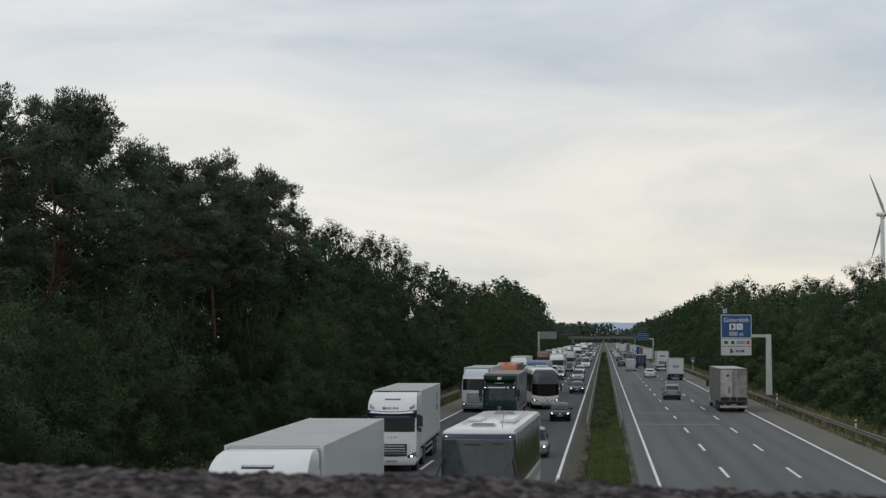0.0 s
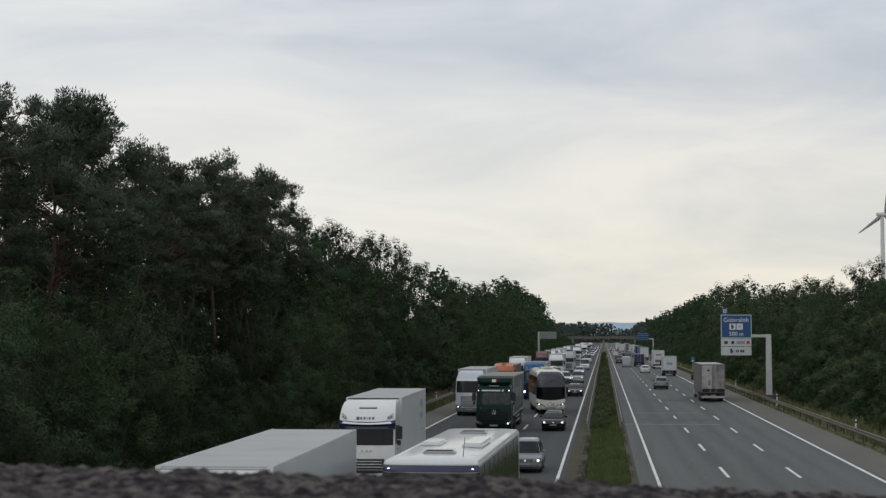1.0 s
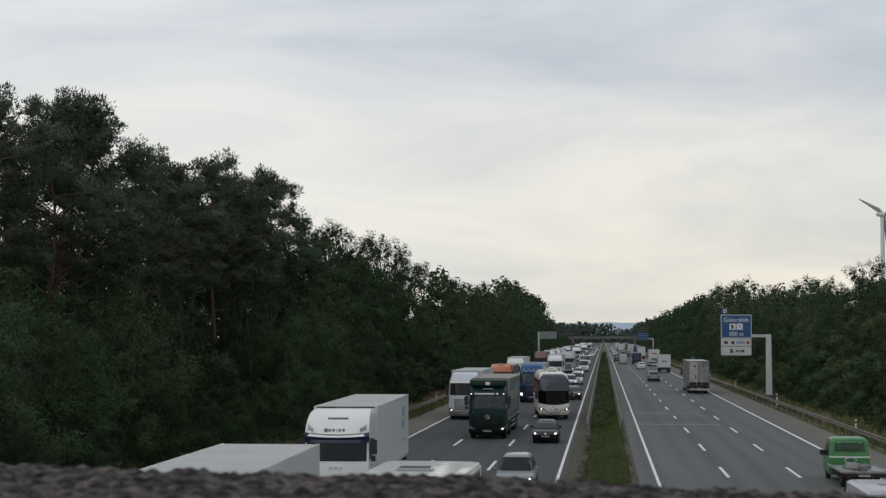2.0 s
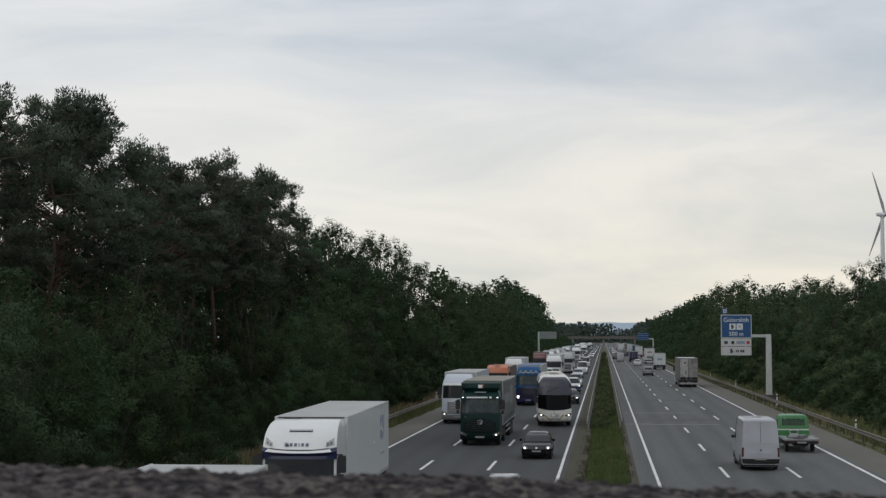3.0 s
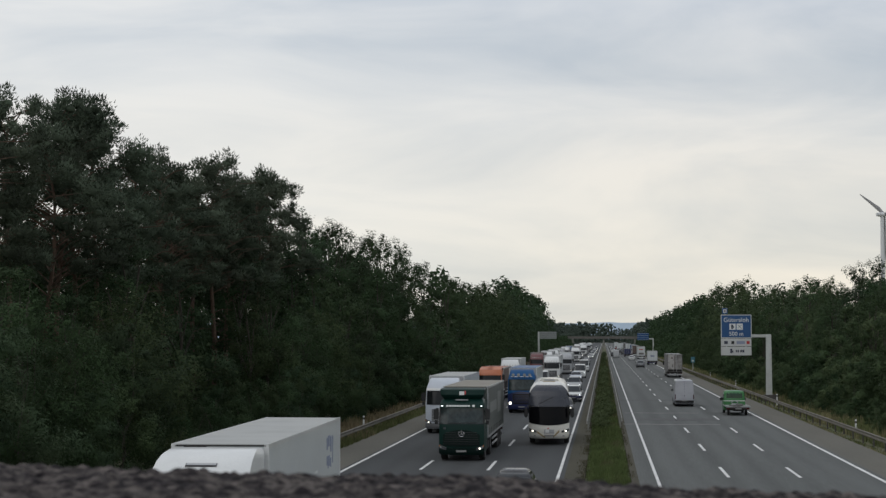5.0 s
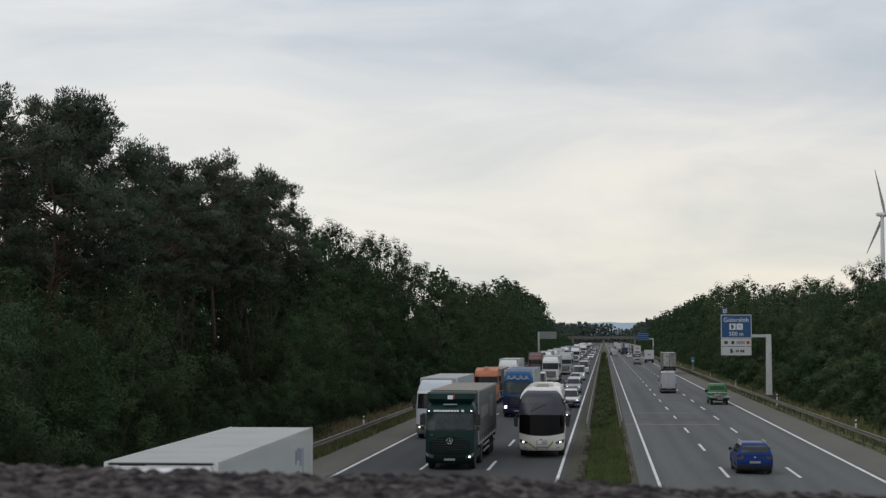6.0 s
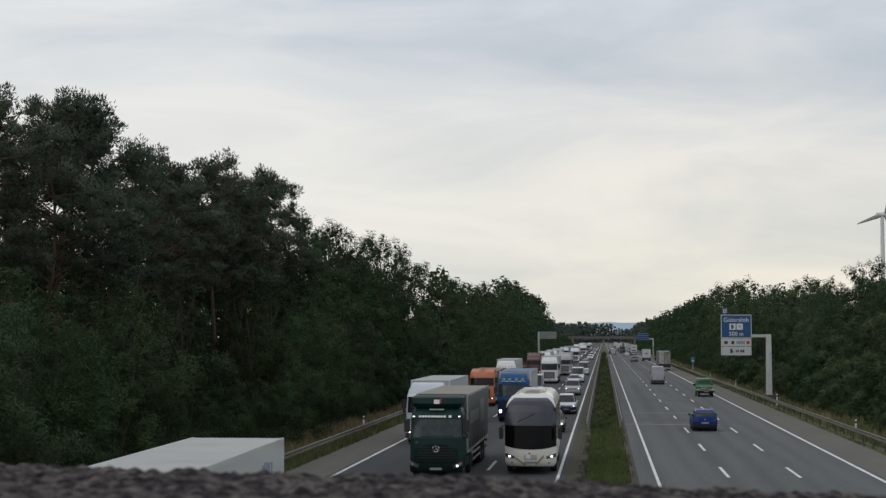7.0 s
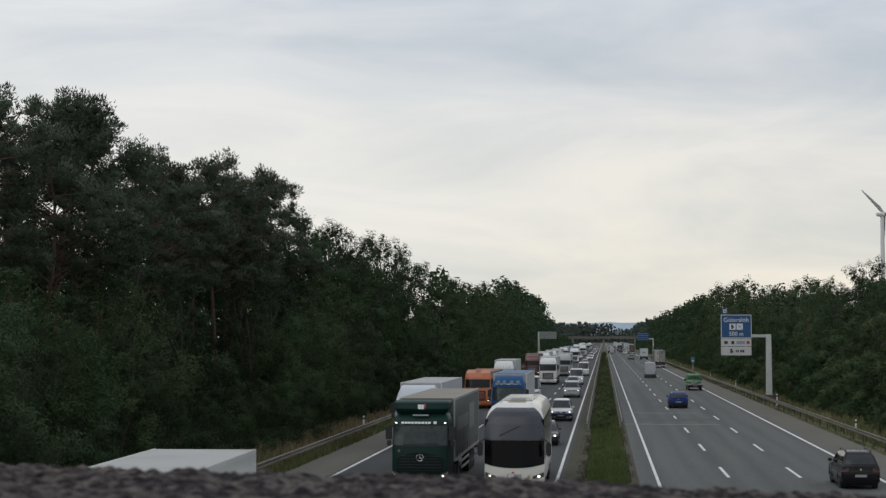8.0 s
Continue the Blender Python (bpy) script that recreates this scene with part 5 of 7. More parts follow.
    # face
    if style == "brow":
        soft_part("visor_band", h.shape(-0.99, 0.99, lambda u: 2.72, lambda u: 3.03 + 0.09 * abs(u) ** 3, 0.035, 14, 3, 0.09), visor, t, "navy blue band over the windscreen")
        soft_part("visor_lip", h.shape(-0.80, 0.80, lambda u: 2.93 + 0.08 * u * u, lambda u: 3.00 + 0.10 * u * u, 0.06, 12, 2, 0.10, 0.10), P_WHITE, t, "white sun visor lip")
        soft_part("visor_slot", h.shape(-0.78, 0.78, lambda u: 3.005 + 0.10 * u * u, lambda u: 3.03 + 0.10 * u * u, 0.05, 12, 1, 0.06), PLASTIC, t, "dark slot above the visor lip")
        soft_part("roof_vent", h.front(-0.32, 0.32, 3.60, 3.68, 0.02, 4, 1), GRILLE, t, "grey roof vent")
        soft_part("roof_vent_lid", h.front(-0.30, 0.30, 3.64, 3.68, 0.035, 4, 1), P_SILVER, t)
        for s in (-1, 1):
            u0, u1 = min(s * 0.73, s * 0.93), max(s * 0.73, s * 0.93)
            soft_part("roof_lamp", h.shape(u0, u1, lambda u: 3.13 + 0.35 * (abs(u) - 0.73), lambda u: 3.27 + 0.75 * (abs(u) - 0.73), 0.014, 4, 3), LAMP_OFF, t, "clear spot lamp in the roof brow")
            for c, zc in ((0.77, 3.205), (0.85, 3.25)):
                soft_part("lamp_lens", h.front(s * c - 0.025, s * c + 0.025, zc - 0.035, zc + 0.05, 0.022, 2, 2), LAMP_CASE, t)
    elif style == "flat":
        soft_part("sun_visor", h.front(-0.95, 0.95, 2.91, 3.12, 0.05, 8, 2, 0.08), visor, t, "dark sun visor above the windscreen")
        b = Hull([(3.34, 1.00, 0.72, 2.2), (3.50, 1.14, 0.56, 2.2), (3.62, 1.19, 0.50, 2.25), (3.88, 1.235, 0.56, 2.25), (3.95, 1.20, 0.72, 2.2)], 0.16)
        soft_part("roof_shield", b.mesh(), visor, t, "roof air deflector")
        part("roof_light_bar", boxes((-0.36, 0.36, 0.36, 0.46, 3.30, 3.37), bevel=0.02), P_SILVER, t, "short pale light bar on the cab roof")
        bars(t, "header_lettering", h, 2.975, 0.085, -0.66, 0.36, [1, 1, 0.9, 1, 1, 1, 1, 0.9, 1], WHITE_INK, out=0.062, gap=0.22)
        part("emblem", h.front(0.46, 0.56, 2.965, 3.075, 0.07, 1, 1), WHITE_INK, t, "white emblem")
        part("emblem", b.front(-0.12, 0.10, 3.60, 3.80, 0.02, 1, 1), WHITE_INK, t, "white emblem")
        part("emblem", b.front(0.11, 0.17, 3.64, 3.84, 0.02, 1, 1), RED_INK, t, "red emblem")
        for s in (-1, 1):
            part("marker_lamp", h.front(s * 0.85 - 0.025, s * 0.85 + 0.025, 2.99, 3.03, 0.07, 1, 1), LAMP_LED, t)
            soft_part("windscreen_post", h.front(s * 0.955 - 0.025, s * 0.955 + 0.025, 2.02, 2.90, 0.018, 1, 4), PLASTIC, t, "black windscreen post")
    else:
        soft_part("sun_visor", h.front(-0.95, 0.95, screen_top, screen_top + 0.18, 0.06, 8, 2, 0.08), visor, t)
        if lamps == "bar":
            bar = tube(bmesh.new(), (-0.95, 0.10, 3.26), (0.95, 0.10, 3.26), 0.03, n=8)
            for x in (-0.95, 0.95):
                tube(bar, (x, 0.10, 3.26), (x * 0.97, 0.50, 3.22), 0.025, n=6)
            light_bar = part("light_bar", bar, CHROME, t, "bright metal bar over the windscreen")
            for x in (-0.75, -0.27, 0.27, 0.75):
                c = lathe([(0.0, 0.02), (0.0, 0.13), (0.10, 0.14), (0.16, 0.06)], 14)
                lens = part("roof_lamp", c, LAMP_OFF, light_bar, "round clear spot lamp")
                lens.matrix_local = pose(x, 0.02, 3.42, 0, 0, 90)
        for k in range(5 if lamps == "small" else 0):
            u = -0.6 + 0.3 * k
            part("roof_lamp", h.front(u - 0.05, u + 0.05, 3.12, 3.22, 0.03, 1, 1), LAMP_OFF, t)
    if face:
        soft_part("face_panel", h.shape(-0.97, 0.97, lambda u: 0.60, lambda u: 1.93 - 0.25 * u * u, 0.020, 12, 3), face, t, "dark lower cab face")
    wide = 0.80 if style == "flat" else 0.62
    soft_part("grille", h.shape(-wide, wide, lambda u: 0.78 + 0.12 * u * u, lambda u: (1.42 if style == "brow" else 1.72) - (0.42 * u * u if style == "flat" else 0.0), 0.026, 8, 3), grille, t, "dark radiator grille")
    for k in range(4 if style == "brow" else 6):
        z = 0.92 + 0.125 * k
        soft_part("grille_slat", h.front(-wide + 0.03 + 0.02 * k, wide - 0.03 - 0.02 * k, z, z + 0.04, 0.038, 4, 1, 0.03), CHROME if style == "brow" else (P_BLACK if style == "flat" else (slat or P_SILVER)), t)
    soft_part("bumper", h.front(-0.99, 0.99, 0.36, 0.72, 0.035, 10, 3, 0.1), bumper or ((slat or cab) if style != "flat" else P_GREEN_BLACK), t)
    part("number_plate", h.front(-0.22, 0.22, 0.50, 0.61, 0.05, 1, 1), PLATE, t)
    if style == "flat":
        bm = bmesh.new()
        y = h.at(1.6)[1] - 0.03
        for k in range(16):
            a, b2 = 2 * math.pi * k / 16, 2 * math.pi * (k + 1) / 16
            tube(bm, (0.15 * math.cos(a), y, 1.50 + 0.15 * math.sin(a)), (0.15 * math.cos(b2), y, 1.50 + 0.15 * math.sin(b2)), 0.018, n=5)
        for k in range(3):
            a = radians(90 + 120 * k)
            tube(bm, (0, y, 1.50), (0.15 * math.cos(a), y, 1.50 + 0.15 * math.sin(a)), 0.022, n=5)
        part("grille_emblem", bm, CHROME, t, "round bright metal emblem")
        part("sticker", h.front(-0.78, -0.70, 1.74, 1.85, 0.02, 1, 1), LAMP_CASE, t)
    elif logo:
        bars(t, "brand_bar", h, 1.72, 0.09, -0.2, 0.2, [1, 1, 1], CHROME)
    for s in (-1, 1):
        low = 0.60 if style == "flat" else 0.70
        soft_part("headlight", h.shape(min(s * 0.66, s * 0.97), max(s * 0.66, s * 0.97), lambda u: low + 0.35 * (abs(u) - 0.66), lambda u: low + 0.14 + 0.55 * (abs(u) - 0.66), 0.042, 4, 2, 0.08), LAMP_CASE, t, "clear headlight")
        soft_part("headlight_lens", h.front(s * 0.89 - 0.03, s * 0.89 + 0.03, low + 0.12, low + 0.22, 0.05, 2, 2), LAMP_OFF, t)
        if lit is True or (lit == "one" and s > 0):
            soft_part("headlight_bulb", h.front(s * 0.79 - (0.07 if big_lamps else 0.035), s * 0.79 + (0.07 if big_lamps else 0.035), low + 0.06, low + (0.30 if big_lamps else 0.14), 0.056, 2, 2), LAMP_ON, t, "lit headlight")
        part("indicator", h.front(s * 0.94 - 0.02, s * 0.94 + 0.02, low + 0.20, low + 0.27, 0.05, 1, 1), AMBER, t)
        wheel(t, s, 1.22, 1.42, 0.51, 0.33, spin=spin)
        part("mudguard", boxes((min(s * 0.85, s * 1.243), max(s * 0.85, s * 1.243), 0.82, 2.05, 1.03, 1.12), bevel=0.03), PLASTIC, t)
        wheel(t, s, 1.24, 5.15, 0.51, 0.60, spin=spin)
        part("rear_mudguard", boxes((min(s * 0.6, s * 1.25), max(s * 0.6, s * 1.25), 4.55, 5.75, 1.05, 1.10), bevel=0.02), PLASTIC, t)
        soft_part("side_tank", boxes((min(s * 0.62, s * 1.22), max(s * 0.62, s * 1.22), 2.35, 4.3, 0.42, 1.0), bevel=0.09), skirt or P_SILVER, t)
    truck_mirrors(t, 1.24, 0.30, 2.72)
    part("chassis", boxes((-0.45, 0.45, 0.4, 6.4, 0.62, 0.92), (-0.5, 0.5, 6.0, length - 0.1, 0.80, 1.12)), CHASSIS, t)
    part("cab_air_pipe", boxes((-0.8, 0.8, 2.3, 2.5, 1.2, 2.2)), CHASSIS, t)
    # trailer
    y0, y1, w = 2.85, length, 1.275
    soft_part("trailer_box", boxes((-w, w, y0, y1, 1.12, tall - 0.03), bevel=0.035), trailer, t, "box body of the semi-trailer")
    part("trailer_roof", boxes((-w + 0.05, w - 0.05, y0 + 0.05, y1 - 0.05, tall - 0.04, tall)), roof, t, "flat trailer roof")
    for s in (-1, 1):
        part("roof_rail", boxes((min(s * (w - 0.05), s * (w + 0.012)), max(s * (w - 0.05), s * (w + 0.012)), y0 - 0.01, y1 + 0.01, tall - 0.12, tall + 0.012), bevel=0.012), P_SILVER if trailer is not P_TRAILER else P_WHITE, t)
        part("bottom_rail", boxes((min(s * (w - 0.03), s * (w + 0.012)), max(s * (w - 0.03), s * (w + 0.012)), y0, y1, 1.10, 1.24), bevel=0.01), P_SILVER, t)
        part("corner_post", boxes((min(s * (w - 0.12), s * (w + 0.012)), max(s * (w - 0.12), s * (w + 0.012)), y0 - 0.012, y0 + 0.10, 1.12, tall), bevel=0.01), P_SILVER if trailer is not P_TRAILER else P_WHITE, t)
        part("corner_post", boxes((min(s * (w - 0.12), s * (w + 0.012)), max(s * (w - 0.12), s * (w + 0.012)), y1 - 0.10, y1 + 0.012, 1.12, tall), bevel=0.01), P_SILVER if trailer is not P_TRAILER else P_WHITE, t)
        part("side_guard", boxes((min(s * 1.20, s * 1.26), max(s * 1.20, s * 1.26), 6.6, 10.6, 0.48, 0.60), (min(s * 1.20, s * 1.26), max(s * 1.20, s * 1.26), 6.6, 10.6, 0.80, 0.92), bevel=0.01), P_SILVER, t)
        for k in range(3):
            wheel(t, s, 1.25, length - 5.4 + 1.31 * k, 0.50, 0.38, spin=spin)
        part("landing_leg", boxes((s * 0.75 - 0.06, s * 0.75 + 0.06, 5.95, 6.07, 0.35, 1.1)), CHASSIS, t)
        part("tail_light", boxes((s * 1.0 - 0.2, s * 1.0 + 0.2, y1 - 0.02, y1 + 0.03, 0.82, 0.96), bevel=0.01), TAIL, t)
    part("underrun_bar", boxes((-1.2, 1.2, y1 - 0.12, y1, 0.48, 0.62), bevel=0.01), P_SILVER, t)
    if logo == "reefer":
        soft_part("cooling_unit", boxes((-1.0, 1.0, y0 - 0.14, y0, 2.3, 3.8), bevel=0.05), P_WHITE, t)
        # dark strips painted on where the gap at the roof edge lies in shadow
        part("roof_gap_shadow_strip", boxes((-1.2, 1.2, y0 - 0.012, y0 + 0.02, tall - 0.055, tall - 0.02), (-0.95, -0.35, y0 - 0.02, y0 + 0.02, tall - 0.14, tall - 0.05)), CHASSIS, t)
        hx = Hull([(1.1, w, y0, y1), (tall, w, y0, y1)], 0, 0)
        # printed emblem and lettering stay plain bars on the side panel
        for k, (ya, yb, za, zb) in enumerate(((13.3, 13.5, 3.1, 3.5), (13.6, 14.0, 3.2, 3.55), (14.1, 14.4, 3.0, 3.5), (13.3, 13.45, 2.6, 2.9), (13.55, 13.7, 2.5, 2.9), (13.8, 14.0, 2.55, 2.9), (14.1, 14.3, 2.5, 2.8), (14.6, 14.7, 2.6, 3.5), (13.6, 14.9, 1.9, 1.98))):
            part("side_lettering", hx.side(1, ya, yb, za, zb, 0.014, 1, 1), BLUE_INK, t)
        part("panel_reflection_label", hx.side(1, 10.8, 11.3, 2.55, 2.62, 0.014, 1, 1), WHITE_INK, t)
        bars(t, "roof_lettering", h, 3.15, 0.10, -0.24, 0.26, [0.55, 0.6, 0.18, 0.6, 0.65], NAVY_INK, gap=0.4)
        bm = bmesh.new()
        y = h.at(3.2)[1] - 0.035
        for k in range(6):
            a = math.pi * k / 6
            tube(bm, (-0.40 - 0.09 * math.cos(a), y, 3.20 - 0.09 * math.sin(a)), (-0.40 + 0.09 * math.cos(a), y, 3.20 + 0.09 * math.sin(a)), 0.010, n=5)
        part("roof_emblem", bm, NAVY_INK, t, "dark snowflake-like emblem")
    elif logo == "tarp":
        hx = Hull([(1.1, w, y0, y1), (tall, w, y0, y1)], 0, 0)
        part("side_lettering", hx.side(1, 4.2, 9.6, 2.45, 3.05, 0.014, 1, 1), P_LIGHT_TARP, t, "faded pale lettering block")
        part("side_panel", hx.side(1, 10.4, 13.4, 2.2, 3.45, 0.014, 1, 1), P_LIGHT_TARP, t, "faded pale print on tarpaulin")
        for k in range(9):
            part("tension_strap", hx.side(1, 4.0 + 1.35 * k, 4.05 + 1.35 * k, 1.12, 1.6, 0.016, 1, 1), CHASSIS, t)
    if logo != "reefer":
        part("front_bulkhead", boxes((-1.22, 1.22, y0 - 0.02, y0, 1.15, tall - 0.05)), P_SILVER if trailer is P_TRAILER else trailer, t)
    # rear doors
    for s in (-1, 1):
        part("rear_door", boxes((min(s * 0.015, s * 1.17), max(s * 0.015, s * 1.17), y1, y1 + 0.03, 1.18, tall - 0.1), bevel=0.008), P_DOOR if trailer is P_DIRTY else trailer, t)
        part("lock_rod", boxes((s * 0.35 - 0.02, s * 0.35 + 0.02, y1 + 0.03, y1 + 0.06, 1.15, tall - 0.15)), CHROME, t)
    return t


def rigid_truck(label, box_mat, cab, length=9.0, tall=3.9, door=None, bumper=None, prints=(), lit_tail=False, spin=False):
    """A rigid box lorry, seen from behind."""
    t = new("box_truck")
    tagged(t, label, "truck", "lorries driving away")
    h = Hull([(0.36, 1.15, 0.1, 1.9), (0.55, 1.2, 0.0, 1.9), (1.9, 1.2, 0.04, 1.9), (2.7, 1.15, 0.25, 1.9), (3.0, 1.05, 0.5, 1.9)], 0.18)
    soft_part("cab", h.mesh(), cab, t)
    soft_part("windscreen", h.front(-0.9, 0.9, 1.85, 2.6, 0.014), GLASS, t)
    for s in (-1, 1):
        soft_part("side_window", h.side(s, 0.5, 1.3, 1.9, 2.55), GLASS, t)
        wheel(t, s, 1.17, 1.2, 0.46, 0.3, spin=spin)
        for k in range(3 if length > 14 else 1):
            wheel(t, s, 1.20, length - 2.6 - 1.3 * k, 0.46, 0.55 if length < 14 else 0.38, spin=spin)
        part("mudguard", boxes((min(s * 0.65, s * 1.22), max(s * 0.65, s * 1.22), length - 3.2, length - 2.0, 0.96, 1.02), bevel=0.02), PLASTIC, t)
        part("mirror", boxes((min(s * 1.22, s * 1.46), max(s * 1.22, s * 1.46), 0.3, 0.42, 1.9, 2.5), (min(s * 1.15, s * 1.3), max(s * 1.15, s * 1.3), 0.33, 0.38, 2.4, 2.45), bevel=0.02), PLASTIC, t, "black wing mirror")
    part("chassis", boxes((-0.45, 0.45, 0.5, length - 0.2, 0.6, 0.98)), CHASSIS, t)
    y0, w = 2.15, 1.26
    soft_part("box_body", boxes((-w, w, y0, length, 0.98, tall - 0.02), bevel=0.03), box_mat, t, "box body")
    part("roof", boxes((-w + 0.04, w - 0.04, y0 + 0.04, length - 0.04, tall - 0.03, tall)), P_TRAILER_ROOF, t)
    for s in (-1, 1):
        d = part("rear_door", boxes((min(s * 0.015, s * 1.16), max(s * 0.015, s * 1.16), length, length + 0.03, 1.06, tall - 0.1), bevel=0.008), (door[0 if s > 0 else 1] if door else box_mat), t, "rear door of the box body")
        part("lock_rod", boxes((s * 0.30 - 0.02, s * 0.30 + 0.02, length + 0.03, length + 0.06, 1.02, tall - 0.12)), P_SILVER, t)
        part("corner_post", boxes((min(s * 1.17, s * 1.272), max(s * 1.17, s * 1.272), length - 0.06, length + 0.045, 0.98, tall), bevel=0.01), P_DIRTY if door else P_SILVER, t)
        for k in range(3):
            part("hinge", boxes((s * 1.13 - 0.06, s * 1.13 + 0.06, length + 0.03, length + 0.05, 1.4 + 0.9 * k, 1.5 + 0.9 * k)), P_SILVER, t)
        part("tail_light", boxes((s * 1.02 - 0.19, s * 1.02 + 0.19, length - 0.02, length + 0.05, 0.66, 0.80), bevel=0.01), TAIL_ON if lit_tail else TAIL, t, "red tail light")
        part("side_guard", boxes((min(s * 1.16, s * 1.24), max(s * 1.16, s * 1.24), 3.0, length - (6.0 if length > 14 else 3.4), 0.45, 0.9), bevel=0.02), P_DIRTY if door else P_SILVER, t)
    part("rear_header", boxes((-1.17, 1.17, length - 0.02, length + 0.045, tall - 0.1, tall), bevel=0.01), P_DIRTY if door else P_SILVER, t)
    part("rear_bumper", boxes((-1.22, 1.22, length - 0.1, length + 0.03, 0.42, 0.64), bevel=0.015), bumper or P_WHITE, t, "rear underrun bumper")
    part("rear_sill", boxes((-1.24, 1.24, length - 0.1, length + 0.02, 0.82, 1.0)), CHASSIS, t)
    part("number_plate", boxes((-0.26, 0.26, length + 0.03, length + 0.045, 0.66, 0.77)), PLATE, t)
    for x0, x1, z0, z1, m in prints:
        part("door_print", boxes((x0, x1, length + 0.03, length + 0.040, z0, z1)), m, t)
    return t


def coach(label):
    """A tall touring coach with a tinted upper and a dark lower windscreen."""
    t = new("touring_coach")
    tagged(t, label, "coach")
    L = 13.0
    rows = [(0.42, 1.14, 0.16, L - 0.1), (0.56, 1.24, 0.05, L), (0.85, 1.275, 0.0, L), (1.35, 1.275, 0.02, L), (1.5, 1.275, 0.05, L), (2.45, 1.275, 0.16, L), (2.75, 1.27, 0.24, L),
            (3.1, 1.25, 0.34, L), (3.40, 1.21, 0.50, L - 0.02), (3.60, 1.14, 0.72, L - 0.06), (3.78, 1.02, 1.10, L - 0.15), (3.92, 0.75, 1.8, L - 0.3)]
    h = Hull(rows, 0.34, 0.1)
    soft_part("body", h.mesh(), P_CREAM, t)
    soft_part("upper_windscreen", h.front(-0.985, 0.985, 2.42, 3.76, 0.045, 14, 24, 0.09, crown=0.22), TINT, t, "grey tinted upper windscreen")
    soft_part("lower_windscreen", h.shape(-0.985, 0.985, lambda u: 1.25 + 0.17 * u * u, lambda u: 2.41, 0.016, 12, 5), BLACK_GLASS, t, "black lower windscreen")
    part("wiper", tube(bmesh.new(), (-0.62, h.at(2.62)[1] - 0.06, 2.62), (0.24, h.at(3.06)[1] - 0.06, 3.02), 0.022, n=5), PLASTIC, t)
    for s in (-1, 1):
        soft_part("side_window_band", h.side(s, 0.55, L - 0.6, 1.62, 3.30, 0.014, 10, 6), GLASS, t, "dark glass side windows")
        for k in range(6):
            part("window_post", h.side(s, 2.4 + 1.65 * k, 2.46 + 1.65 * k, 1.62, 3.30, 0.018, 1, 5), PLASTIC, t)
        soft_part("headlight", h.shape(min(s * 0.62, s * 0.97), max(s * 0.62, s * 0.97), lambda u: 0.80 + 0.22 * (abs(u) - 0.62), lambda u: 0.92 + 0.42 * (abs(u) - 0.62), 0.018, 5, 2), LAMP_CASE, t, "clear headlight cluster")
        soft_part("headlight_bulb", h.front(s * 0.80 - 0.035, s * 0.80 + 0.035, 0.87, 0.95, 0.035, 2, 2), LAMP_ON, t, "lit headlight")
        part("fog_light", h.front(s * 0.72 - 0.05, s * 0.72 + 0.05, 0.56, 0.63, 0.03, 1, 1), LAMP_OFF, t)
        bm = boxes((min(s * 1.34, s * 1.56), max(s * 1.34, s * 1.56), 0.02, 0.2, 1.75, 2.35), bevel=0.05)
        tube(bm, (s * 1.2, 0.3, 2.5), (s * 1.45, 0.1, 2.35), 0.03, n=6)
        part("mirror", bm, PLASTIC, t, "black hanging mirror")
        for yy in (2.6, 9.0, 10.35):
            wheel(t, s, 1.26, yy, 0.51, 0.33 if yy < 5 else 0.55, spin=True)
        part("luggage_flap", h.side(s, 3.4, 8.2, 0.62, 1.45, 0.012, 2, 2), P_CREAM, t)
        part("roof_edge_trim", h.side(s, 1.2, L - 0.5, 3.32, 3.37, 0.016, 6, 1), GOLD_INK, t, "pale gold trim")
    part("wheel_well", boxes((-1.0, 1.0, 1.8, L - 1.5, 0.34, 0.6)), CHASSIS, t)
    soft_part("front_bumper", h.front(-0.985, 0.985, 0.44, 0.74, 0.025, 10, 3, 0.08), P_CREAM, t)
    part("number_plate", h.front(-0.24, 0.24, 0.56, 0.67, 0.04, 1, 1), PLATE, t)
    soft_part("swoosh", h.shape(-0.58, -0.20, lambda u: 0.46 + 0.95 * max(0.0, -u - 0.24), lambda u: 0.58 + 0.95 * max(0.0, -u - 0.24), 0.030, 6, 2), GOLD_INK, t, "gold graphic")
    soft_part("swoosh", h.shape(0.20, 0.50, lambda u: 0.46 + 1.4 * max(0.0, u - 0.22), lambda u: 0.60 + 1.4 * max(0.0, u - 0.22), 0.030, 6, 2), GOLD_INK, t, "gold graphic")
    part("graphic", h.front(-0.24, 0.24, 0.74, 1.00, 0.026, 2, 3), P_SILVER, t, "blue and red printed graphic")
    part("graphic", h.front(-0.08, 0.0, 1.03, 1.10, 0.030, 2, 2), RED_INK, t, "red printed graphic")
    part("graphic", h.front(-0.18, 0.0, 0.80, 0.98, 0.032, 2, 2), WHITE_INK, t)
    soft_part("roof_cooling_unit", boxes((-0.62, 0.62, 4.2, 7.4, 3.86, 4.08), bevel=0.08), P_CREAM, t)
    part("cooling_unit_grille", boxes((-0.34, 0.34, 4.17, 4.22, 3.94, 4.04), bevel=0.01), P_SILVER, t, "grey roof unit grille")
    soft_part("roof_ridge", boxes((-0.72, -0.60, 1.9, 10.5, 3.80, 3.94), bevel=0.04), P_CREAM, t)
    soft_part("roof_ridge", boxes((0.60, 0.72, 1.9, 10.5, 3.80, 3.94), bevel=0.04), P_CREAM, t)
    part("roof_hatch", boxes((-0.4, 0.4, 2.5, 3.2, 3.89, 3.96), bevel=0.03), GOLD_INK, t, "beige roof hatch")
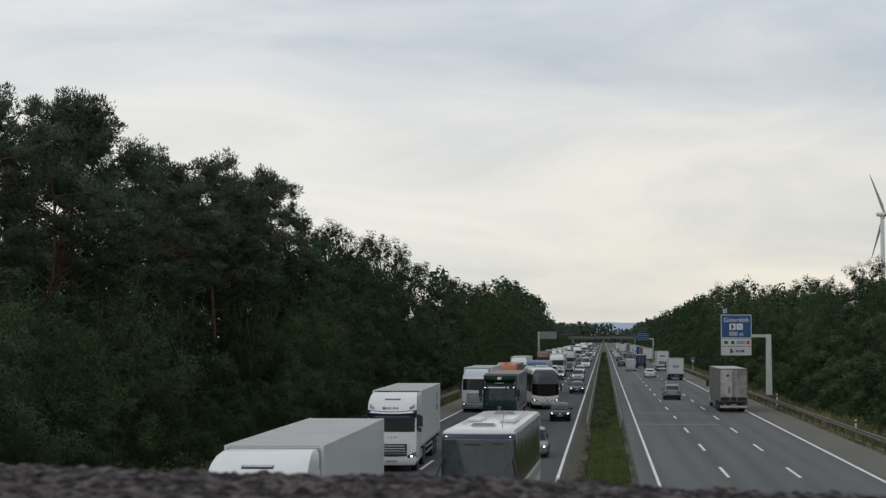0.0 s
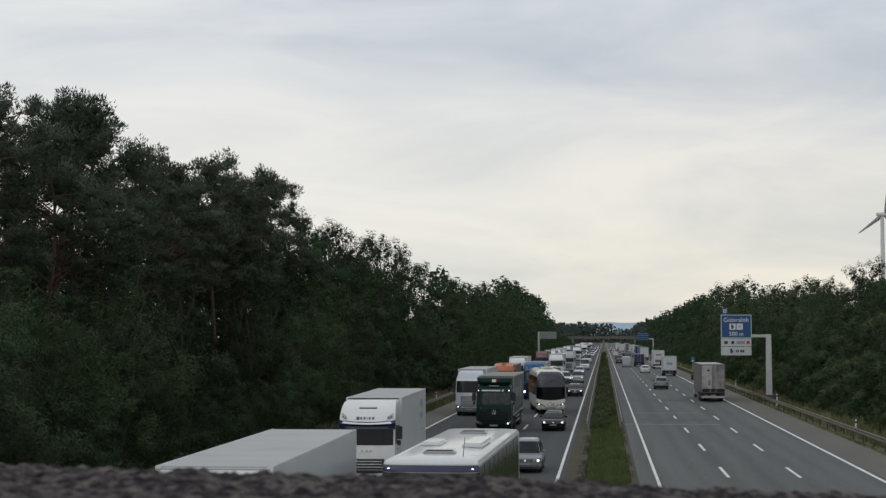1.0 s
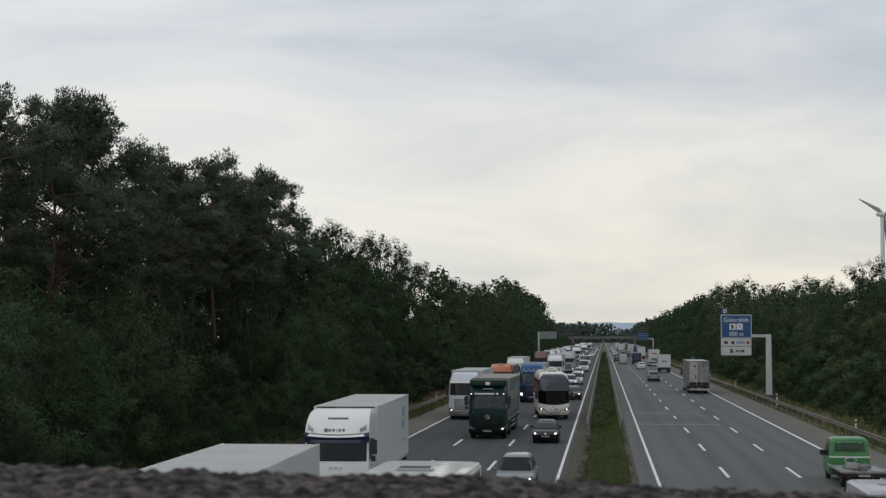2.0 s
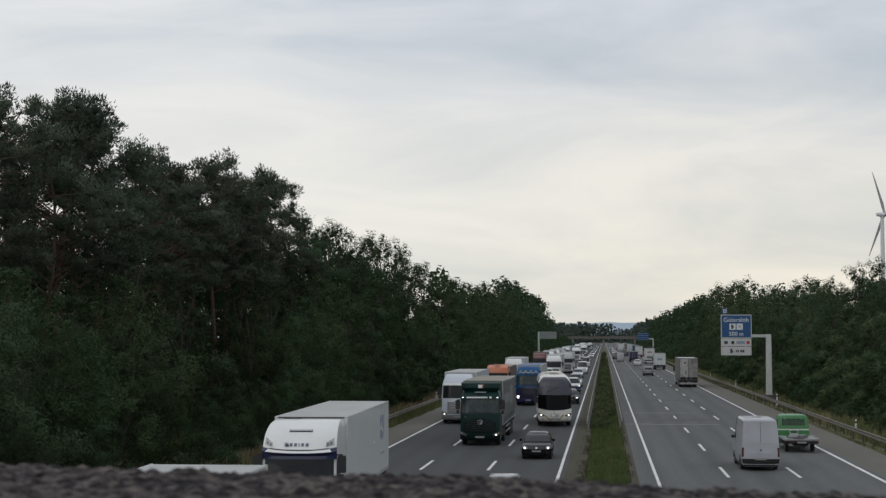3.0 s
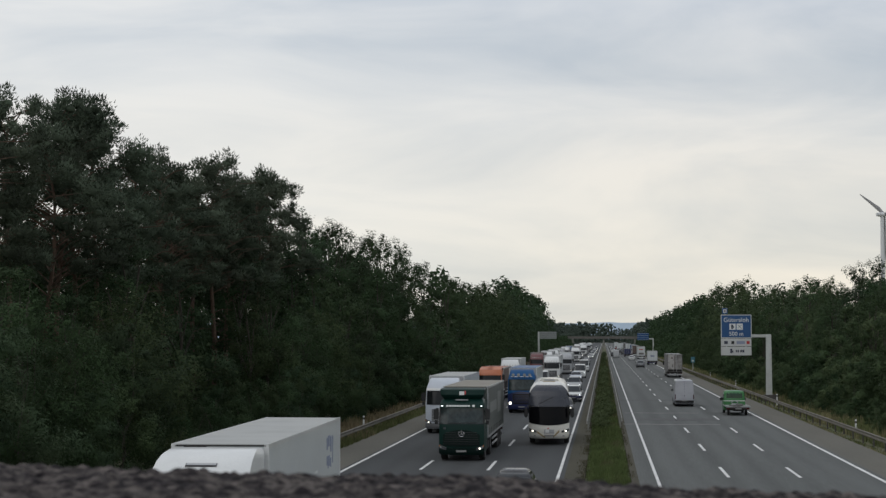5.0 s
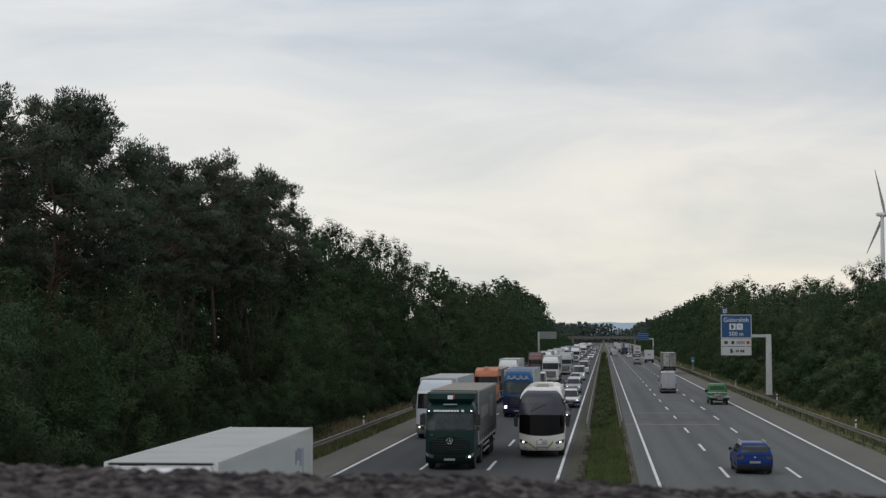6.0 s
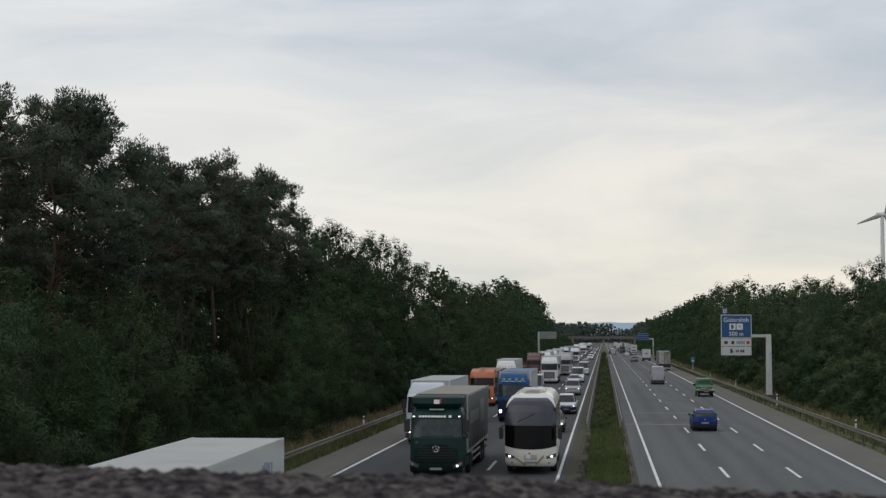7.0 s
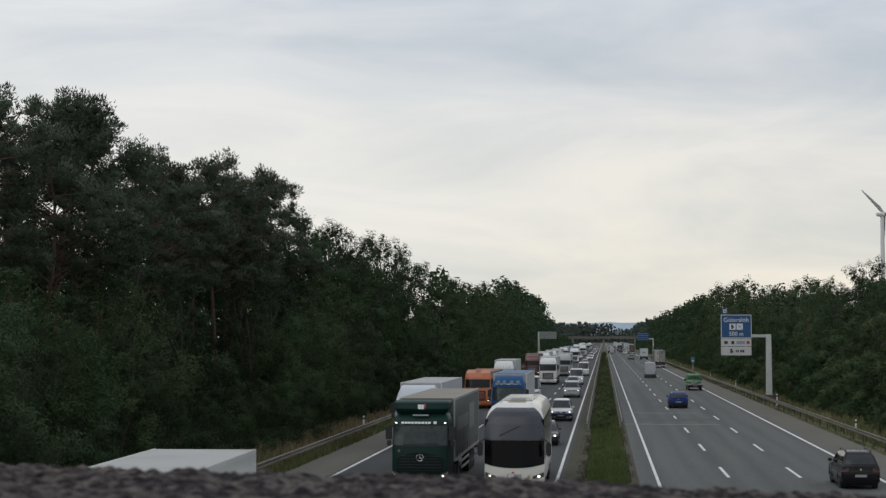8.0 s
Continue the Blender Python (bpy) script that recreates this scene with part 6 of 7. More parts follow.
    part("roof_hatch", boxes((-0.4, 0.4, 9.0, 9.7, 3.89, 3.96), bevel=0.03), GOLD_INK, t, "beige roof hatch")
    return t


def regional_bus(label):
    """A square-fronted bus with a white roof, hatches and a deep windscreen."""
    t = new("bus")
    tagged(t, label, "bus")
    L = 14.6
    rows = [(0.30, 1.16, 0.1, L), (0.45, 1.25, 0.0, L), (1.1, 1.275, 0.0, L), (1.3, 1.275, 0.02, L), (2.9, 1.27, 0.20, L), (3.32, 1.265, 0.24, L), (3.47, 1.25, 0.28, L - 0.03), (3.54, 1.20, 0.38, L - 0.06), (3.57, 1.0, 0.6, L - 0.2), (3.60, 0.5, 1.2, L - 0.6)]
    h = Hull(rows, 0.16, 0.06)
    soft_part("body", h.mesh(), P_BUS, t)
    soft_part("windscreen", h.front(-0.955, 0.955, 1.25, 3.23, 0.014, 10, 6), PALE_GLASS, t, "large windscreen with a dim interior behind")
    part("windscreen_split", h.front(-0.012, 0.012, 1.25, 1.6, 0.02, 1, 4), PLASTIC, t)
    part("sun_blind", h.front(-0.40, 0.05, 3.04, 3.10, 0.018, 4, 1), PLASTIC, t, "dark sun blind")
    part("sun_blind", h.front(0.35, 0.70, 3.07, 3.12, 0.018, 4, 1), PLASTIC, t, "dark sun blind")
    soft_part("blue_band", h.front(-0.99, 0.99, 3.25, 3.43, 0.02, 10, 2), P_NAVY, t, "navy blue band above the windscreen")
    for s in (-1, 1):
        part("marker_lamp", h.front(s * 0.86 - 0.012, s * 0.86 + 0.012, 3.325, 3.35, 0.04, 1, 1), LAMP_LED, t, "small lit marker lamp")
        soft_part("side_window_band", h.side(s, 0.5, L - 0.5, 1.55, 3.38, 0.014, 10, 5), GLASS, t, "dark glass side windows")
        for k in range(9):
            part("window_post", h.side(s, 1.75 + 1.45 * k, 1.81 + 1.45 * k, 1.5, 3.36, 0.02, 1, 4), PLASTIC, t)
        part("front_post", h.front(s * 0.973 - 0.02, s * 0.973 + 0.02, 1.2, 3.24, 0.02, 1, 4), PLASTIC, t)
        part("gutter", h.side(s, 0.5, L - 0.1, 3.41, 3.45, 0.025, 6, 1), P_SILVER, t)
        soft_part("headlight", h.front(s * 0.8 - 0.12, s * 0.8 + 0.12, 0.6, 0.82, 0.018, 2, 2), LAMP_OFF, t)
        bm = boxes((min(s * 1.32, s * 1.55), max(s * 1.32, s * 1.55), -0.05, 0.1, 1.35, 2.0), bevel=0.04)
        tube(bm, (s * 1.2, 0.25, 2.6), (s * 1.43, 0.02, 2.0), 0.03, n=6)
        part("mirror", bm, PLASTIC, t, "black hanging mirror")
        wheel(t, s, 1.26, 2.6, 0.49, 0.3, spin=False)
        wheel(t, s, 1.26, 9.6, 0.49, 0.55, spin=False)
        wheel(t, s, 1.26, 11.0, 0.49, 0.33, spin=False)
        part("skirt_band", h.side(s, 0.4, L - 0.1, 0.9, 1.4, 0.012, 4, 2), P_SILVER, t)
    part("wheel_well", boxes((-1.0, 1.0, 1.8, L - 1.5, 0.32, 0.6)), CHASSIS, t)
    bm = boxes((-0.45, 0.45, 2.0, 2.55, 3.57, 3.67), bevel=0.04)
    part("roof_hatch", bm, P_SILVER, t, "raised grey roof hatch")
    part("roof_hatch_lid", boxes((-0.36, 0.36, 2.08, 2.47, 3.67, 3.685)), PLASTIC, t)
    part("roof_hatch", boxes((-0.45, 0.45, 11.0, 11.6, 3.57, 3.67), bevel=0.04), P_SILVER, t, "raised grey roof hatch")
    part("roof_hatch_lid", boxes((-0.36, 0.36, 11.08, 11.52, 3.67, 3.685)), PLASTIC, t)
    soft_part("roof_cover", boxes((-0.95, -0.35, 5.2, 6.9, 3.56, 3.70), bevel=0.05), P_WHITE, t)
    soft_part("roof_cover", boxes((0.35, 0.95, 4.6, 7.6, 3.56, 3.72), bevel=0.05), P_WHITE, t)
    part("aerial", tube(bmesh.new(), (0.75, 1.3, 3.56), (0.78, 1.5, 4.1), 0.012, 0.006, 5), PLASTIC, t)
    return t


def car(kind, label, body, L=4.3, W=1.78, H=1.48, roof=None, lit=None, tail=TAIL, rails=False, hood=0.88, belt=0.94, bumper_top=0.46, screen=None, shape="hatch", bumper=None, spin=False, one_lamp=False):
    """A passenger car or van. shape: hatch, suv, estate, van."""
    t = new(kind)
    tagged(t, label, "van" if "van" in kind else "car", "cars on the carriageway")
    w = W / 2
    k = {"hatch": (0.25, 0.44, 0.80, 0.97), "suv": (0.24, 0.41, 0.88, 0.985), "estate": (0.27, 0.45, 0.86, 0.98), "mpv": (0.20, 0.40, 0.86, 0.985), "van": (0.17, 0.30, 0.975, 0.997)}[shape]
    cowl, top0, top1, tail0 = (f * L for f in k)
    lower = Hull([(0.22, w - 0.12, 0.12, L - 0.1), (0.34, w - 0.03, 0.02, L - 0.02), (0.60, w, 0.0, L), (hood - 0.20, w, 0.06, L - 0.01), (hood - 0.11, w - 0.015, 0.20, L - 0.02), (hood - 0.04, w - 0.05, 0.50, L - 0.03), (hood + 0.005, w - 0.10, 0.85 * cowl, L - 0.05)], 0.22, 0.10)
    soft_part("body", lower.mesh(), body, t)
    mid = Hull([(hood - 0.12, w - 0.005, 0.78 * cowl, L - 0.02), (belt, w - (0.015 if shape == "van" else 0.04), cowl, L - 0.03)], 0.12, 0.06)
    soft_part("shoulder", mid.mesh(), body, t)
    van = shape == "van"
    g = Hull([(belt - 0.02, w - (0.02 if van else 0.05), cowl, tail0), (belt + 0.55 * (H - belt), w - (0.06 if van else 0.16), cowl + 0.62 * (top0 - cowl), tail0 + 0.45 * (top1 - tail0)), (H - 0.10, w - (0.12 if van else 0.26), top0 - 0.02, top1 + 0.02), (H - 0.02, w - (0.20 if van else 0.34), top0 + 0.16, top1 - 0.10), (H, w - (0.36 if van else 0.50), top0 + 0.4, top1 - 0.35)], 0.14, 0.07)
    soft_part("cabin", g.mesh(), roof or body, t)
    zt = H - 0.11
    soft_part("windscreen", g.front(-0.90, 0.90, belt + 0.01, zt, 0.012, 6, 4), screen or CAR_SCREEN, t, "dark glass windscreen")
    if shape != "van":
        soft_part("rear_window", g.rear(-0.84, 0.84, belt + 0.08, zt - 0.03, 0.012, 4, 3), CAR_SCREEN, t, "dark glass rear window")
    else:
        d = part("rear_door", lower.rear(-0.93, -0.01, 0.52, hood - 0.02, 0.010, 2, 2), body, t)
        d = part("rear_door", lower.rear(0.01, 0.93, 0.52, hood - 0.02, 0.010, 2, 2), body, t)
        part("door_gap", g.rear(-0.008, 0.008, belt, H - 0.14, 0.012, 1, 3), PLASTIC, t)
    for s in (-1, 1):
        y0, y1 = cowl + 0.16, (tail0 - 0.16 if shape != "van" else cowl + 0.95)
        soft_part("side_window", g.side(s, y0, y1, belt + 0.03, zt - 0.01, 0.012, 4, 3, lean0=(top0 - cowl) * 0.85, lean1=(top1 - tail0) * 0.7 if shape != "van" else 0), GLASS, t, "dark glass side windows")
        if shape != "van":
            part("door_post", g.side(s, 0.5 * (y0 + y1), 0.5 * (y0 + y1) + 0.07, belt + 0.03, zt - 0.01, 0.016, 1, 3), PLASTIC, t)
        bm = boxes((min(s * (w - 0.02), s * (w + 0.17)), max(s * (w - 0.02), s * (w + 0.17)), cowl + 0.22, cowl + 0.34, belt + 0.0, belt + 0.15), bevel=0.03)
        part("mirror", bm, PLASTIC if shape in ("van", "suv") else body, t)
        soft_part("headlight", lower.shape(min(s * 0.56, s * 0.965), max(s * 0.56, s * 0.965), lambda u: hood - 0.31 + 0.12 * (abs(u) - 0.56), lambda u: hood - 0.20 + 0.26 * (abs(u) - 0.56), 0.014, 4, 2), LAMP_CASE, t, "clear headlight")
        if lit and not (one_lamp and s < 0):
            soft_part("headlight_bulb", lower.front(s * 0.76 - 0.055, s * 0.76 + 0.055, hood - 0.275, hood - 0.195, 0.026, 2, 2), lit, t, "lit headlight")
        part("fog_light", lower.front(s * 0.72 - 0.07, s * 0.72 + 0.07, 0.34, 0.42, 0.02, 1, 1), PLASTIC, t)
        if shape in ("van", "mpv"):
            soft_part("tail_light", lower.rear(min(s * 0.90, s * 0.985), max(s * 0.90, s * 0.985), 0.72, hood - 0.12, 0.016, 2, 3), tail, t, "red tail light")
        else:
            soft_part("tail_light", lower.rear(min(s * 0.62, s * 0.98), max(s * 0.62, s * 0.98), hood - 0.20, hood - 0.04, 0.016, 3, 2), tail, t, "red tail light")
        r = 0.36 if shape == "suv" else (0.34 if shape == "van" else 0.315)
        wheel(t, s, w - 0.01, 0.19 * L, r, 0.22, spin=spin)
        wheel(t, s, w - 0.01, 0.80 * L, r, 0.22, spin=spin)
        for yy in (0.19 * L, 0.80 * L):
            bm = bmesh.new()
            pts = [(yy + (r + 0.06) * math.cos(radians(a)), r + (r + 0.06) * math.sin(radians(a))) for a in range(0, 181, 20)]
            for p, q in zip(pts, pts[1:]):
                tube(bm, (s * (w - 0.01), p[0], p[1]), (s * (w - 0.01), q[0], q[1]), 0.03, n=5)
            part("wheel_arch", bm, PLASTIC, t)
        part("sill", boxes((min(s * (w - 0.1), s * (w + 0.004)), max(s * (w - 0.1), s * (w + 0.004)), 0.27 * L, 0.72 * L, 0.22, 0.33), bevel=0.01), PLASTIC, t)
        part("door_handle", boxes((min(s * (w - 0.03), s * (w + 0.02)), max(s * (w - 0.03), s * (w + 0.02)), 0.48 * L, 0.48 * L + 0.18, belt - 0.14, belt - 0.11)), body, t)
        if rails:
            bm = tube(bmesh.new(), (s * (w - 0.30), top0 + 0.25, H + 0.05), (s * (w - 0.30), top1 - 0.1, H + 0.04), 0.025, n=6)
            for yy in (top0 + 0.3, top1 - 0.15):
                tube(bm, (s * (w - 0.30), yy, H - 0.06), (s * (w - 0.30), yy, H + 0.05), 0.025, n=6)
            part("roof_rail", bm, P_SILVER if rails != "black" else PLASTIC, t)
    soft_part("grille", lower.front(-0.48, 0.48, hood - 0.32, hood - 0.17, 0.012, 4, 2), GRILLE, t, "dark grille")
    part("emblem", lower.front(-0.05, 0.05, hood - 0.29, hood - 0.20, 0.03, 1, 1), CHROME, t)
    soft_part("front_bumper", lower.front(-0.98, 0.98, 0.24, bumper_top, 0.022, 8, 2), bumper or body, t)
    soft_part("air_intake", lower.front(-0.52, 0.52, 0.27, 0.40, 0.030, 4, 1), GRILLE, t)
    soft_part("rear_bumper", lower.rear(-0.98, 0.98, 0.24, 0.62 if van else 0.50, 0.022, 8, 2), bumper or body, t)
    part("number_plate", lower.front(-0.29, 0.29, 0.42, 0.51, 0.034, 1, 1), PLATE, t)
    part("rear_number_plate", (lower.rear(-0.29, 0.29, 0.56, 0.67, 0.03, 1, 1)), PLATE, t)
    part("rear_emblem", lower.rear(-0.04, 0.04, hood - 0.13, hood - 0.06, 0.03, 1, 1), P_SILVER, t)
    part("underbody", boxes((-w + 0.2, w - 0.2, 0.3, L - 0.3, 0.16, 0.3)), CHASSIS, t)
    if shape == "van":
        part("rear_print", lower.rear(-0.04, 0.03, 1.02, 1.10, 0.02, 1, 1) if hood > 1.1 else lower.rear(-0.04, 0.03, hood - 0.1, hood - 0.03, 0.02, 1, 1), PLASTIC, t)
        part("roof_vent", boxes((-0.25, 0.25, 0.62 * L, 0.62 * L + 0.3, H - 0.01, H + 0.04), bevel=0.02), P_SILVER, t)
    return t


def flatbed_van(label):
    """An old bright green pickup van with a pale flat load bed."""
    t = new("flatbed_van")
    tagged(t, label, "pickup")
    h = Hull([(0.28, 0.88, 0.1, 2.3), (0.45, 0.95, 0.0, 2.35), (1.05, 0.96, 0.05, 2.35), (1.12, 0.95, 0.10, 2.35), (1.86, 0.87, 0.75, 2.30), (2.00, 0.79, 0.95, 2.20), (2.05, 0.62, 1.15, 2.0)], 0.18, 0.10)
    soft_part("cab", h.mesh(), P_LIME, t, "bright green cab")
    soft_part("windscreen", h.front(-0.9, 0.9, 1.15, 1.82, 0.012), GLASS, t)
    soft_part("rear_window", h.rear(-0.76, 0.76, 1.38, 1.90, 0.012), GREEN_GLASS, t, "greenish rear window")
    for u0, u1, z0, z1 in ((-0.80, 0.80, 1.90, 1.93), (-0.80, 0.80, 1.34, 1.38), (-0.80, -0.76, 1.38, 1.90), (0.76, 0.80, 1.38, 1.90)):
        part("window_frame", h.rear(u0, u1, z0, z1, 0.03), P_LIME, t)
    part("rear_stripe", h.rear(-0.98, 0.98, 1.10, 1.16, 0.02), P_WHITE, t, "white stripe")
    for s in (-1, 1):
        soft_part("side_window", h.side(s, 0.5, 2.0, 1.16, 1.74, 0.012, lean0=0.45), GLASS, t)
        part("mirror", boxes((min(s * 0.95, s * 1.15), max(s * 0.95, s * 1.15), 0.55, 0.66, 1.1, 1.36), bevel=0.03), PLASTIC, t)
        soft_part("headlight", h.front(s * 0.74 - 0.12, s * 0.74 + 0.12, 0.62, 0.82, 0.014, 2, 2), LAMP_OFF, t)
        wheel(t, s, 0.93, 0.95, 0.32, 0.2)
        wheel(t, s, 0.86, 5.2, 0.32, 0.2)
        part("tail_light", boxes((s * 0.82 - 0.14, s * 0.82 + 0.14, 6.44, 6.51, 0.56, 0.66), bevel=0.01), TAIL, t)
        part("bed_rail", boxes((min(s * 0.98, s * 1.04), max(s * 0.98, s * 1.04), 2.42, 6.5, 0.74, 0.84)), P_SILVER, t)
    part("chassis", boxes((-0.4, 0.4, 0.5, 6.3, 0.40, 0.70), (-0.85, 0.85, 2.9, 4.6, 0.40, 0.70)), CHASSIS, t)
    soft_part("load_bed", boxes((-1.00, 1.00, 2.40, 6.48, 0.70, 0.77), bevel=0.02), P_BED, t, "worn grey flat load bed")
    part("rear_bumper", boxes((-0.96, 0.96, 6.40, 6.50, 0.54, 0.70), bevel=0.02), CHASSIS, t)
    part("number_plate", boxes((-0.26, 0.26, 6.50, 6.515, 0.56, 0.66)), PLATE, t)
    bm = bmesh.new()
    for k in range(12):
        a, b = 2 * math.pi * k / 12, 2 * math.pi * (k + 1) / 12
        tube(bm, (0.28 * math.cos(a), 2.62 + 0.05 * k / 12, 1.0 + 0.12 * math.sin(a)), (0.28 * math.cos(b), 2.62, 1.0 + 0.12 * math.sin(b)), 0.035, n=5)
    box(bm, -0.35, 0.35, 2.9, 3.5, 0.77, 0.90, 0.03)
    for x0, x1 in ((-0.95, -0.45), (0.45, 0.95)):
        box(bm, x0, x1, 3.2, 6.3, 0.77, 0.81, 0.01)
    part("winch", bm, P_SILVER, t, "grey winch behind the cab")
    bm = boxes((-0.9, 0.9, 2.44, 2.52, 0.77, 1.10), bevel=0.01)
    for x in (-0.7, -0.35, 0.0, 0.35, 0.7):
        box(bm, x - 0.03, x + 0.03, 2.52, 2.56, 0.77, 1.10)
    part("headboard", bm, P_LIME, t, "green headboard of the load bed")
    bm = boxes((-0.55, -0.1, 4.0, 5.0, 0.77, 0.95), (0.15, 0.7, 4.6, 5.8, 0.77, 0.89), (-0.2, 0.12, 5.4, 6.1, 0.77, 0.98), bevel=0.03)
    part("strapped_load", bm, P_DIRTY, t, "dark low bundles on the bed")
    return t


def drive(ob, data, away=0.0, steer=False, turned=0.0, sway=None):
    """turned: a steady slant to the lane, in degrees; sway: the order of the sideways course. Key a vehicle from rows (t, x, y): a smooth course through them. away: its length, for those that drive away (y is then the tail)."""
    t = np.array([r[0] for r in data], float)
    x = np.array([r[1] for r in data], float)
    y = np.array([r[2] for r in data], float)
    px = np.polyfit(t, x, sway or (3 if len(t) > 4 and np.ptp(x) > 0.6 else (1 if np.ptp(x) > 0.1 else 0)))
    py = np.polyfit(t, y, min(2, len(t) - 1))
    rows = []
    for s in np.arange(0, 8.01, 0.5):
        X, Y = float(np.polyval(px, s)), float(np.polyval(py, s))
        turn = math.degrees(math.atan2(np.polyval(np.polyder(px), s), abs(np.polyval(np.polyder(py), s)) + 0.01)) if steer else 0.0
        rows.append((float(s), pose(X, Y + away, 0, 0, 0, 180 if away else turn + turned)))
    DRIVES.append((ob, rows, py))
# ---- the traffic: oncoming queue ----
drive(articulated_truck("white articulated truck with a smooth white box trailer", P_WHITE, P_NAVY, style="brow", logo="plain", spin=True), [(0, -8.39, 36.5), (0.5, -8.27, 33.3), (1, -8.19, 29.9), (1.5, -8.15, 26.9), (3, -8.14, 16.9)], turned=1.6)
drive(articulated_truck("white refrigerated articulated truck with a navy windscreen band", P_WHITE, P_NAVY, style="brow", logo="reefer", spin=True),
      [(0, -10.71, 78.6), (0.5, -10.51, 73.0), (1, -10.42, 67.9), (1.5, -10.42, 64.3), (3, -10.05, 50.6), (3.5, -10.0, 46.9), (4, -9.98, 43.5), (4.5, -9.95, 40.3), (6, -9.69, 31.5), (6.5, -9.56, 28.9), (7, -9.49, 26.0), (7.5, -9.37, 23.4), (8, -9.34, 21.0)], turned=1.9)
drive(regional_bus("white and navy regional bus with roof hatches"), [(0, -4.35, 53.7), (0.5, -4.43, 47.2), (1, -4.54, 40.4)], turned=-1.15)
drive(articulated_truck("dark green articulated truck with a grey-green tarpaulin trailer", P_GREEN, P_GREEN, trailer=P_GREEN_SIDE, roof=P_TARP_ROOF, style="flat", logo="tarp", grille=P_GREEN_BLACK, lit="one", spin=True, skirt=CHASSIS, screen=GREEN_TINT),
      [(0, -7.88, 117.4), (1.5, -7.74, 107.4), (3.5, -7.80, 94.6), (4.5, -7.77, 88.4), (6.5, -7.90, 76.7), (8, -8.07, 68.3)], sway=2)
drive(coach("white touring coach with tinted upper and black lower windscreen"), [(0, -5.45, 147.1), (1.5, -4.40, 134.2), (3, -3.75, 118.5), (3.5, -3.52, 113.5), (4.5, -3.46, 104.3), (6.5, -3.60, 82.4), (8, -3.78, 66.3)], steer=True, turned=1.5)
drive(articulated_truck("silver-white articulated truck with a pale trailer", P_PALE, P_WHITE, trailer=P_TRAILER, style="plain", logo="plain", grille=P_GREY, slat=P_SILVER, bumper=P_GREY, lamps="none", screen_top=3.02), [(0, -11.62, 141.5), (3.5, -11.46, 119.1), (8, -11.18, 92.6)])
drive(articulated_truck("orange articulated truck with an orange-brown trailer", P_ORANGE, P_ORANGE, trailer=P_BROWN, roof=P_ORANGE, style="plain", tall=3.52, slat=P_ORANGE, lit="one", lamps="none"), [(0.4, -12.0, 190.0), (7, -12.0, 153.9)])
drive(articulated_truck("blue articulated truck with chrome roof lamps", P_TRUCK_BLUE, P_TRUCK_BLUE, trailer=P_TRAILER, roof=P_TRUCK_BLUE, style="plain", grille=P_BLACK, slat=P_NAVY, face=P_NAVY, big_lamps=True, lamps="bar", screen=GREEN_TINT, screen_top=3.02), [(3, -7.52, 155.9), (7, -7.27, 125.3)])
drive(articulated_truck("white articulated truck in the queue", P_WHITE, P_SILVER, style="plain"), [(0, -12.3, 226), (7.5, -12.3, 194)])
drive(articulated_truck("maroon articulated truck with a brown tarpaulin", P_MAROON, P_MAROON, trailer=P_BROWN, roof=P_BROWN, style="plain"), [(0, -12.3, 318.2), (7.5, -12.3, 272.2)])
drive(articulated_truck("white articulated truck with a dark visor", P_WHITE, P_DARK, style="plain"), [(0, -8.03, 268.3), (7.5, -8.03, 228.3)])
drive(articulated_truck("pale grey articulated truck in the queue", P_SILVER, P_SILVER, style="plain"), [(0, -7.09, 313.1), (7.5, -7.09, 279.1)])
for y, body, vis, lane in ((350, P_WHITE, P_TRUCK_BLUE, -11.8), (392, P_WHITE, P_SILVER, -11.8), (436, P_SILVER, P_SILVER, -11.8), (505, P_WHITE, P_DARK, -11.8), (560, P_TRUCK_BLUE, P_TRUCK_BLUE, -11.8), (470, P_WHITE, P_DARK, -8.0), (640, P_WHITE, P_WHITE, -8.0), (720, P_WHITE, P_DARK, -11.8), (800, P_SILVER, P_DARK, -8.0), (860, P_WHITE, P_WHITE, -11.8), (905, P_WHITE, P_TRUCK_BLUE, -8.0), (940, P_WHITE, P_DARK, -11.8)):
    drive(articulated_truck("white or silver articulated truck far back in the queue" if body is not P_TRUCK_BLUE else "blue articulated truck far back in the queue", body, vis, style="plain"), [(0, lane, y), (8, lane, y - 42)])

drive(car("hatchback", "silver compact van-like car with one headlight lit", P_GREY_SILVER, 4.05, 1.68, 1.60, lit=LAMP_ON, one_lamp=True, shape="mpv", screen=GLASS), [(0.4, -4.02, 84.2), (1.5, -3.86, 73.0), (2.8, -3.84, 58.8)])
drive(car("hatchback", "black hatchback with lit headlights", P_GLOSS_BLACK, 3.85, 1.67, 1.43, lit=LAMP_ON), [(0, -3.56, 126.8), (1.5, -3.72, 106.6), (3.5, -3.75, 80.8), (4.5, -3.68, 67.8)], sway=2)
drive(car("hatchback", "dark grey car with lit headlights behind the coach", P_DARK, 4.3, 1.8, 1.47, lit=LAMP_ON), [(0, -3.41, 190.2), (1.5, -3.22, 175.9), (8, -3.8, 98.0)])
drive(car("small_van", "white small van with a dark blue bumper", P_WHITE, 4.2, 1.8, 1.75, bumper=P_NAVY, bumper_top=0.66, lit=LAMP_LED, shape="mpv", hood=1.0, belt=1.04), [(0, -7.2, 250.8), (1.5, -5.12, 226.8), (3, -3.62, 194.1), (4.5, -3.41, 172.7), (6, -3.25, 150.5), (7.5, -3.43, 134.3), (8, -3.5, 126.2)], steer=True)
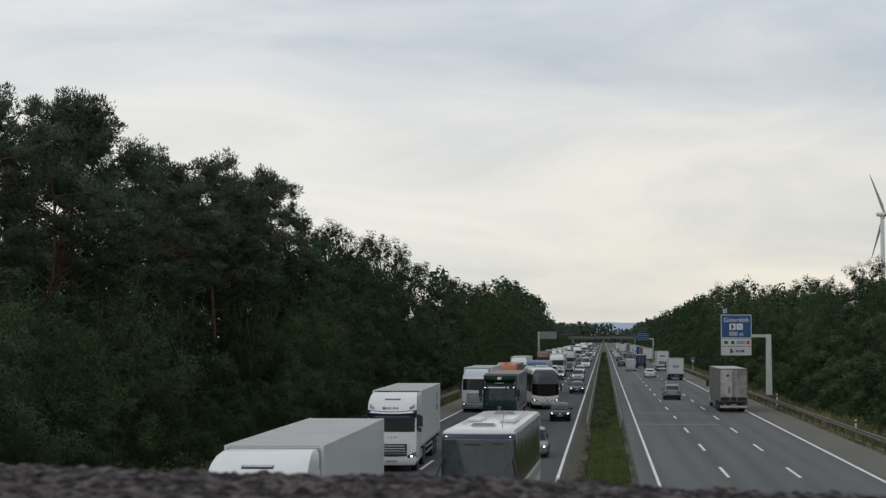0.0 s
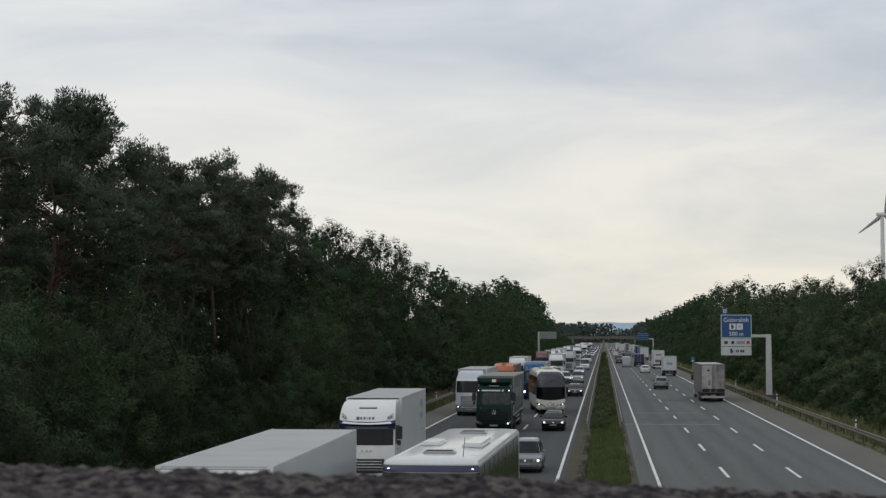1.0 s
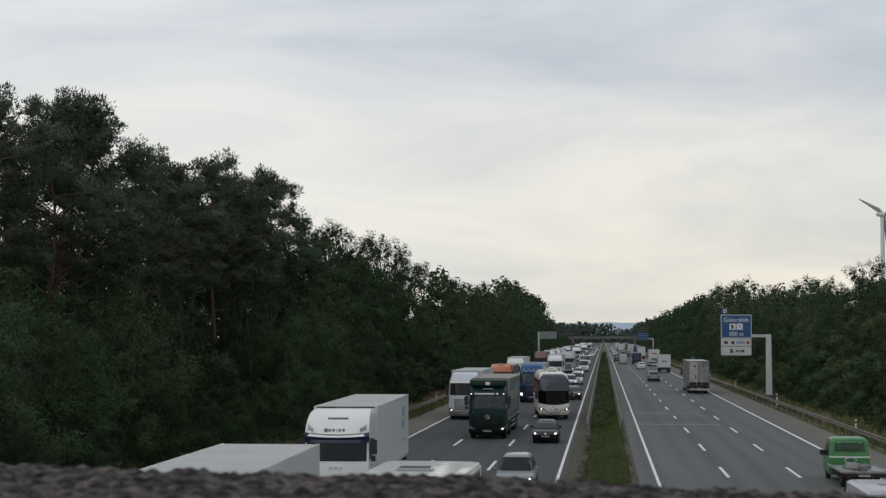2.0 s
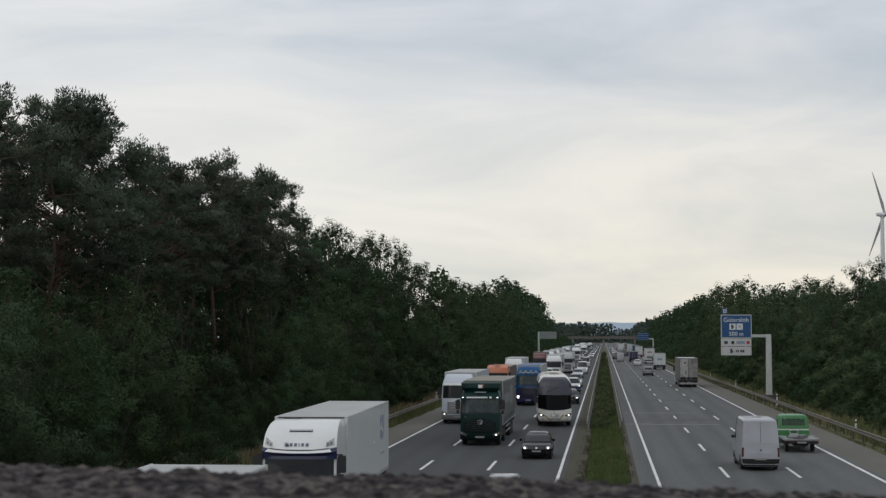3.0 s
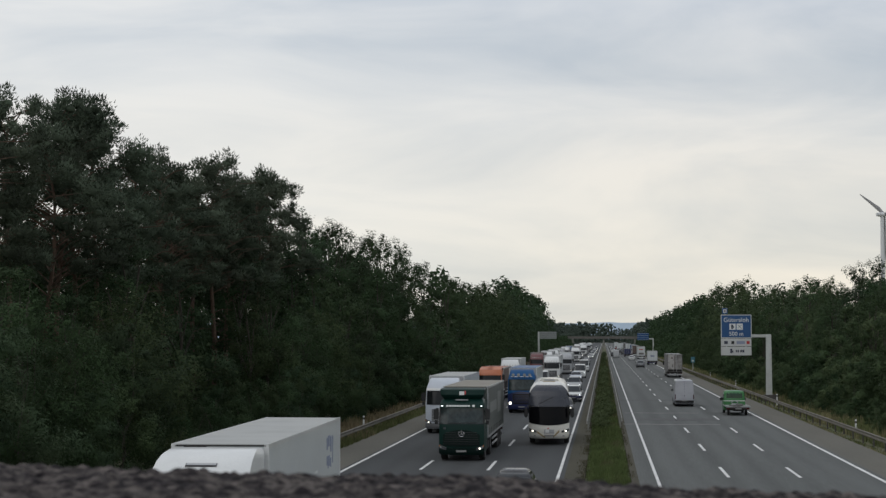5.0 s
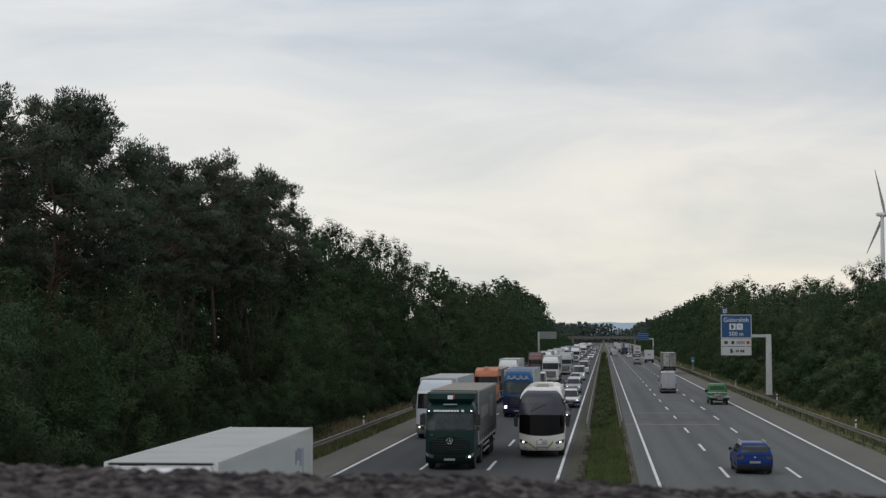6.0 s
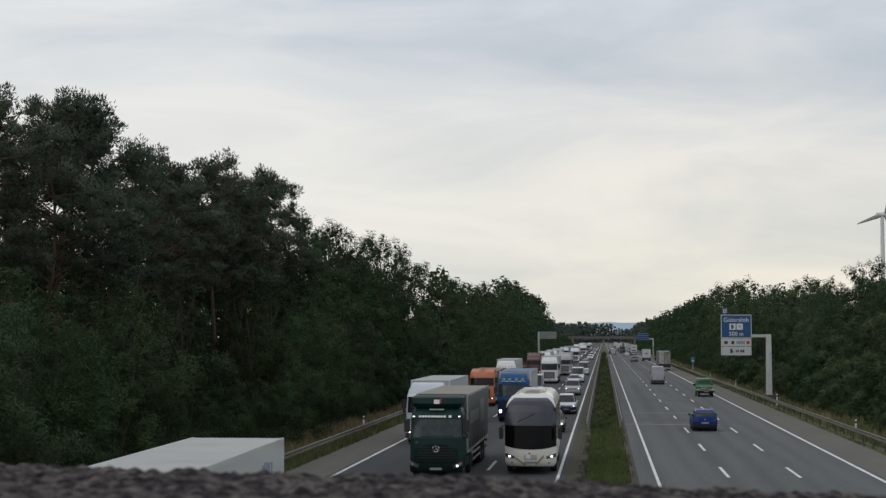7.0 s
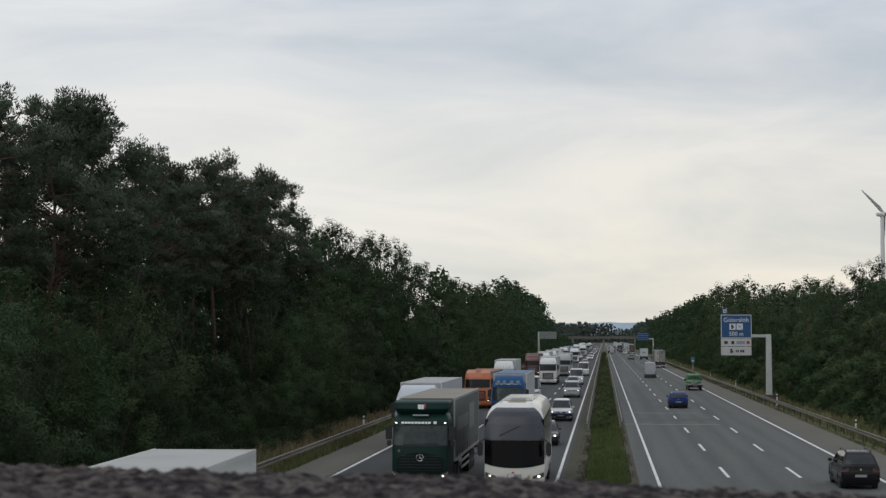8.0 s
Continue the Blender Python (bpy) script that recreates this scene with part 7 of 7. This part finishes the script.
drive(car("off_roader", "silver off-roader with lit headlights", P_SILVER, 4.7, 1.88, 1.8, lit=LAMP_LED, shape="suv", hood=1.05, belt=1.12), [(0, -4.2, 244.7), (3, -3.6, 214.0), (6, -3.83, 194.0), (7.5, -3.73, 179.2)])
drive(car("estate_car", "pale silver estate car in the queue", P_PALE, 4.5, 1.8, 1.5, lit=LAMP_LED, shape="estate"), [(0, -4.65, 296.5), (3, -4.25, 264.6), (6, -4.35, 238.8), (7.5, -4.36, 217.6)])
drive(car("delivery_van", "white delivery van in the queue", P_WHITE, 5.3, 1.98, 2.3, lit=LAMP_LED, shape="van", hood=1.15, belt=1.25), [(0, -4.13, 352.3), (1.5, -4.05, 325.4), (3, -3.93, 290.1), (4.5, -4.1, 273.2), (6, -4.04, 251.2), (7.5, -3.94, 229.7)])
drive(car("delivery_van", "white delivery van far back in the queue", P_WHITE, 5.3, 1.98, 2.4, shape="van", hood=1.15, belt=1.25), [(4.5, -4.0, 321.5), (6, -3.8, 296.1), (7.5, -3.71, 281.4)])
drive(car("delivery_van", "pale box van between two lorries", P_TRAILER, 5.6, 2.0, 2.65, shape="van", hood=1.2, belt=1.3), [(4.5, -7.9, 197.2), (6, -7.81, 184.3), (7.5, -7.87, 170.5)])
for y, x, body, sh, v in ((440, -4.3, P_DARK, "hatch", 11), (462, -4.5, P_SILVER, "estate", 10), (372, -8.1, P_WHITE, "hatch", 8), (392, -8.3, P_DARK, "estate", 8), (412, -8.1, P_SILVER, "hatch", 8), (575, -4.3, P_WHITE, "hatch", 12), (640, -4.3, P_WHITE, "suv", 12), (700, -4.3, P_SILVER, "hatch", 12), (540, -8.0, P_DARK, "suv", 8), (580, -8.0, P_WHITE, "estate", 8), (760, -4.2, P_WHITE, "suv", 12), (830, -4.2, P_DARK, "hatch", 12), (880, -4.2, P_WHITE, "hatch", 12), (960, -4.2, P_SILVER, "suv", 12), (730, -8.0, P_WHITE, "suv", 9), (1010, -8.0, P_WHITE, "hatch", 9), (1050, -4.2, P_WHITE, "hatch", 12)):
    nm = {"hatch": "hatchback", "suv": "off_roader", "estate": "estate_car"}[sh]
    drive(car(nm, body.name.split("_")[0] + " car with lit headlights far back in the queue", body, 4.4, 1.8, 1.65 if sh == "suv" else 1.48, lit=LAMP_ON, shape=sh), [(0, x, y), (8, x, y - 8 * v)])

# ---- the traffic: driving away ----
K_PRINTS = ((0.35, 0.62, 3.25, 3.42, TAIL), (-1.15, 1.15, 1.07, 1.40, CHASSIS), (0.25, 0.5, 1.75, 2.3, SMUDGE), (-0.05, 0.10, 1.4, 3.7, SMUDGE))
drive(rigid_truck("long dirty grey box lorry with stained rear doors", P_DIRTY, P_WHITE, 15.5, 3.98, door=(P_DOOR_PALE, P_DOOR), bumper=P_SILVER, prints=K_PRINTS), [(0, 11.67, 145.1), (1.5, 11.40, 175.7), (3, 11.58, 213.8), (3.5, 11.62, 231.2), (4.5, 11.89, 256.2), (7.5, 12.48, 338.6)], 15.5)
drive(rigid_truck("white box truck with a navy rear bumper", P_TRAILER, P_WHITE, 7.5, 3.5, bumper=P_NAVY, prints=((-0.5, 0.5, 2.0, 2.4, BLUE_INK),)), [(0, 11.46, 252.7), (1.5, 11.68, 291.6), (3, 11.88, 338.5), (4.5, 12.1, 379.3), (7.5, 12.45, 474.7)], 7.5)
drive(car("off_roader", "silver sport utility car with roof rails", P_GREY_SILVER, 4.5, 1.86, 1.64, rails=True, shape="suv", hood=0.98, belt=1.03, bumper=PLASTIC), [(0, 7.42, 172.1), (1.5, 7.65, 225.3), (3, 7.78, 278.4), (4.5, 8.26, 338.2), (7.5, 8.51, 462.7)], 4.5)
drive(car("delivery_van", "dull white high-roof delivery van", P_VAN, 5.9, 1.88, 2.62, shape="van", hood=1.3, belt=1.4, tail=TAIL, bumper=PLASTIC), [(2.8, 7.97, 73.0), (3, 7.95, 80.7), (4, 7.85, 118.5), (4.6, 7.78, 140.5), (6, 7.8, 192.0), (8, 7.9, 266.0)], 5.9)
drive(flatbed_van("old bright green pickup van with a worn flat bed"), [(1.5, 11.65, 63.6), (3.0, 11.52, 99.0), (3.5, 11.5, 109.5), (4.5, 11.52, 130.5), (6.5, 11.65, 173.2), (8, 11.75, 207.5)], 2.35)
drive(car("off_roader", "bright blue crossover car with a pale roof edge", P_BLUE, 4.4, 1.78, 1.54, shape="suv", rails=True, hood=0.96, belt=1.0, bumper=PLASTIC), [(5.8, 7.42, 71.6), (6.5, 7.36, 96.2), (7.5, 7.18, 132.9), (8, 7.12, 151.3)], 4.4)
drive(car("off_roader", "black off-roader with roof rails", P_GLOSS_BLACK, 4.3, 1.70, 1.66, shape="suv", rails="black", hood=0.99, belt=1.04), [(7.7, 11.36, 62.4), (8, 11.36, 71.3)], 4.3)
drive(car("hatchback", "white car driving away", P_WHITE, 4.3, 1.8, 1.5), [(0, 7.78, 268.1), (1.5, 8.1, 322.6), (3, 8.22, 381.2), (4.5, 8.3, 451.6)], 4.3)
drive(rigid_truck("white trailer lorry with a red rear sign", P_TRAILER, P_WHITE, 12.0, 4.0, prints=((-0.6, 0.6, 2.9, 3.2, RED_INK), (-0.8, 0.8, 1.4, 2.0, SMUDGE))), [(0, 12.0, 323.0), (1.5, 12.0, 359.8), (3, 12.0, 412.4)], 12.0)
drive(car("delivery_van", "grey delivery van driving away", P_SILVER, 5.5, 2.0, 2.5, shape="van", hood=1.25, belt=1.35), [(0, 5.54, 320.7), (1.5, 5.06, 378.7), (3, 4.59, 451.2), (4.5, 4.48, 512.7)], 5.5)
drive(car("hatchback", "dark car driving away", P_DARK, 4.4, 1.8, 1.46), [(0, 4.16, 371.1), (1.5, 3.91, 430.5)], 4.4)
drive(rigid_truck("dark blue box truck driving away", P_NAVY, P_NAVY, 7.0, 3.0, bumper=CHASSIS), [(0, 8.61, 352.8), (1.5, 8.12, 389.1), (3, 7.95, 441.0), (4.5, 8.76, 527.5)], 7.0)
drive(rigid_truck("red lorry with a white box body", P_TRAILER, P_RED, 9.0, 3.9, bumper=P_RED), [(0, 12.1, 434.2), (3, 12.1, 543.0)], 9.0)
drive(rigid_truck("blue lorry far ahead", P_TRUCK_BLUE, P_TRUCK_BLUE, 10.0, 4.0), [(0, 12.0, 520), (8, 12.0, 715)], 10.0)
drive(rigid_truck("white lorry far ahead", P_TRAILER, P_WHITE, 12.0, 4.0), [(0, 11.9, 640), (8, 11.9, 840)], 12.0)
drive(rigid_truck("white lorry far ahead", P_TRAILER, P_WHITE, 12.0, 4.0), [(0, 8.1, 690), (8, 8.1, 900)], 12.0)
for y, x, body in ((470, 12.0, P_BROWN), (575, 12.1, P_TRAILER), (745, 12.0, P_DIRTY), (820, 11.9, P_TRAILER), (900, 8.1, P_TRAILER)):
    drive(rigid_truck("brown lorry far ahead" if body is P_BROWN else "pale lorry far ahead", body, P_WHITE, 11.0, 3.95), [(0, x, y), (8, x, y + 195)], 11.0)
for y, x, body, sh, v in ((540, 4.3, P_WHITE, "hatch", 36), (545, 7.8, P_DARK, "estate", 33), (620, 7.7, P_SILVER, "suv", 33), (590, 4.3, P_SILVER, "hatch", 36), (720, 4.2, P_DARK, "hatch", 36), (800, 4.2, P_WHITE, "suv", 36), (780, 7.8, P_RED, "hatch", 33), (450, 4.4, P_DARK, "estate", 35), (480, 7.9, P_DARK, "suv", 31), (660, 4.3, P_WHITE, "suv", 36), (850, 7.8, P_WHITE, "hatch", 33)):
    nm = {"hatch": "hatchback", "suv": "off_roader", "estate": "estate_car"}[sh]
    drive(car(nm, body.name.split("_")[0] + " car far ahead driving away", body, 4.4, 1.8, 1.65 if sh == "suv" else 1.48, shape=sh), [(0, x, y), (8, x, y + 8 * v)], 4.4)
def motions():
    """Every vehicle's course, and the turning wheels of the slow lorries, coach and bus."""
    speeds = {}
    for ob, rows, py in DRIVES:
        walk(ob, rows)
        speeds[ob] = py
    for thing, tyre, r in SPINS:
        py = speeds[thing]
        start = np.polyval(py, 0.0)
        m = Matrix.Translation(tyre.location)
        step = 1 / 15
        walk(tyre, [(k * step, m @ Matrix.Rotation((start - np.polyval(py, k * step)) / r, 4, "X")) for k in range(121)])
    walk(ROTOR, [(k * 0.5, ROTOR_BASE @ Matrix.Rotation(ROTOR_TURN * k * 0.5 + ROTOR_START, 4, "Y")) for k in range(17)])


motions()
